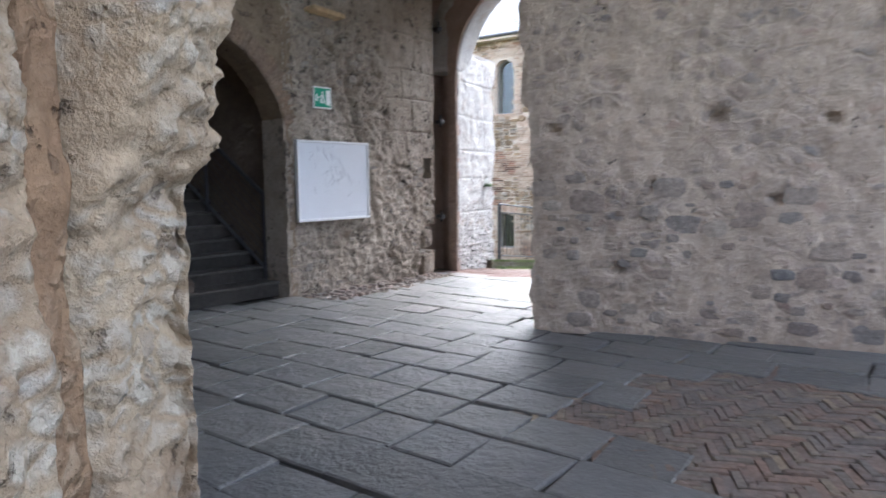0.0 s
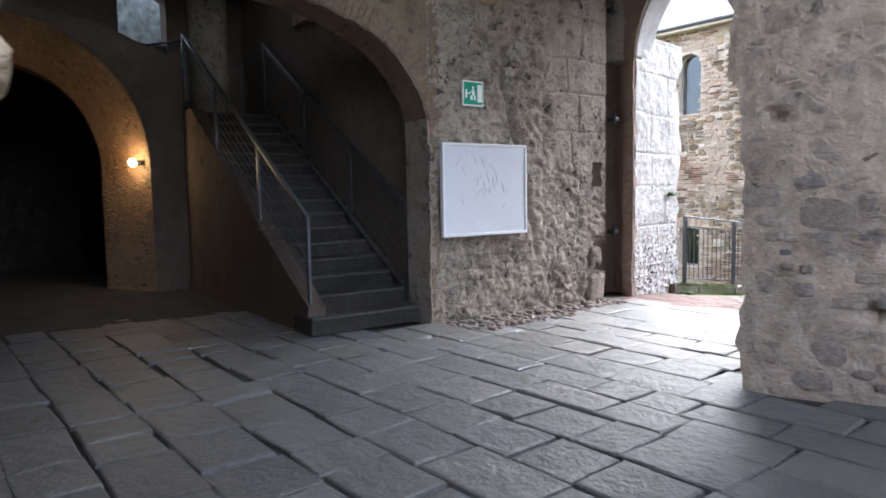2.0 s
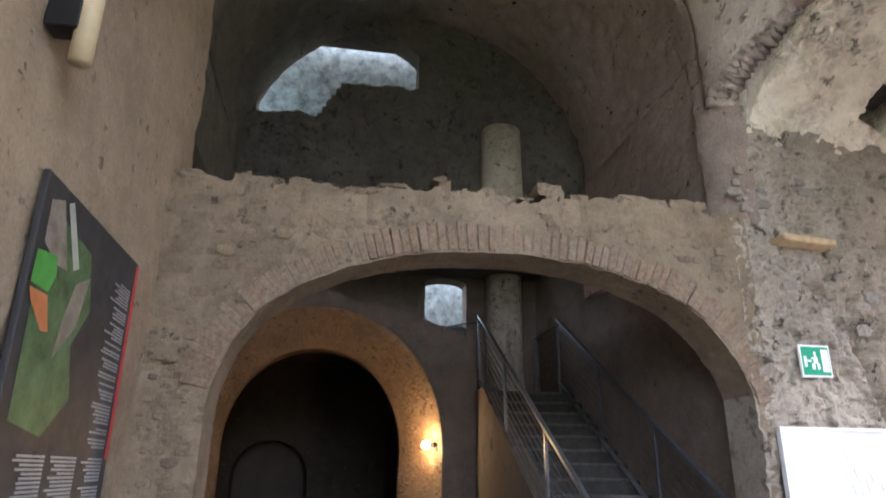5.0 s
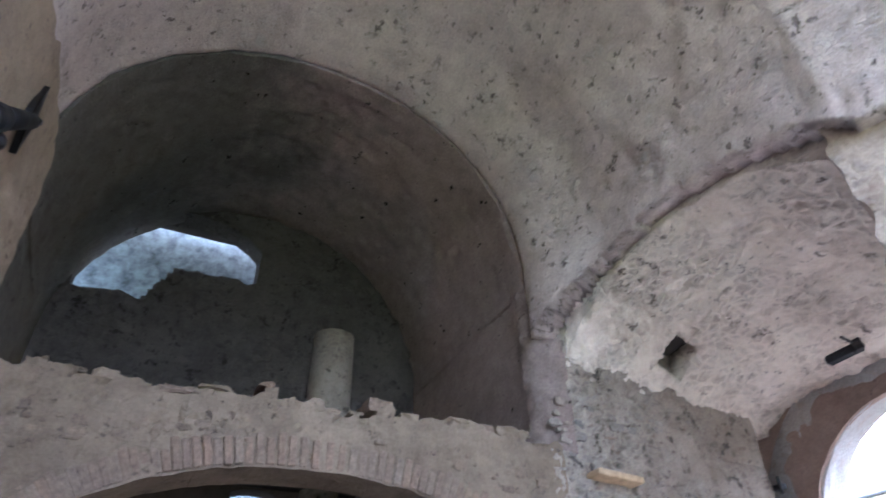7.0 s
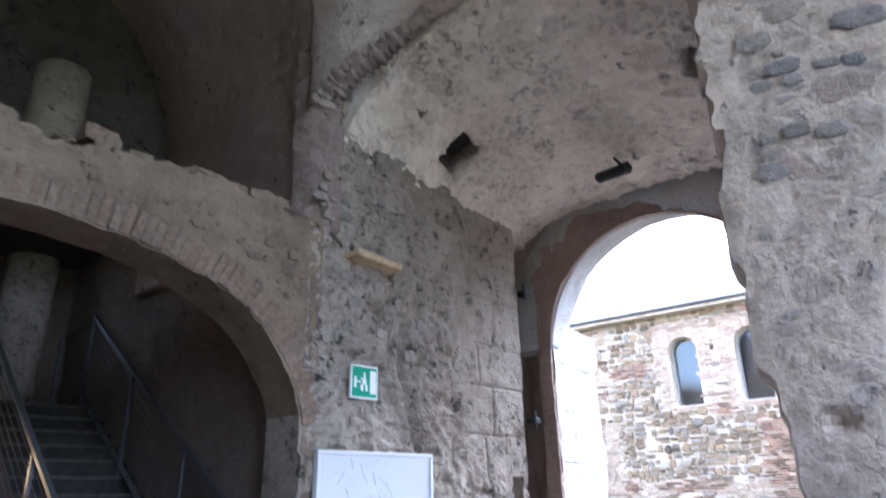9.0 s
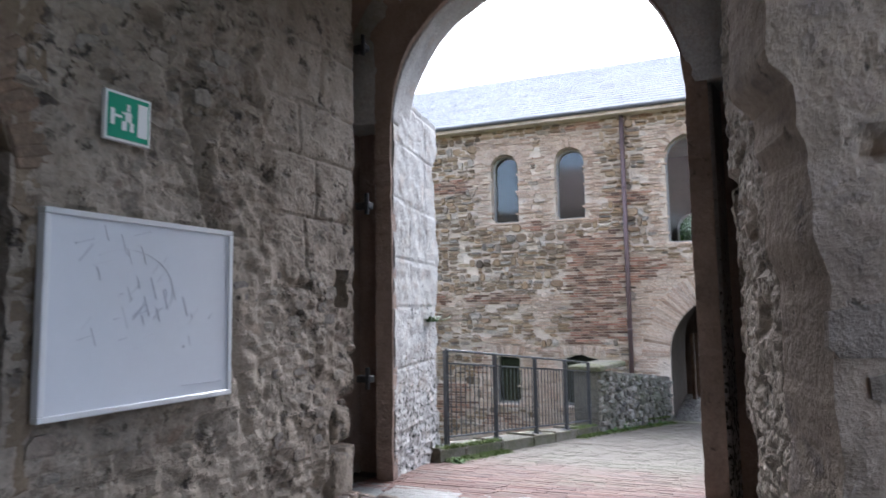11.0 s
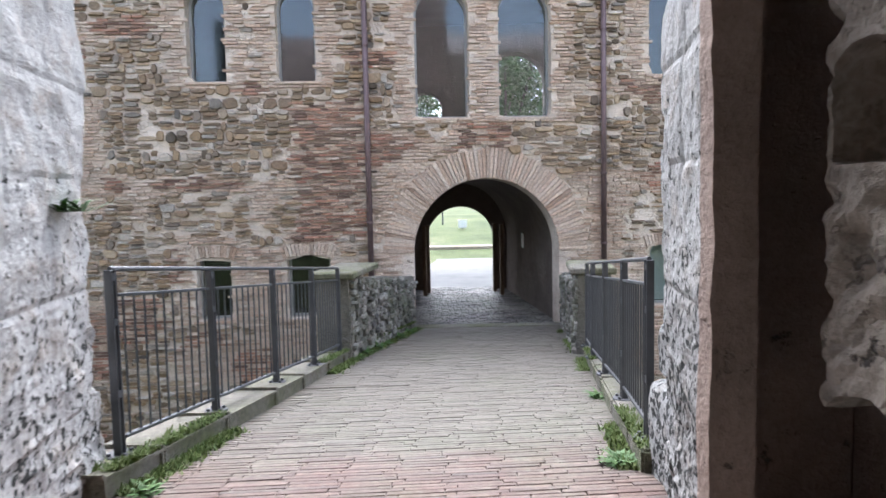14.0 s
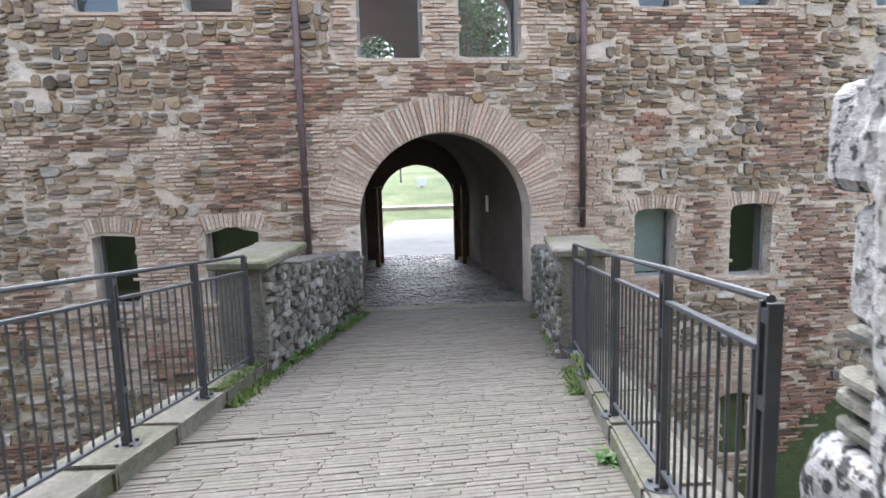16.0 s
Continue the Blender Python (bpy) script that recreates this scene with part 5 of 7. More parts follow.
def spotlight():
    """A black spotlight, stretched to fit the camera's view, hung from a dark diamond shape, with a thin stay and a
    round counterweight.
    """
    a, b = Vector((-6.33, PANEL_Y + 0.1, 5.45)), Vector((-5.2, PANEL_Y + 0.09, 4.4))
    d = (b - a).normalized()
    ob = empty("spotlight", a, "black spotlight stretched to fit the camera's view, switched off", "lamp", "wall floodlights")
    bm = bmesh.new()
    y0, y1 = PANEL_Y + 0.0, PANEL_Y + 0.05
    ring = [(-6.36, 5.85), (-6.26, 5.5), (-6.36, 5.12), (-6.44, 5.5)]
    lo, hi = [bm.verts.new((x, y0, z)) for x, z in ring], [bm.verts.new((x, y1, z)) for x, z in ring]
    bm.faces.new(hi), bm.faces.new(lo[::-1])
    for k in range(4):
        bm.faces.new((lo[k], lo[(k + 1) % 4], hi[(k + 1) % 4], hi[k]))
    add_bar(bm, (-6.35, PANEL_Y, 5.48), a, 0.02, 8)
    child_of(part("dark_diamond", bm, M_BLACK), ob)
    bm = bmesh.new()
    m = Matrix.Translation(a) @ d.to_track_quat("Z", "Y").to_matrix().to_4x4()
    for z0, z1, r0, r1 in ((0.0, 0.25, 0.025, 0.06), (0.25, 1.0, 0.06, 0.085), (1.0, 1.25, 0.095, 0.09), (1.25, 1.5, 0.09, 0.025)):
        bmesh.ops.create_cone(bm, cap_ends=True, segments=18, radius1=r0, radius2=r1, depth=z1 - z0, matrix=m @ Matrix.Translation((0, 0, (z0 + z1) / 2)))
    body = child_of(part("housing", bm, M_BLACK, None, "", True), ob)
    bm = bmesh.new()
    tip = b + Vector((0.02, 0.03, -0.06))
    mid = a.lerp(b, 0.55) + Vector((0.03, 0.02, -0.22))
    add_bar(bm, tip, mid, 0.014, 8)
    part("stay", bm, M_BLACK, body)
    bm = bmesh.new()
    bmesh.ops.create_uvsphere(bm, u_segments=14, v_segments=8, radius=0.065, matrix=Matrix.Translation(mid))
    part("counterweight", bm, M_BLACK, body)


spotlight()
floodlight((-5.42, 7.12, 4.72), 180, "black floodlight bracket under the gate vault")


def tube_lamp():
    ob = empty("tube_lamp", (-4.95, PANEL_Y + 0.05, 3.6), "cream cylindrical wall lamp, switched off", "lamp")
    bm = bmesh.new()
    add_bar(bm, (-4.72, PANEL_Y + 0.16, 3.35), (-4.72, PANEL_Y + 0.16, 3.85), 0.05, 16)
    child_of(part("shade", bm, plain("cream_lamp_shade", (0.55, 0.45, 0.28), 0.5), None, "", True), ob)
    child_of(box_part("mount", (-4.78, PANEL_Y, 3.5), (-4.66, PANEL_Y + 0.14, 3.7), M_BLACK), ob)


tube_lamp()


# ---- outdoors: the facade across the moat ----
FAC0, FAC_SLOPE = (-5.0, 18.5), 0.09
FAC_LEN = math.hypot(1, FAC_SLOPE)


def fac_y(x):
    return FAC0[1] + FAC_SLOPE * (x - FAC0[0])


def fac_world(x, z, out):
    """A point of the facade at plan x and height z, standing out towards the bridge."""
    return (x + out * FAC_SLOPE / FAC_LEN, fac_y(x) - out / FAC_LEN, z)


UPPER = [(-14.9, -14.18, 3.67, 5.08), (-13.3, -12.56, 3.67, 5.08), (-10.14, -9.43, 3.67, 5.08), (-8.5, -7.77, 3.67, 5.08), (-5.91, -4.87, 2.96, 4.95), (-4.3, -3.27, 2.96, 4.98), (-1.33, -0.58, 3.76, 5.1), (0.42, 1.22, 3.78, 5.1), (3.0, 3.75, 3.78, 5.1), (4.6, 5.35, 3.78, 5.1)]
LOWER = [(-13.2, -12.56, -0.85, 0.33), (-10.15, -9.5, -0.85, 0.33), (-8.45, -7.62, -0.85, 0.33), (-1.3, -0.53, -0.83, 0.36), (0.47, 1.27, -0.9, 0.38), (3.2, 3.9, -0.9, 0.38), (0.4, 0.95, -4.25, -3.1)]
TUNNEL = (-6.0, -3.15, 0.35, 1.43)


def fac_holes(x, z):
    d = arch_sdf(x, z, TUNNEL[0], TUNNEL[1], TUNNEL[2], TUNNEL[3], -2.0)
    for a, b, lo, hi in UPPER:
        d = np.minimum(d, arch_sdf(x, z, a, b, hi, (b - a) / 2, lo))
    for a, b, lo, hi in LOWER:
        d = np.minimum(d, arch_sdf(x, z, a, b, hi - 0.05, 0.09, lo))
    return d


FX0, FX1 = -22.0, 12.0
facade = grid_wall("facade_wall", (FX0, fac_y(FX0)), (FX1, fac_y(FX1)), -5.8, 6.2, 0.16, 0.55, M_MORTAR, lambda u, v: fac_holes(FX0 + u / FAC_LEN, v), lambda u, v: 0.015 * fbm(u * 2, v * 2, 0, 141), side=-1, steps=2, rough_edge=0.0)
structure(facade, "old two-storey facade of rubble stone and pale brick", "building")


def brick_zone(x, z):
    """Where the facade is of brick rather than rubble."""
    n = float(vnoise(x * 2.3, z * 2.3, 0, 151)) * 0.12
    for a, b, lo, hi in UPPER:
        if a - 0.42 + n < x < b + 0.42 + n and lo - 0.12 < z < hi + 0.75:
            return 1
    for a, b, lo, hi in LOWER:
        if a - 0.15 < x < b + 0.15 and hi - 0.07 < z < hi + 0.3:
            return 3
        if a - 0.28 + n < x < b + 0.28 + n and lo - 0.1 < z < hi + 0.28:
            return 1
    if -5.0 < x < -4.2 and z > 2.9:
        return 1
    if -8.25 + n < x < -6.95 and 0.7 + n < z < 3.35 + n:
        return 2
    if -6.75 < x < -5.6 and -1.4 < z < 2.4 - 0.8 * abs(x + 6) + n:
        return 1
    if -3.2 < x < -1.7 + n * 2 and -1.4 < z < 1.9 + n:
        return 1
    if -12.4 + n < x < -11.7 and 1.2 < z < 3.4:
        return 1
    if 0.9 + n < x < 2.0 + n and 1.0 < z < 3.4:
        return 2
    if z < 0.8 and vnoise(x * 0.6, z * 1.2, 0, 153) > (0.15 if z < -1.0 else -0.05):
        return 1 if vnoise(x, z, 0, 155) > 0 else 2
    n2 = float(vnoise(x * 0.9, z * 1.7, 0, 159))
    if n2 > 0.5:
        return 1 if n2 < 0.6 else 2
    return 0


RINGS = [(-4.575, 0.35, 1.425, 1.43, 0.62, -1.1)]


def in_ring(x, z):
    c, s, a, r, w, _ = RINGS[0]
    if z < s:
        return a - 0.02 < abs(x - c) < a + 0.3 and z > -1.2
    return 0.98 < math.hypot((x - c) / a, (z - s) / r) < 1 + w / a


def near_hole(x, z, m):
    """Whether a piece at (x, z) would reach into a window or the tunnel mouth."""
    for a, b, lo, hi in UPPER:
        if a - m < x < b + m and lo - m < z < hi + (b - a) / 2 + m:
            return True
    for a, b, lo, hi in LOWER:
        if a - m < x < b + m and lo - m < z < hi + 0.05 + m:
            return True
    c, a = (TUNNEL[0] + TUNNEL[1]) / 2, (TUNNEL[1] - TUNNEL[0]) / 2 + m
    return abs(x - c) < a and (z < TUNNEL[2] or math.hypot((x - c) / a, (z - TUNNEL[2]) / (TUNNEL[3] + m)) < 1)


def build_facade():
    rnd = random.Random(11)
    stones, bricks, reds = Pieces(), Pieces(), Pieces()
    single = 0
    z = -5.7
    while z < 6.05:
        band = rnd.uniform(0.12, 0.24)
        x = FX0 + 4.0 + rnd.uniform(0, 0.3)
        while x < FX1 - 4.0:
            w = rnd.uniform(0.1, 0.34)
            # a column of the band: one block, or a few thin slabs on top of each other
            n = rnd.choice((1, 2, 2, 3, 3, 4)) if w > 0.15 else rnd.choice((1, 1, 2))
            cuts = sorted([0.0, 1.0] + [(k + 1) / n + rnd.uniform(-0.08, 0.08) for k in range(n - 1)])
            shift = rnd.uniform(-0.03, 0.03)
            for lo, hi in zip(cuts, cuts[1:]):
                h = band * (hi - lo)
                ww = w * rnd.uniform(0.82, 1.08)
                cx, cz = x + w / 2 + rnd.uniform(-0.02, 0.02), z + band * (lo + hi) / 2 + shift
                if near_hole(cx, cz, 0.45 * min(ww, 0.22)) or in_ring(cx, cz) or brick_zone(cx, cz):
                    continue
                if rnd.random() < 0.03 + 0.45 * max(0.0, float(vnoise(cx * 1.1, cz * 1.1, 0, 157)) - 0.15):
                    continue
                v, f = Pieces.block(stone_outline(cx, cz, ww * 0.97, h * rnd.uniform(0.8, 0.98), rnd, 0.4), fac_world, rnd.uniform(0.015, 0.075), 0.14)
                if -7.0 < cx < -1.6 and 0.9 < cz < 3.0 and single < 240:
                    single += 1
                    mesh_object("stone", v, f, M_STONE1, parent=facade)
                else:
                    stones.add(v, f)
            x += w + 0.008
        z += band + 0.008
    z = -5.7
    while z < 6.1:
        x = FX0 + 4.0 + rnd.uniform(0, 0.2)
        while x < FX1 - 4.0:
            w = rnd.choice((0.29, 0.26, 0.2, 0.13))
            cx, cz = x + w / 2, z + 0.03 + 0.008 * math.sin(x * 1.7 + z)
            x += w + 0.004
            zone = brick_zone(cx, cz)
            if not zone or zone == 3 or in_ring(cx, cz) or near_hole(cx, cz, 0.06):
                continue
            a, b = w / 2 * rnd.uniform(0.94, 1), 0.0235 * rnd.uniform(0.75, 1.08)
            o = [(cx - a, cz - b), (cx + a, cz - b + rnd.uniform(-0.004, 0.004)), (cx + a, cz + b), (cx - a, cz + b + rnd.uniform(-0.004, 0.004))]
            v, f = Pieces.block(o, fac_world, rnd.uniform(0.012, 0.06), 0.05)
            (reds if zone == 2 and rnd.random() < 0.8 else bricks).add(v, f)
        z += 0.062
    stones.join("rubble_stones", M_STONE, facade, "grey and brown rubble stones")
    bricks.join("brick_courses", M_BRICK, facade, "pale pink brick courses")
    reds.join("red_brick_courses", M_REDBRICK, facade, "worn red brick courses")


def fan(c, s, a, r, w, n, mat, parent, depth, t0=0.0, t1=math.pi, name="voussoir"):
    """The bricks of an arch, set on edge round its curve, each a piece of its own."""
    for i in range(n):
        k0, k1 = t0 + (t1 - t0) * (i + 0.07) / n, t0 + (t1 - t0) * (i + 0.93) / n
        g = random.uniform(0.93, 1.04)
        o = [(c + a * math.cos(k0), s + r * math.sin(k0)), (c + (a + w * g) * math.cos(k0), s + (r + w * g) * math.sin(k0)), (c + (a + w * g) * math.cos(k1), s + (r + w * g) * math.sin(k1)), (c + a * math.cos(k1), s + r * math.sin(k1))]
        v, f = Pieces.block(o[::1], fac_world, random.uniform(0.02, 0.045), 0.05)
        mesh_object(name, v, f, mat, parent=parent)


def window(x0, x1, z0, spring, label, arched=True, blind=False):
    """A recessed window: brick head, frame, mullion and a dark reflecting pane."""
    c, a = (x0 + x1) / 2, (x1 - x0) / 2
    rise = a if arched else 0.09
    ob = empty("window", fac_world(c, z0, 0), label, "window", "facade windows", "structure")
    depth = -0.30

    def shape(inset, out):
        pts = [fac_world(c - a + inset, z0 + inset, out), fac_world(c + a - inset, z0 + inset, out)]
        for k in range(13):
            t = math.pi * k / 12
            pts.append(fac_world(c + (a - inset) * math.cos(t), spring + (rise - (inset if arched else 0.0)) * math.sin(t), out))
        return pts

    outer, inner = shape(0.0, depth), shape(0.05, depth)
    front_o, front_i = shape(0.0, depth + 0.05), shape(0.05, depth + 0.05)
    n = len(outer)
    v = outer + inner + front_o + front_i
    f = []
    for i in range(n):
        j = (i + 1) % n
        f += [(2 * n + i, 2 * n + j, 3 * n + j, 3 * n + i), (3 * n + i, 3 * n + j, n + j, n + i), (i, n + i, n + j, j)]
    child_of(mesh_object("window_frame", v, f, M_FRAMEWOOD), ob)
    child_of(mesh_object("pane", shape(0.04, depth + 0.015), [tuple(range(n))], M_PANE), ob).visible_shadow = False
    bm = bmesh.new()
    add_box(bm, (0, 0, 0), (x1 - x0 + 0.16, 0.22, 0.05), 0.006, Matrix.Translation(Vector(fac_world(x0 - 0.08, z0 - 0.055, 0.05))) @ Matrix.Rotation(math.atan(FAC_SLOPE), 4, "Z"))
    child_of(part("sill", bm, M_BRICK1), ob)
    if blind:
        bl = shape(0.06, depth - 0.06)
        child_of(mesh_object("blind", bl, [tuple(range(n))], M_BLIND), ob)["label"] = "pale closed blind"
    return ob


M_BLIND = plain("pale_window_blind", (0.45, 0.45, 0.43), 0.8)
for a, b, lo, hi in UPPER:
    window(a, b, lo, hi, "tall round-headed window with dark glass" if b - a > 0.9 else "narrow round-headed window with dark glass")
for a, b, lo, hi in LOWER:
    window(a, b, lo, hi - 0.05, "small dark window under a flat brick arch", arched=False, blind=abs(a + 1.3) < 0.1)

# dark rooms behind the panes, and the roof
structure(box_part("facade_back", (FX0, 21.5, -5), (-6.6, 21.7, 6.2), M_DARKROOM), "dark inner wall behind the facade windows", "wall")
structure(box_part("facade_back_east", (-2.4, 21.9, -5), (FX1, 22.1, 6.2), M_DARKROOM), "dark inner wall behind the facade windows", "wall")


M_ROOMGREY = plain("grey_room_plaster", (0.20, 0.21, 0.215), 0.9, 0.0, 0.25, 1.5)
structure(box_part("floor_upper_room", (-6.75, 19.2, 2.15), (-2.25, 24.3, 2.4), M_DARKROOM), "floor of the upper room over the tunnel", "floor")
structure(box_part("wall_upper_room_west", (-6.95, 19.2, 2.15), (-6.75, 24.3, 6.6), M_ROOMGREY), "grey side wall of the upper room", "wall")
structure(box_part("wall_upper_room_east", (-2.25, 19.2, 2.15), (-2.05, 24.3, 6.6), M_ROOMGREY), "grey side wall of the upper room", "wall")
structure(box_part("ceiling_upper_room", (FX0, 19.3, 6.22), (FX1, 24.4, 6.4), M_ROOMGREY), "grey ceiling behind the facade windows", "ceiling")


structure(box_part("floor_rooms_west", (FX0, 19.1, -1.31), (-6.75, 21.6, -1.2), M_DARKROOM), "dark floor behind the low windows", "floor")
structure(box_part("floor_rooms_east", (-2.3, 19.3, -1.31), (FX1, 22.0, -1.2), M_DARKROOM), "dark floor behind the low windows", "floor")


def make_roof():
    rise = 2.7

    def fn(u, v):
        x = FX0 + u * (FX1 - FX0)
        y = fac_y(x) - 0.38 + v * 4.6
        return x, y, 6.2 + v * rise

    ob = sheet("roof", fn, 60, 10, M_ROOF, None, 0.12, flip=False)
    structure(ob, "low roof of grey slates with a thin dark eave", "roof")
    rnd = random.Random(5)
    p = Pieces()
    for row in range(22):
        v = row / 22
        x = FX0 + 6 + rnd.uniform(0, 0.4)
        while x < FX1 - 5:
            w = rnd.uniform(0.28, 0.5)
            up = 4.6 / 22 * 1.25

            def on(a, b, out):
                y = fac_y(a) - 0.38 + b
                return (a, y, 6.2 + b / 4.6 * rise + 0.012 + out)

            b0 = v * 4.6
            o = [(x, b0), (x + w - 0.012, b0 + rnd.uniform(-0.015, 0.015)), (x + w - 0.012, b0 + up), (x, b0 + up)]
            vs = [on(*q, -0.01) for q in o] + [on(o[0][0], o[0][1], 0.03), on(o[1][0], o[1][1], 0.03 + rnd.uniform(0, 0.01)), on(o[2][0], o[2][1], 0.005), on(o[3][0], o[3][1], 0.005)]
            p.add(vs, [(4, 5, 6, 7), (0, 1, 5, 4), (1, 2, 6, 5), (3, 0, 4, 7)])
            x += w
    p.join("slates", M_ROOF, ob, "overlapping grey slates")
    bm = bmesh.new()
    add_bar(bm, (FX0, fac_y(FX0) - 0.40, 6.17), (FX1, fac_y(FX1) - 0.40, 6.17), 0.05, 8)
    part("gutter", bm, M_EAVE, ob, "dark metal gutter")
    bm = bmesh.new()
    add_bar(bm, (FX0, fac_y(FX0) - 0.18, 6.1), (FX1, fac_y(FX1) - 0.18, 6.1), 0.0, flat=(0.36, 0.1))
    part("eave_board", bm, M_MORTAR, ob)


make_roof()


def pipe(x, z0, z1):
    ob = empty("drainpipe", fac_world(x, z0, 0.1), "brown metal drainpipe down the facade", "drainpipe", "facade drainpipes")
    bm = bmesh.new()
    add_bar(bm, fac_world(x, z0, 0.11), fac_world(x, z1, 0.11), 0.055, 12)
    tube = child_of(part("pipe", bm, M_PIPE, None, "", True), ob)
    for k in range(5):
        z = z0 + 0.3 + (z1 - z0 - 0.5) * k / 4
        bm = bmesh.new()
        add_bar(bm, fac_world(x, z, 0.11), fac_world(x, z + 0.04, 0.11), 0.066, 12)
        add_bar(bm, fac_world(x, z + 0.02, -0.02), fac_world(x, z + 0.02, 0.1), 0.012, 6)
        part("clamp", bm, M_PIPE, tube)


pipe(-6.84, -1.0, 6.15)
pipe(-2.27, 0.15, 6.15)


# the tunnel through the building
def tunnel_fn(x0, x1, y0, y1, spring, rise, leg=1.45, base=-1.2):
    def fn(u, v):
        k = np.clip(v, 0, 1)
        l = leg / (2 * leg + 3.6)
        t = np.clip((k - l) / (1 - 2 * l), 0, 1) * np.pi
        z = np.where(k < l, base + k / l * (spring - base), np.where(k > 1 - l, base + (1 - k) / l * (spring - base), spring))
        c = (x0[0] + x0[1]) / 2 * (1 - u) + (x1[0] + x1[1]) / 2 * u
        a = (x0[1] - x0[0]) / 2 * (1 - u) + (x1[1] - x1[0]) / 2 * u
        yy = y0 + (y1 - y0) * u
        yy = yy + FAC_SLOPE * (-a * np.cos(t)) * (1 - u)
        return c - a * np.cos(t), yy, z + rise * np.sin(t)
    return fn


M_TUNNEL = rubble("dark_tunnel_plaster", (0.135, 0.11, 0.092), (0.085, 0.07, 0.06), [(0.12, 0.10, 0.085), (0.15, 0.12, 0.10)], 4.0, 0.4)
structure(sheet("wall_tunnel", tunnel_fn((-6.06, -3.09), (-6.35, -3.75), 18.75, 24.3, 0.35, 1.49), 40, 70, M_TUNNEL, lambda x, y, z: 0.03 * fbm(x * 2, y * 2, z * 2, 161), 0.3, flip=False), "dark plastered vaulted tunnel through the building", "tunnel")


def far_gate_sdf(u, v):
    x = u - 9.0
    d = arch_sdf(x, v, -6.0, -4.08, 0.2, 0.98, -1.3)
    for a, b, lo, hi in ((-6.4, -5.5, 3.1, 3.95), (-4.3, -2.6, 3.1, 4.6)):
        d = np.minimum(d, arch_sdf(x, v, a, b, hi, (b - a) / 2, lo))
    return d


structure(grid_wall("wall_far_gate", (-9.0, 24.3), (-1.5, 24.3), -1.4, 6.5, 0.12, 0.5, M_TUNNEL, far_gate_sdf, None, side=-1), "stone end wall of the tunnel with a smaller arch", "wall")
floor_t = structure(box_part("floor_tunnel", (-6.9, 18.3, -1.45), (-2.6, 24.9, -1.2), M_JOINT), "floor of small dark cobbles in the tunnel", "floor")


def cobbles():
    rnd = random.Random(8)
    p = Pieces()
    to = lambda u, v, o: (u, v, -1.2 + o)
    y = 18.4
    while y < 24.8:
        x = -6.5
        while x < -3.0:
            w = rnd.uniform(0.1, 0.17)
            v, f = Pieces.block(stone_outline(x + w / 2, y + 0.06, w * 0.92, 0.115, rnd), to, rnd.uniform(0.01, 0.025), 0.2)
            p.add(v, f)
            x += w
        y += 0.125
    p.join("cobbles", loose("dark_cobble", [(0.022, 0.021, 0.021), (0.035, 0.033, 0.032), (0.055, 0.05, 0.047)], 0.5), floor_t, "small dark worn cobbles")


cobbles()
structure(box_part("threshold", (-6.02, 18.12, -1.3), (-3.12, 18.42, -1.06), M_KERB, bevel=0.015), "worn stone threshold across the tunnel mouth", "threshold")


def road_beyond():
    def fn(u, v):
        return -9.0 + 16 * v + 3.0 * np.sin(u * 2.0), 24.7 + u * 13.0, -1.24 + 0.0 * u
    structure(sheet("road", fn, 30, 20, M_ROAD, lambda x, y, z: 0.015 * fbm(x, y, 0, 171), flip=True), "pale wet gravel yard beyond the tunnel", "road")
    structure(box_part("retaining_wall", (-20, 37.3, -1.3), (14, 37.8, -0.85), M_MORTAR, bevel=0.03), "low stone wall at the foot of the grass slope", "wall")
    ob = empty("notice_board", (-4.7, 44.0, -0.4), "small white notice board on a post in the grass", "sign")
    child_of(box_part("panel", (-4.95, 43.95, -0.25), (-4.45, 44.0, 0.2), M_SIGNWHITE), ob)
    child_of(box_part("post", (-4.73, 44.01, -0.6), (-4.67, 44.06, 0.1), M_IRON), ob)
    ob = empty("flagpole", (-5.9, 46.5, -0.15), "thin grey pole on the grass slope", "pole")
    bm = bmesh.new()
    add_bar(bm, (-5.9, 46.5, -0.5), (-5.9, 46.5, 1.6), 0.05, 8)
    child_of(part("pole", bm, M_IRON), ob)


road_beyond()


def timber_frames():
    """Wooden doors folded back against the tunnel's far arch."""
    for x, y in ((-6.02, 23.2), (-5.95, 23.75), (-4.1, 23.9), (-3.95, 23.2)):
        bm = bmesh.new()
        add_box(bm, (x - 0.05, y - 0.09, -1.2), (x + 0.05, y + 0.09, 0.7), 0.012)
        tagged(part("timber_post", bm, plain("old_brown_timber", (0.16, 0.11, 0.075), 0.8, 0, 0.4, 6)), "old brown timber post inside the tunnel", "post", "tunnel posts")
    tagged(box_part("wall_notice", (-3.52, 22.0, 0.15), (-3.48, 22.25, 0.5), M_SIGNWHITE), "small white notice on the tunnel wall", "sign")


timber_frames()

# ---- the bridge ----
KL = [(-7.0, 8.75), (-6.78, 11.0), (-6.56, 13.9)]
KR = [(-4.25, 9.0), (-4.04, 10.7), (-3.6, 14.0)]


def kx(k, y):
    return float(np.interp(y, [p[1] for p in k], [p[0] for p in k])) if y < 13.9 else k[-1][0] + (y - 13.9) * (0.14 if k is KL else 0.09)


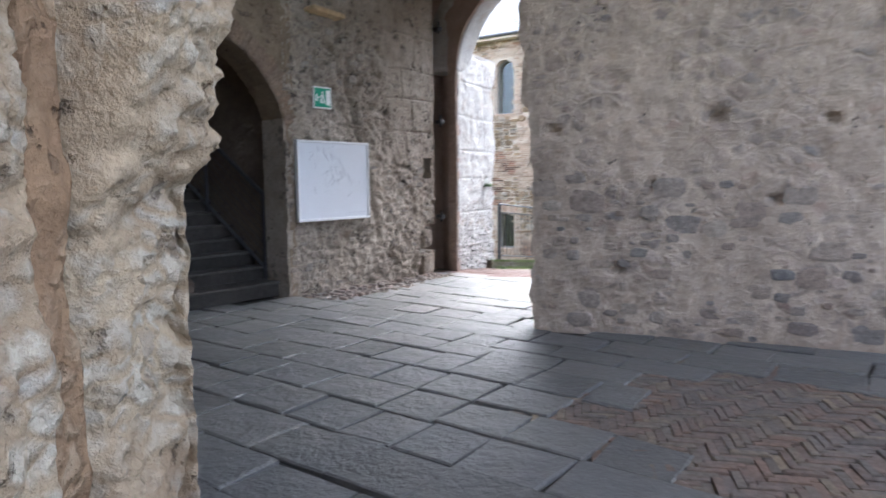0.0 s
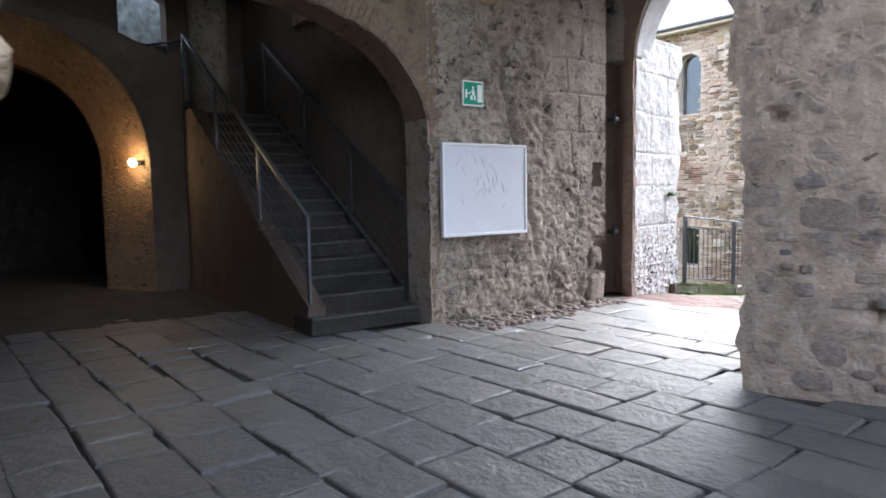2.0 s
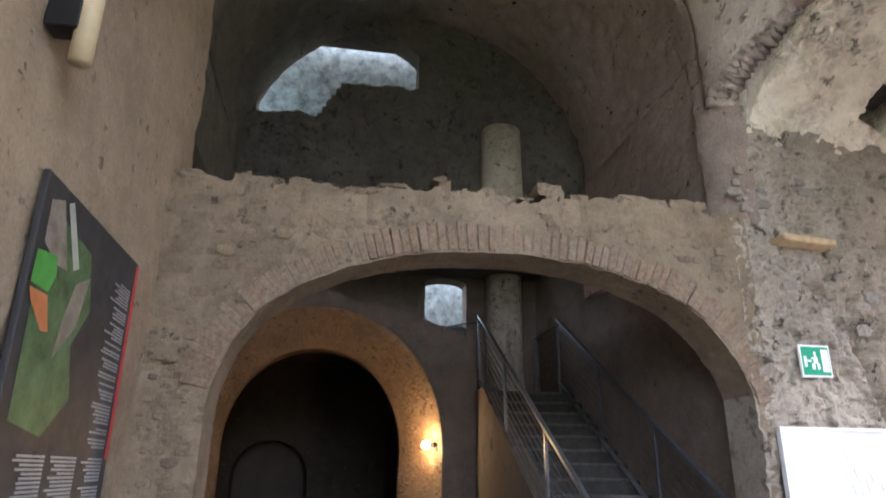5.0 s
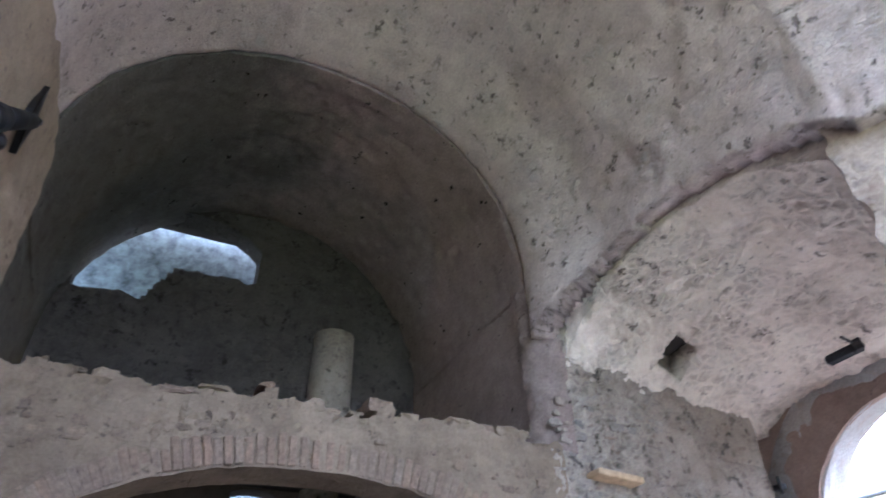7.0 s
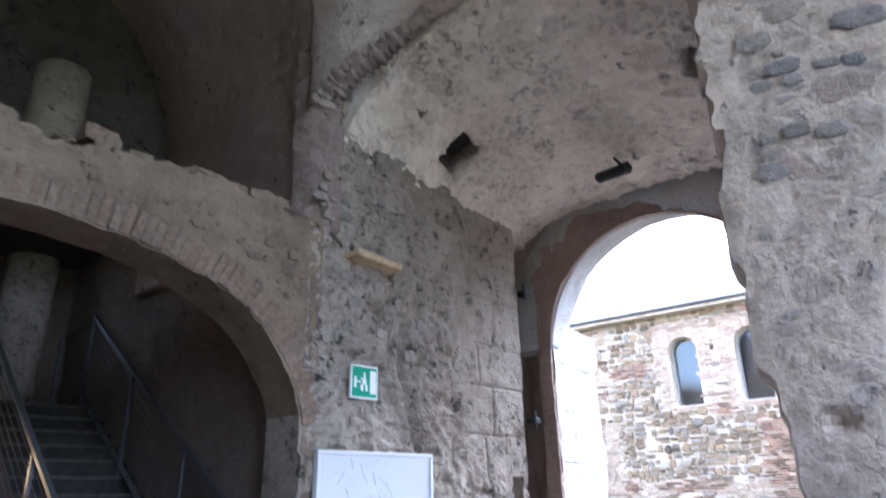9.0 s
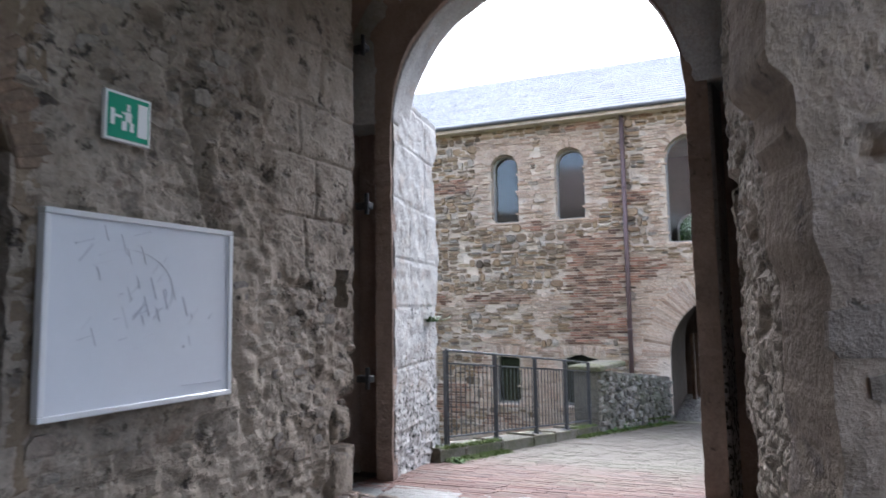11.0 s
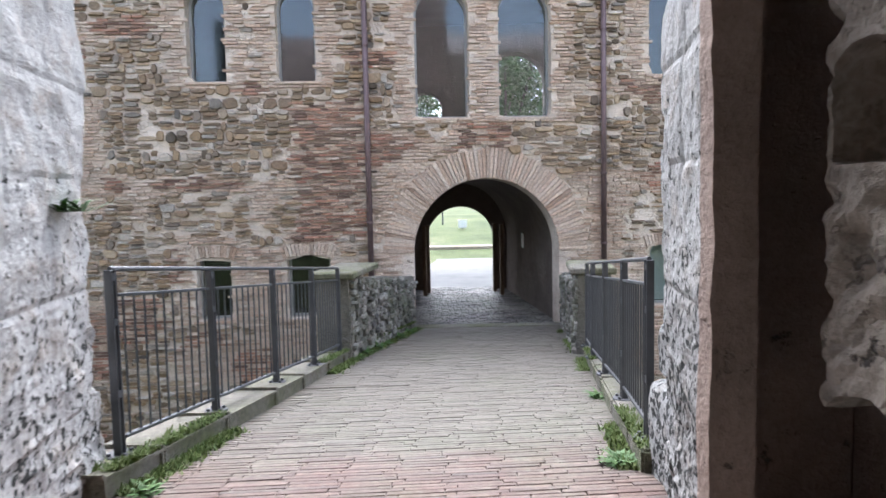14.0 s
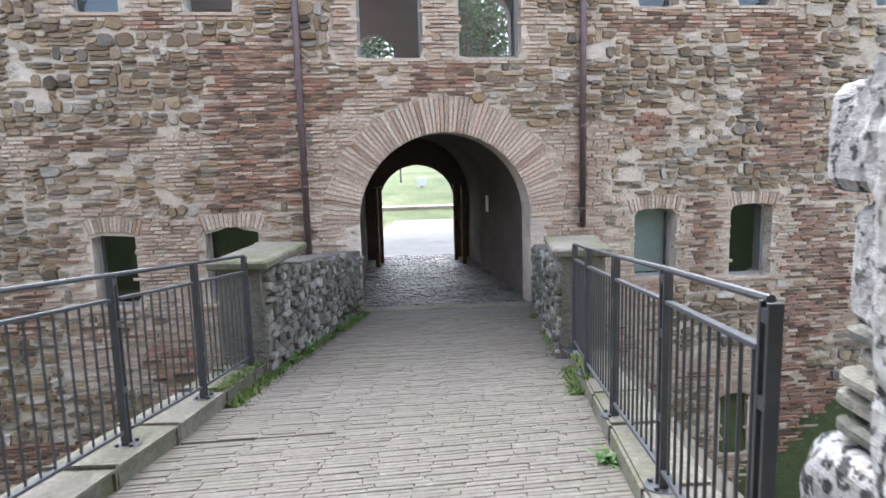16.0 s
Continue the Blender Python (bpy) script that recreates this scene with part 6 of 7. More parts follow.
def make_bridge():
    verts, faces = [], []
    ys = [7.45, 8.2, 9.0, 10.5, 12, 13.5, 15, 16.5, 18.6]
    for y in ys:
        xl, xr = (kx(KL, y) - 0.55, kx(KR, y) + 0.55) if y > 9.2 else (-7.5, -3.6)
        if y < 7.6:
            xl, xr = -7.2, -3.8
        z = deck_z(y) - 0.016
        verts += [(xl, y, z), (xr, y, z), (xl, y, -5.55), (xr, y, -5.55)]
    for i in range(len(ys) - 1):
        a = 4 * i
        faces += [(a, a + 1, a + 5, a + 4), (a + 2, a, a + 4, a + 6), (a + 1, a + 3, a + 7, a + 5)]
    return structure(mesh_object("bridge_deck", verts, faces, M_DECKEARTH), "sloping brick-paved bridge over the dry moat", "bridge")


bridge = make_bridge()


def pave_bridge():
    rnd = random.Random(21)
    p = Pieces()
    single = 0
    y = 7.5
    while y < 18.5:
        xl, xr = (kx(KL, y), kx(KR, y)) if y > 8.8 else (-7.0, -4.1)
        x = xl - 0.1
        while x < xr + 0.05:
            w = rnd.uniform(0.25, 0.34)
            yy = y + 0.12 * (x + w / 2 + 5.5) * (1 if y < 12 else 0.6)
            if yy > 7.44 + 0.12 * (x + 6.5):
                def to(u, v, o):
                    return (u, v, deck_z(v) - 0.03 + o)
                a, b = w / 2 - rnd.uniform(0.001, 0.003), 0.022 * rnd.uniform(0.94, 1.04)
                cx = x + w / 2
                sk = 0.12 * (1 if y < 12 else 0.6) * a
                t, top = rnd.uniform(-0.002, 0.002), 0.03 + rnd.uniform(-0.003, 0.002)
                o = [(cx - a, yy - b - sk), (cx + a, yy - b + t + sk), (cx + a, yy + b + sk), (cx - a, yy + b + t - sk)]
                v = [to(q[0], q[1], -0.01) for q in o] + [to(q[0], q[1], top - rnd.uniform(0.002, 0.005)) for q in o]
                v += [to(cx + (q[0] - cx) * 0.96, yy + (q[1] - yy) * 0.84, top) for q in o]
                f = [(h + i, h + (i + 1) % 4, h + 4 + (i + 1) % 4, h + 4 + i) for h in (0, 4) for i in range(4)] + [(8, 9, 10, 11)]
                if single < 290 and -6.9 < cx < -4.2:
                    single += 1
                    mesh_object("paving_brick", v, f, M_DECK1, parent=bridge)
                else:
                    p.add(v, f)
            x += w
        y += 0.05
    p.join("paving_bricks", M_DECK, bridge, "edge-laid red and grey paving bricks")


pave_bridge()


def tree(at, height, spread, seed):
    """A broad-leaved tree: tapered trunk, forking limbs, and a loose crown of single leaves."""
    rnd = random.Random(seed)
    ob = empty("tree", at, "leafy green tree on the grass behind the building", "tree", "trees behind the building")
    base = Vector(at)
    bm = bmesh.new()

    def limb(a, b, r0, r1):
        d = b - a
        m = Matrix.Translation((a + b) / 2) @ d.to_track_quat("Z", "Y").to_matrix().to_4x4()
        bmesh.ops.create_cone(bm, cap_ends=True, segments=8, radius1=r0, radius2=r1, depth=d.length, matrix=m)

    fork = base + Vector((rnd.uniform(-0.2, 0.2), 0, height * 0.38))
    limb(base - Vector((0, 0, 0.3)), fork, 0.2, 0.14)
    tips = []
    for k in range(9):
        t = 2 * math.pi * k / 9 + rnd.uniform(-0.3, 0.3)
        mid = fork + Vector((math.cos(t) * spread * 0.4, math.sin(t) * spread * 0.4, height * rnd.uniform(0.12, 0.3)))
        limb(fork, mid, 0.08, 0.05)
        for _ in range(4):
            tip = mid + Vector((rnd.gauss(0, spread * 0.3), rnd.gauss(0, spread * 0.3), rnd.uniform(-0.08, 0.3) * height))
            limb(mid, tip, 0.04, 0.012)
            tips += [tip, mid.lerp(tip, 0.55)]
    child_of(part("trunk", bm, plain("grey_brown_bark", (0.09, 0.07, 0.055), 0.9, 0, 0.4, 8)), ob)
    v, f = [], []
    for tip in tips:
        for _ in range(230):
            c = tip + Vector((rnd.gauss(0, 0.5), rnd.gauss(0, 0.5), rnd.gauss(0, 0.4)))
            a = Vector((rnd.gauss(0, 1), rnd.gauss(0, 1), rnd.gauss(0, 0.7))).normalized() * rnd.uniform(0.06, 0.12)
            b = a.cross(Vector((rnd.gauss(0, 1), rnd.gauss(0, 1), rnd.gauss(0, 1)))).normalized() * a.length * 0.55
            i = len(v)
            v += [tuple(c - a), tuple(c + b), tuple(c + a), tuple(c - b)]
            f.append((i, i + 1, i + 2, i + 3))
    tagged(child_of(mesh_object("crown", v, f, M_LEAF), ob), "loose crown of small green leaves", kind="stuff")


tree((-7.9, 31.0, -1.3), 9.4, 2.4, 7)
tree((-2.9, 33.0, -1.3), 11.5, 3.0, 8)


def kerbs(k, sign, name):
    """Kerb stones under the railing, each a piece of its own."""
    ob = empty(name, (k[0][0], 9.2, deck_z(9.2)), "raised stone kerb with moss along the bridge", "kerb", kind="structure")
    y = 8.8 if sign < 0 else 9.15
    rnd = random.Random(31)
    while y < 13.7:
        l = rnd.uniform(0.55, 0.95)
        y1 = min(y + l, 13.75)
        bm = bmesh.new()
        vs = add_box(bm, (0, 0, 0), (1, 1, 1), 0.0)
        for v in bm.verts:
            yy = y + 0.006 + (y1 - y - 0.012) * v.co.y
            inner = kx(k, yy)
            v.co = Vector((inner + sign * (0.36 * v.co.x), yy, deck_z(yy) - 0.25 + v.co.z * (0.38 + rnd.uniform(-0.008, 0.008))))
        bmesh.ops.bevel(bm, geom=bm.edges[:], offset=0.018, segments=2, affect="EDGES")
        child_of(part("kerb_stone", bm, M_KERB), ob)
        y = y1


kerbs(KL, -1, "kerb_west")
kerbs(KR, 1, "kerb_east")

POSTS_L = [(-7.1, 9.2), (-6.98, 10.33), (-6.86, 11.5), (-6.74, 12.55), (-6.66, 13.65)]
POSTS_R = [(-4.12, 9.4), (-3.97, 10.53), (-3.85, 11.66), (-3.72, 12.8), (-3.58, 13.8)]


def bridge_rail(posts, label):
    ob = empty("bridge_railing", (*posts[0], deck_z(posts[0][1]) + 0.12), label, "railing", "bridge railings")
    foot = lambda y: deck_z(y) + 0.125
    H = 1.04
    for x, y in posts:
        z = foot(y)
        bm = bmesh.new()
        for d in (-0.022, 0.022):
            add_box(bm, (x - 0.022, y + d - 0.007, z), (x + 0.022, y + d + 0.007, z + H), 0.002)
        for zz in (0.35, 0.75, 1.0):
            add_box(bm, (x - 0.02, y - 0.03, z + zz - 0.02), (x + 0.02, y + 0.03, z + zz + 0.02))
        post = child_of(part("post", bm, M_IRON), ob)
        bm = bmesh.new()
        bmesh.ops.create_cone(bm, cap_ends=True, segments=16, radius1=0.085, radius2=0.08, depth=0.014, matrix=Matrix.Translation((x, y, z + 0.007)))
        for k in range(4):
            t = math.pi / 4 + k * math.pi / 2
            bmesh.ops.create_cone(bm, cap_ends=True, segments=6, radius1=0.012, radius2=0.012, depth=0.02, matrix=Matrix.Translation((x + 0.06 * math.cos(t), y + 0.06 * math.sin(t), z + 0.02)))
        part("base_plate", bm, M_IRON, post, "round bolted foot plate")
    for (x0, y0), (x1, y1) in zip(posts, posts[1:]):
        a, b = Vector((x0, y0, foot(y0))), Vector((x1, y1, foot(y1)))
        d = (b - a).normalized()
        for zz, r in ((H + 0.005, 0.014), (0.9, 0.019), (0.1, 0.014)):
            bm = bmesh.new()
            if zz > 1:
                add_bar(bm, a + Vector((0, 0, zz)), b + Vector((0, 0, zz)), r, 8)
            else:
                add_bar(bm, a + d * 0.05 + Vector((0, 0, zz)), b - d * 0.05 + Vector((0, 0, zz)), r, flat=(0.035, 0.018))
            child_of(part("handrail" if zz > 1 else "rail", bm, M_IRON), ob)
        n = round((b - a).length / 0.105)
        for i in range(1, n):
            p = a.lerp(b, i / n)
            bm = bmesh.new()
            add_bar(bm, p + Vector((0, 0, 0.1)), p + Vector((0, 0, 0.9)), 0.007, 6)
            child_of(part("baluster", bm, M_IRON), ob)


bridge_rail(POSTS_L, "dark grey iron bridge railing with thin balusters")
bridge_rail(POSTS_R, "dark grey iron bridge railing ending at the gate")


def parapet(a, b, inward, label, seed, cap_len):
    """A rubble parapet from a to b (plan points) with a flat capping stone at its near end."""
    z0 = deck_z(b[1]) - 0.6
    za, zb = deck_z(a[1]) + 1.05, deck_z(b[1]) + 1.0
    L = math.hypot(b[0] - a[0], b[1] - a[1])
    ob = grid_wall("parapet_wall", a, b, z0, za + 0.1, 0.07, 0.42, M_PARAMORTAR, lambda u, v: np.minimum(za + (zb - za) * np.clip(u / L, 0, 1) + 0.02 * fbm(u * 4, 0, 0, seed) - v, u + 1), lambda u, v: 0.03 * fbm(u * 3, v * 3, 0, seed), side=inward)
    structure(ob, label, "wall")
    rnd = random.Random(seed)
    ux, uy = (b[0] - a[0]) / L, (b[1] - a[1]) / L
    nx, ny = -uy * inward, ux * inward
    to = lambda u, v, o: (a[0] + ux * u + nx * (o + 0.012), a[1] + uy * u + ny * (o + 0.012), v)
    z = z0 + 0.05
    while z < za - 0.12:
        h = rnd.uniform(0.045, 0.13)
        u = 0.03
        while u < L - 0.1:
            w = rnd.uniform(0.06, 0.24)
            top = za + (zb - za) * u / L
            if z + h < top and rnd.random() < 0.88:
                v, f = Pieces.block(stone_outline(u + w / 2 + rnd.uniform(-0.02, 0.02), z + h / 2 + rnd.uniform(-0.02, 0.02), w * rnd.uniform(0.75, 1.0), h * rnd.uniform(0.75, 1.05), rnd, 0.42), to, rnd.uniform(0.005, 0.055), 0.18)
                mesh_object("stone", v, f, M_PARASTONE, parent=ob)
            u += w
        z += h
    bm = bmesh.new()
    m = Matrix.Translation((a[0] - nx * 0.2, a[1], za - 0.02)) @ Matrix.Rotation(math.atan2(uy, ux), 4, "Z")
    add_box(bm, (-0.06, -0.29, 0), (cap_len, 0.29, 0.09), 0.02, m)
    child = part("capping_stone", bm, M_KERB)
    child.parent = ob
    return ob


parapet((-6.56, 13.8), (-6.02, 18.3), -1, "mossy rubble parapet wall beside the tunnel mouth", 41, 1.3)
parapet((-3.66, 14.0), (-3.12, 18.5), 1, "rubble parapet wall with a flat capping stone", 43, 1.0)

fan(-4.575, 0.35, 1.425, 1.43, 0.6, 74, M_BRICK1, facade, 0.03)
build_facade()
for a, b, lo, hi in UPPER:
    if -11 < a < 2:
        fan((a + b) / 2, hi, (b - a) / 2, (b - a) / 2, 0.26, 22 if b - a < 0.9 else 28, M_BRICK1, facade, 0.03, name="arch_brick")


for a, b, lo, hi in LOWER:
    n = 15
    for i in range(n):
        u0, u1 = (i + 0.06) / n, (i + 0.94) / n
        low = lambda u: (a - 0.06 + (b - a + 0.12) * u, hi - 0.05 + 0.09 * math.sqrt(max(0.0, 1 - (2 * u - 1) ** 2)))
        high = lambda u: (a - 0.14 + (b - a + 0.28) * u, hi + 0.2 + 0.07 * math.sqrt(max(0.0, 1 - (2 * u - 1) ** 2)))
        v, f = Pieces.block([low(u0), low(u1), high(u1), high(u0)], fac_world, random.uniform(0.025, 0.045), 0.05)
        mesh_object("head_brick", v, f, M_BRICK1, parent=facade)


# ---- paving of the room: slabs, each a piece of its own ----
ROOM = [(-9.5, -1.3), (-9.5, 3.1), (-7.45, 3.1), (-7.0, 4.6), (-7.0, 7.45), (-4.1, 7.75), (-3.6, 5.0), (4.0, 7.4), (4.0, -5.0), (-1.2, -5.0), (-1.2, -1.3), (-2.0, 0.4), (-2.4, -0.3), (-7.4, -0.3), (-7.5, -1.3)]
FOOT_STRIP_EDGE = [(-7.2, 4.7), (-6.45, 4.9), (-6.5, 6.0), (-6.65, 7.2), (-7.2, 7.2)]
BRICK_PATCH = [(-2.15, 2.9), (-2.08, 3.5), (-1.93, 4.45), (-1.25, 4.6), (-0.3, 4.4), (0.6, 3.8), (0.7, 2.4), (-0.4, 1.9), (-1.1, 2.5), (-1.45, 2.6)]


def pave_room(angle):
    rnd = random.Random(61)
    ca, sa = math.cos(radians(angle)), math.sin(radians(angle))
    v = -12.0
    count = 0
    while v < 12.0:
        h = rnd.uniform(0.34, 0.5)
        u = -14 + rnd.uniform(0, 0.6)
        while u < 14:
            w = rnd.uniform(0.32, 0.72)
            cu, cv = u + w / 2, v + h / 2
            x, y = cu * ca - cv * sa, cu * sa + cv * ca
            if in_region((x, y), ROOM) and not in_region((x, y), BRICK_PATCH) and not in_region((x + 0.12, y), FOOT_STRIP_EDGE):
                g = rnd.choice((0.003, 0.004, 0.006, 0.009, 0.016))
                j = lambda: rnd.uniform(-0.02, 0.02)
                o = [(u + g + j(), v + g + j()), (u + w - g + j(), v + g + j()), (u + w - g + j(), v + h - g + j()), (u + g + j(), v + h - g + j())]
                tilt = (rnd.uniform(-0.005, 0.005), rnd.uniform(-0.005, 0.005), rnd.uniform(-0.006, 0.006))
                z = lambda a, b: tilt[0] * (a - cu) * 2 + tilt[1] * (b - cv) * 2 + tilt[2]
                W = lambda a, b, zz: (a * ca - b * sa, a * sa + b * ca, zz)
                vs, fs = [], []
                stops = (0.0, 0.03, 0.35, 0.65, 0.97, 1.0)
                for p in stops:
                    for q in stops:
                        a = (o[0][0] * (1 - p) + o[1][0] * p) * (1 - q) + (o[3][0] * (1 - p) + o[2][0] * p) * q
                        b = (o[0][1] * (1 - p) + o[1][1] * p) * (1 - q) + (o[3][1] * (1 - p) + o[2][1] * p) * q
                        rim = min(p, 1 - p, q, 1 - q) < 0.01
                        worn = rnd.uniform(-0.012, -0.002) if rim else rnd.uniform(-0.0025, 0.0025)
                        vs.append(W(a, b, z(a, b) + worn))
                for i in range(5):
                    for k in range(5):
                        fs.append((i * 6 + k, i * 6 + k + 6, i * 6 + k + 7, i * 6 + k + 1))
                ring = [i * 6 for i in range(6)] + [30 + k for k in range(1, 6)] + [i * 6 + 5 for i in range(4, -1, -1)] + [k for k in range(4, 0, -1)]
                n0 = len(vs)
                vs += [(vs[i][0], vs[i][1], -0.05) for i in ring]
                fs += [(ring[i], n0 + i, n0 + (i + 1) % len(ring), ring[(i + 1) % len(ring)]) for i in range(len(ring))]
                mesh_object("slab", vs, fs, M_SLAB, parent=floor_base)
                count += 1
            u += w
        v += h


pave_room(4.0)


FOOT_STRIP = [(-7.0, 4.55), (-6.35, 4.75), (-6.42, 6.0), (-6.6, 7.25), (-7.0, 7.3)]


def foot_strip():
    """Broken bricks and cobbles laid roughly along the foot of the rubble wall."""
    rnd = random.Random(73)
    p = Pieces()
    to = lambda u, v, o: (u, v, -0.03 + o)
    y = 4.5
    while y < 7.3:
        x = -7.0
        h = rnd.uniform(0.05, 0.09)
        while x < -6.2:
            w = rnd.uniform(0.07, 0.2)
            if in_region((x + w / 2, y + h / 2), FOOT_STRIP) and rnd.random() < 0.85:
                v, f = Pieces.block(stone_outline(x + w / 2, y + h / 2 + 0.15 * (x + 6.6), w * 0.9, h * 0.85, rnd), to, rnd.uniform(0.025, 0.06), 0.18)
                p.add(v, f)
            x += w
        y += h
    p.join("foot_stones", loose("broken_paving", [(0.2, 0.16, 0.14), (0.26, 0.22, 0.2), (0.17, 0.15, 0.14), (0.28, 0.2, 0.16)], 0.85), floor_base, "broken bricks and cobbles along the wall foot")


foot_strip()


def herringbone():
    rnd = random.Random(71)
    p = Pieces()
    to = lambda u, v, o: (u, v, -0.02 + o)
    s = 0.052
    L = 4
    for i in range(-70, 70):
        for j in range(-70, 70):
            for horizontal in (0, 1):
                if (i - j) % (2 * L) != (0 if horizontal else L):
                    continue
                a, b = (L * s, s) if horizontal else (s, L * s)
                x, y = i * s, j * s
                if horizontal == 0:
                    y = (j - L + 1) * s
                t = radians(28)
                pts = []
                cx, cy = x + a / 2, y + b / 2
                for dx, dy in ((-1, -1), (1, -1), (1, 1), (-1, 1)):
                    qx, qy = cx + dx * a / 2 * 0.94, cy + dy * b / 2 * 0.9
                    pts.append((-0.8 + qx * math.cos(t) - qy * math.sin(t), 3.4 + qx * math.sin(t) + qy * math.cos(t)))
                mx, my = sum(q[0] for q in pts) / 4, sum(q[1] for q in pts) / 4
                if in_region((-0.8 + (mx + 0.8) / 1.25, 3.3 + (my - 3.3) / 1.25), BRICK_PATCH):
                    v, f = Pieces.block(pts, to, 0.006 + rnd.uniform(-0.008, 0.008), 0.1)
                    p.add(v, f)
    p.join("herringbone_bricks", loose("worn_paving_brick", [(0.16, 0.12, 0.10), (0.22, 0.15, 0.115), (0.15, 0.125, 0.11), (0.25, 0.2, 0.14)], 0.7, stain=(0.16, 0.15, 0.14), amount=0.9), floor_base, "worn brown bricks laid in a herringbone")


herringbone()


# stones that stand out of the room's walls
def wall_stones(wall, p0, p1, z0, z1, n, mat, side, seed, label, size=(0.08, 0.26), keep=None, proud=0.03, relief=None):
    rnd = random.Random(seed)
    p = Pieces()
    L = math.hypot(p1[0] - p0[0], p1[1] - p0[1])
    ux, uy = (p1[0] - p0[0]) / L, (p1[1] - p0[1]) / L
    nx, ny = -uy * side, ux * side
    placed = []
    for _ in range(n * 6):
        u, v = rnd.uniform(0.05, L - 0.05), rnd.uniform(z0, z1)
        w = rnd.uniform(*size)
        h = w * rnd.uniform(0.45, 0.8)
        if keep and not keep(u, v, w):
            continue
        if any(abs(u - a) < (w + c) / 2 and abs(v - b) < (h + d) / 2 for a, b, c, d in placed):
            continue
        placed.append((u, v, w, h))
        base = float(relief(np.array([u]), np.array([v]))[0]) if relief else 0.0
        to = lambda a, b, o: (p0[0] + ux * a + nx * (o + base), p0[1] + uy * a + ny * (o + base), b)
        vs, fs = Pieces.block(stone_outline(u, v, w, h, rnd, 0.35), to, rnd.uniform(0.2, 1.0) * proud, 0.3)
        p.add(vs, fs)
        if len(placed) >= n:
            break
    return p.join("wall_stones", mat, wall, label)


M_ARCHBRICK_RUBBLE = loose("brown_pier_stone", [(0.15, 0.11, 0.075), (0.21, 0.155, 0.11), (0.11, 0.082, 0.06)], by="island", stain=(0.17, 0.13, 0.095), amount=0.8)
wall_stones(west2, (BOARD_X, 4.47), (BOARD_X, 7.3), 0.0, 4.4, 150, M_ROOMSTONE, -1, 81, "uneven grey and brown stones in the lime", (0.05, 0.17), lambda u, v, w: not (1.85 < u < 2.83 and v > 1.8) and not (0.05 < u < 1.35 and 0.9 < v < 2.05) and vnoise(u * 1.3, v * 1.3, 0, 7) > -0.1, 0.012, lambda u, v: west_relief(u + 4.97, v))
wall_stones(west, (BOARD_X, -0.42), (BOARD_X, 0.0), 0.05, 2.6, 90, M_ARCHBRICK_RUBBLE, -1, 87, "small brown stones in the lime", (0.04, 0.12), None, 0.02, lambda u, v: west_relief(u + 0.08, v))
wall_stones(west, (BOARD_X, -0.42), (BOARD_X, 4.45), 0.1, 3.8, 330, M_ARCHBRICK_RUBBLE, -1, 89, "brown stones showing through the plaster round the arch", (0.04, 0.16), lambda u, v, w: float(west_sdf(np.array(u + 0.08), np.array(v))) > 0.3 and vnoise(u * 1.5, v * 1.5, 0, 19) > -0.2, 0.02, lambda u, v: west_relief(u + 0.08, v))
wall_stones(wall_right, RW0, RW1, 0.02, 4.5, 560, M_DARKSTONE, -1, 83, "dark stones showing through thin plaster", (0.05, 0.3), lambda u, v, w: vnoise(u * 0.9, v * 0.9, 0, 3) > 0.2 or v < 0.35 + 0.5 * vnoise(u * 0.8, 3, 0, 5), 0.016, right_relief)
wall_stones(wall_passage, GATE_R0, (-3.87, 7.4), 0.0, 4.3, 140, M_ROOMSTONE, 1, 85, "uneven stones in the lime", (0.05, 0.15), None, 0.015, passage_relief)


M_ARCHBRICK = loose("brown_arch_brick", [(0.203, 0.144, 0.101), (0.234, 0.160, 0.113), (0.179, 0.125, 0.090), (0.226, 0.172, 0.129)], by="object", stain=(0.187, 0.140, 0.105), amount=0.9)


def ledge_stones():
    """Loose broken stones along the ragged ledge over the stair arch."""
    rnd = random.Random(91)
    y = -0.45
    while y < 4.5:
        w = rnd.uniform(0.09, 0.3)
        h = rnd.choice((0.04, 0.05, 0.06, 0.08, 0.12))
        bm = bmesh.new()
        z = float(ledge(np.array(y + w / 2))) - 0.035
        add_box(bm, (-7.3 + rnd.uniform(-0.1, 0.1), y, z), (-7.02 + rnd.uniform(-0.08, 0.02), y + w * 0.95, z + h), 0.0, None)
        bmesh.ops.subdivide_edges(bm, edges=bm.edges[:], cuts=2, use_grid_fill=True)
        c = Vector((-7.15, y + w / 2, z + h / 2))
        for v in bm.verts:
            k = (v.co - c)
            q = max(abs(k.x) / 0.16, abs(k.y) / (w / 2), abs(k.z) / (h / 2))
            r = math.sqrt((k.x / 0.16) ** 2 + (k.y / (w / 2)) ** 2 + (k.z / (h / 2)) ** 2)
            v.co = c + k * (0.55 + 0.45 * q / max(r, 0.01)) + Vector((rnd.uniform(-0.012, 0.012), rnd.uniform(-0.012, 0.012), rnd.uniform(-0.01, 0.01)))
        tagged(part("loose_stone", bm, M_ARCHBRICK if rnd.random() < 0.4 else M_ARCH), "broken stone lying on the ledge over the arch", "stone", "ledge stones")
        y += w + rnd.choice((0.0, 0.01, 0.06))


ledge_stones()


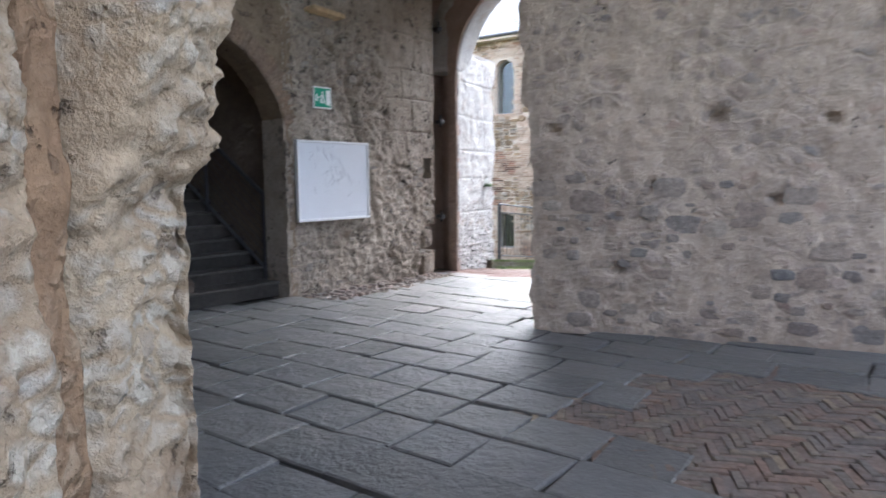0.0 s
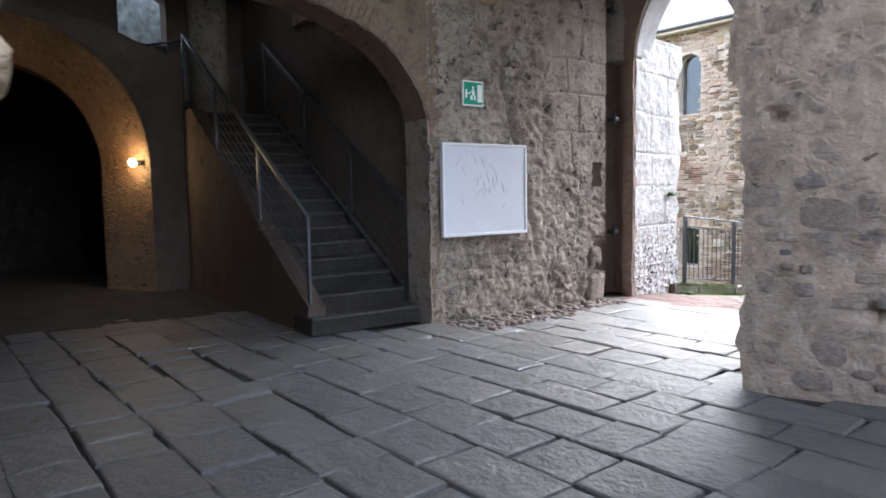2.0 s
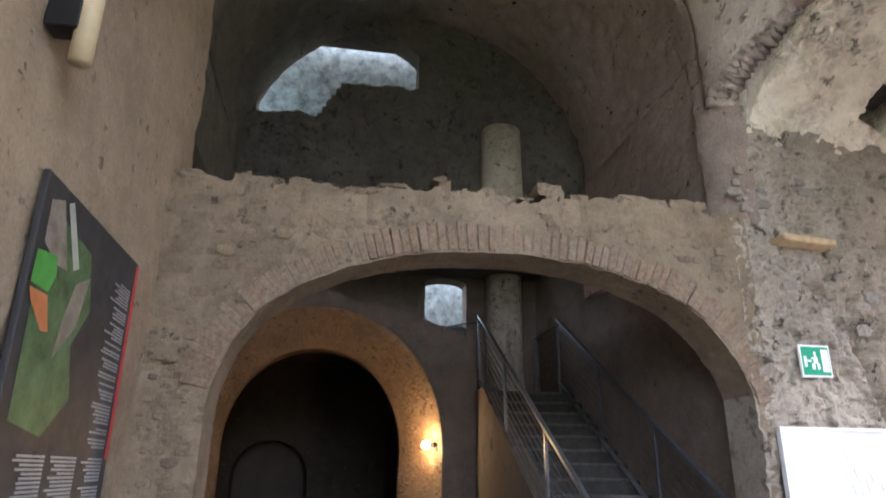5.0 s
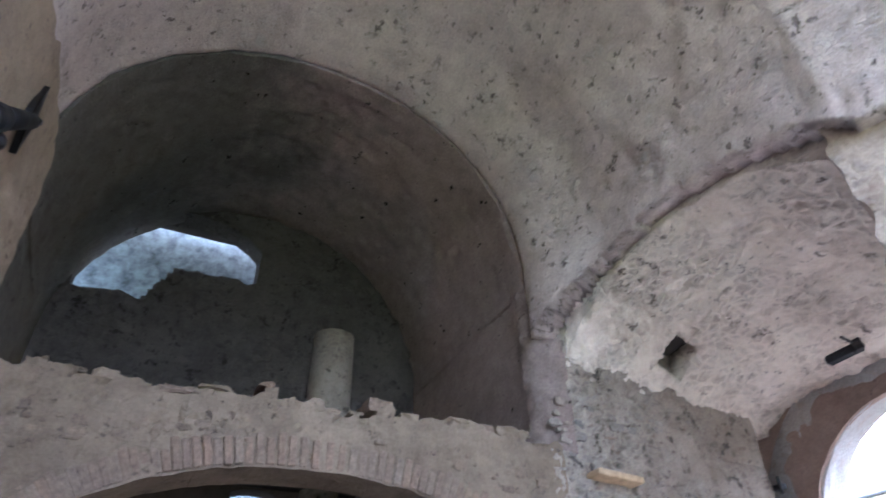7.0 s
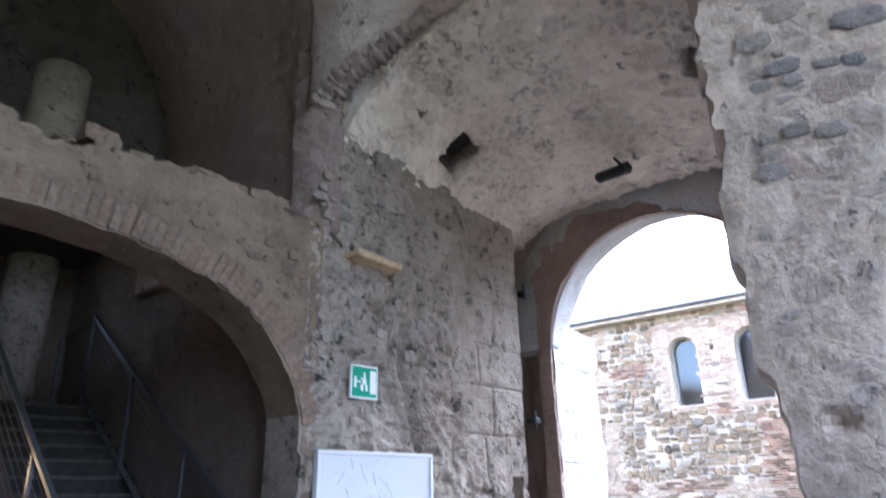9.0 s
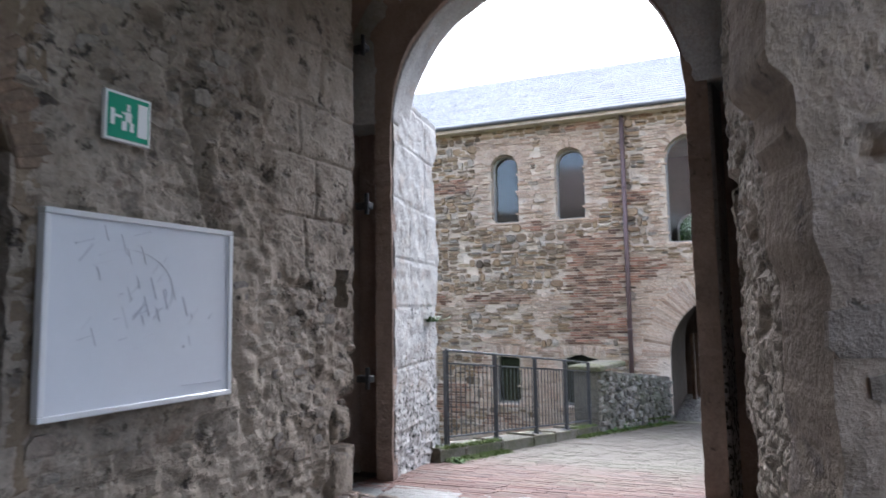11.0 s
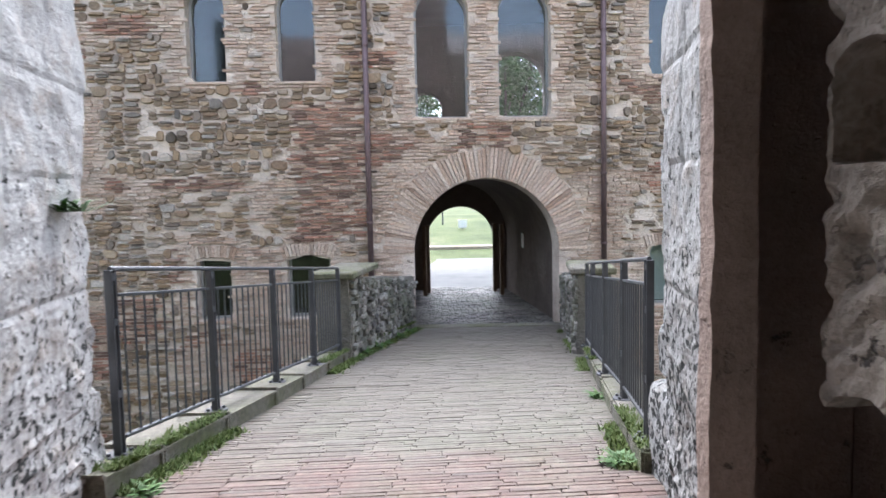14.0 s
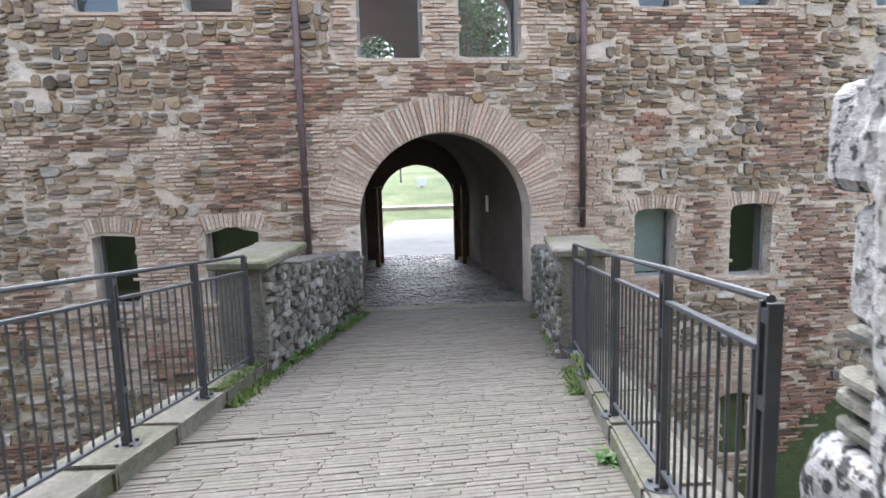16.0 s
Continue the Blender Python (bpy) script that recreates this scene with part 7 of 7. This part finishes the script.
def arch_bricks():
    """Long thin bricks standing round the wide stair arch, under worn plaster."""
    rnd = random.Random(95)
    c, a, s, r = 2.28, 2.22, 1.95, 1.42
    for i in range(88):
        t = math.pi * (0.04 + 0.92 * (i + 0.5) / 88)
        k = 2.25
        ct, st = math.cos(t), math.sin(t)
        px = c + a * math.copysign(abs(ct) ** (2 / k), ct)
        pz = s + r * st ** (2 / k)
        n = Vector((0, ct / a, st / r)).normalized()
        lift = float(west_relief(np.array([px + 0.5 + n.y * 0.12]), np.array([pz + n.z * 0.12]))[0])
        m = Matrix.Translation((BOARD_X - 0.084 + lift + rnd.uniform(-0.008, 0.004), px, pz)) @ Matrix.Rotation(math.atan2(n.z, n.y) - math.pi / 2, 4, "X")
        bm = bmesh.new()
        add_box(bm, (-0.1, -0.031, 0.012), (0.1, 0.031, 0.24 + rnd.uniform(-0.03, 0.03)), 0.008, m)
        ob = part("arch_brick", bm, M_ARCHBRICK)
        ob.parent = west


arch_bricks()


def rough_stone(name, at, size, label, seed):
    """A worn irregular stone with flattened sides."""
    bm = bmesh.new()
    bmesh.ops.create_icosphere(bm, subdivisions=4, radius=1.0)
    for v in bm.verts:
        c = v.co
        flat = max(abs(c.x), abs(c.y), abs(c.z)) ** -0.55
        r = flat * (1 + 0.16 * float(fbm(c.x * 1.6, c.y * 1.6, c.z * 1.6, seed)) + 0.08 * float(fbm(c.x * 5, c.y * 5, c.z * 5, seed + 1)))
        v.co = Vector((at[0] + c.x * r * size[0], at[1] + c.y * r * size[1], at[2] + c.z * r * size[2]))
    return tagged(part(name, bm, M_BOARD, smooth=True), label, "stone")


rough_stone("boulder", (-7.06, 7.1, 0.56), (0.09, 0.1, 0.15), "dark grey stone bedded in the wall corner", 3)
rough_stone("corner_block", (-7.07, 7.12, 0.14), (0.1, 0.15, 0.2), "worn pale stone block at the wall foot", 9)


def tuft(at, n, size, mat, name, label, category, seed, leaf=0.05):
    """A small plant: a clump of thin bent leaves."""
    rnd = random.Random(seed)
    v, f = [], []
    for _ in range(n):
        t = rnd.uniform(0, 2 * math.pi)
        l, up = size * rnd.uniform(0.5, 1.0), rnd.uniform(0.35, 1.1)
        dx, dy = math.cos(t), math.sin(t)
        w = leaf * rnd.uniform(0.5, 1)
        bx, by = at[0] + rnd.gauss(0, size * 0.25), at[1] + rnd.gauss(0, size * 0.25)
        k = len(v)
        for s in (0, 0.5, 1.0):
            ww = w * (1 - abs(s - 0.4)) * (0.05 if s == 1.0 else 1)
            x, y = bx + dx * l * s, by + dy * l * s
            z = at[2] + l * up * (s - 0.55 * s * s)
            v += [(x - dy * ww, y + dx * ww, z), (x + dy * ww, y - dx * ww, z)]
        f += [(k, k + 1, k + 3, k + 2), (k + 2, k + 3, k + 5, k + 4)]
    return tagged(mesh_object(name, v, f, mat), label, category, kind="stuff" if name == "weed" else "")


tuft((-4.3, 9.35, deck_z(9.35)), 110, 0.12, M_LEAF, "fern", "green fern at the foot of the gate", "plant", 3, 0.016)
tuft((-6.86, 8.95, deck_z(9.0)), 40, 0.13, M_LEAF, "weed", "green weed at the foot of the gate", "plant", 4, 0.02)
tuft((-7.02, 8.75, 1.35), 40, 0.16, M_LEAF, "wall_fern", "small fern growing out of the gate wall", "plant", 5, 0.016)
tuft((kx(KR, 11.2) - 0.04, 11.2, deck_z(11.2)), 25, 0.14, M_LEAF, "weed", "small weed in the bridge gutter", "plant", 6, 0.02)


def moss_strip(k, sign, y0, y1, n, seed):
    """Moss and grass along the foot of the kerb and on its edge."""
    rnd = random.Random(seed)
    v, f = [], []
    for _ in range(n):
        y = rnd.uniform(y0, y1)
        if vnoise(y * 1.3, seed, 0, 5) < -0.25:
            continue
        on_top = rnd.random() < 0.35
        x = kx(k, y) - sign * 0.01 + (sign * abs(rnd.gauss(0.02, 0.05)) if on_top else -sign * abs(rnd.gauss(0, 0.05)))
        z = deck_z(y) + (0.125 if on_top else 0.0)
        t = rnd.uniform(0, 6.28)
        l, w = rnd.uniform(0.015, 0.055), rnd.uniform(0.005, 0.012)
        i = len(v)
        v += [(x - w * math.sin(t), y + w * math.cos(t), z), (x + w * math.sin(t), y - w * math.cos(t), z), (x + l * 0.7 * math.cos(t), y + l * 0.7 * math.sin(t), z + l * rnd.uniform(0.4, 1.1))]
        f.append((i, i + 1, i + 2))
    return tagged(mesh_object("moss", v, f, M_MOSS), "moss and short grass along the kerb", "moss", kind="stuff")


for k, yy in enumerate((13.9, 14.3, 14.9, 15.5, 16.3, 17.1)):
    tuft((kx(KL, yy) + 0.05, yy, deck_z(yy)), 34, 0.16 + 0.04 * (k % 3), M_LEAF, "weed", "green weeds at the foot of the parapet", "plant", 20 + k, 0.018)


def hinge(x, y, z):
    ob = empty("iron_hinge", (x, y, z), "rusty iron gate hinge set in the stone jamb", "hinge", "gate hinges")
    bm = bmesh.new()
    add_box(bm, (x - 0.09, y - 0.03, z - 0.03), (x + 0.05, y + 0.05, z + 0.03), 0.008)
    child_of(part("bracket", bm, M_BLACK), ob)
    bm = bmesh.new()
    add_bar(bm, (x + 0.03, y - 0.03, z - 0.08), (x + 0.03, y - 0.03, z + 0.1), 0.02, 8)
    child_of(part("pin", bm, M_BLACK), ob)


hinge(-6.96, 7.36, 3.8)
hinge(-6.93, 7.36, 2.38)
hinge(-6.93, 7.36, 0.9)

moss_strip(KL, -1, 8.9, 18.0, 34000, 3)
moss_strip(KR, 1, 9.2, 18.0, 16000, 4)

# ---- behind the start: a paved yard, unseen; its walls are added to shape the sky's light ----
structure(grid_wall("wall_yard_south", (3.4, -3.3), (-3.4, -3.3), -0.05, 7.6, 0.5, 0.4, M_PANELWALL, None, hall_relief(181), side=-1), "unseen plain wall added to shape the light from the yard", "wall")
structure(grid_wall("wall_yard_east", (3.3, 7.6), (3.3, -3.4), -0.05, 1.5, 0.5, 0.4, M_PANELWALL, None, hall_relief(183), side=-1), "unseen plain wall added to shape the light from the yard", "wall")
structure(grid_wall("wall_yard_west", (-3.4, -3.4), (-3.4, -2.0), -0.05, 6.0, 0.5, 0.4, M_PANELWALL, None, hall_relief(185), side=-1), "unseen plain wall added to shape the light from the yard", "wall")
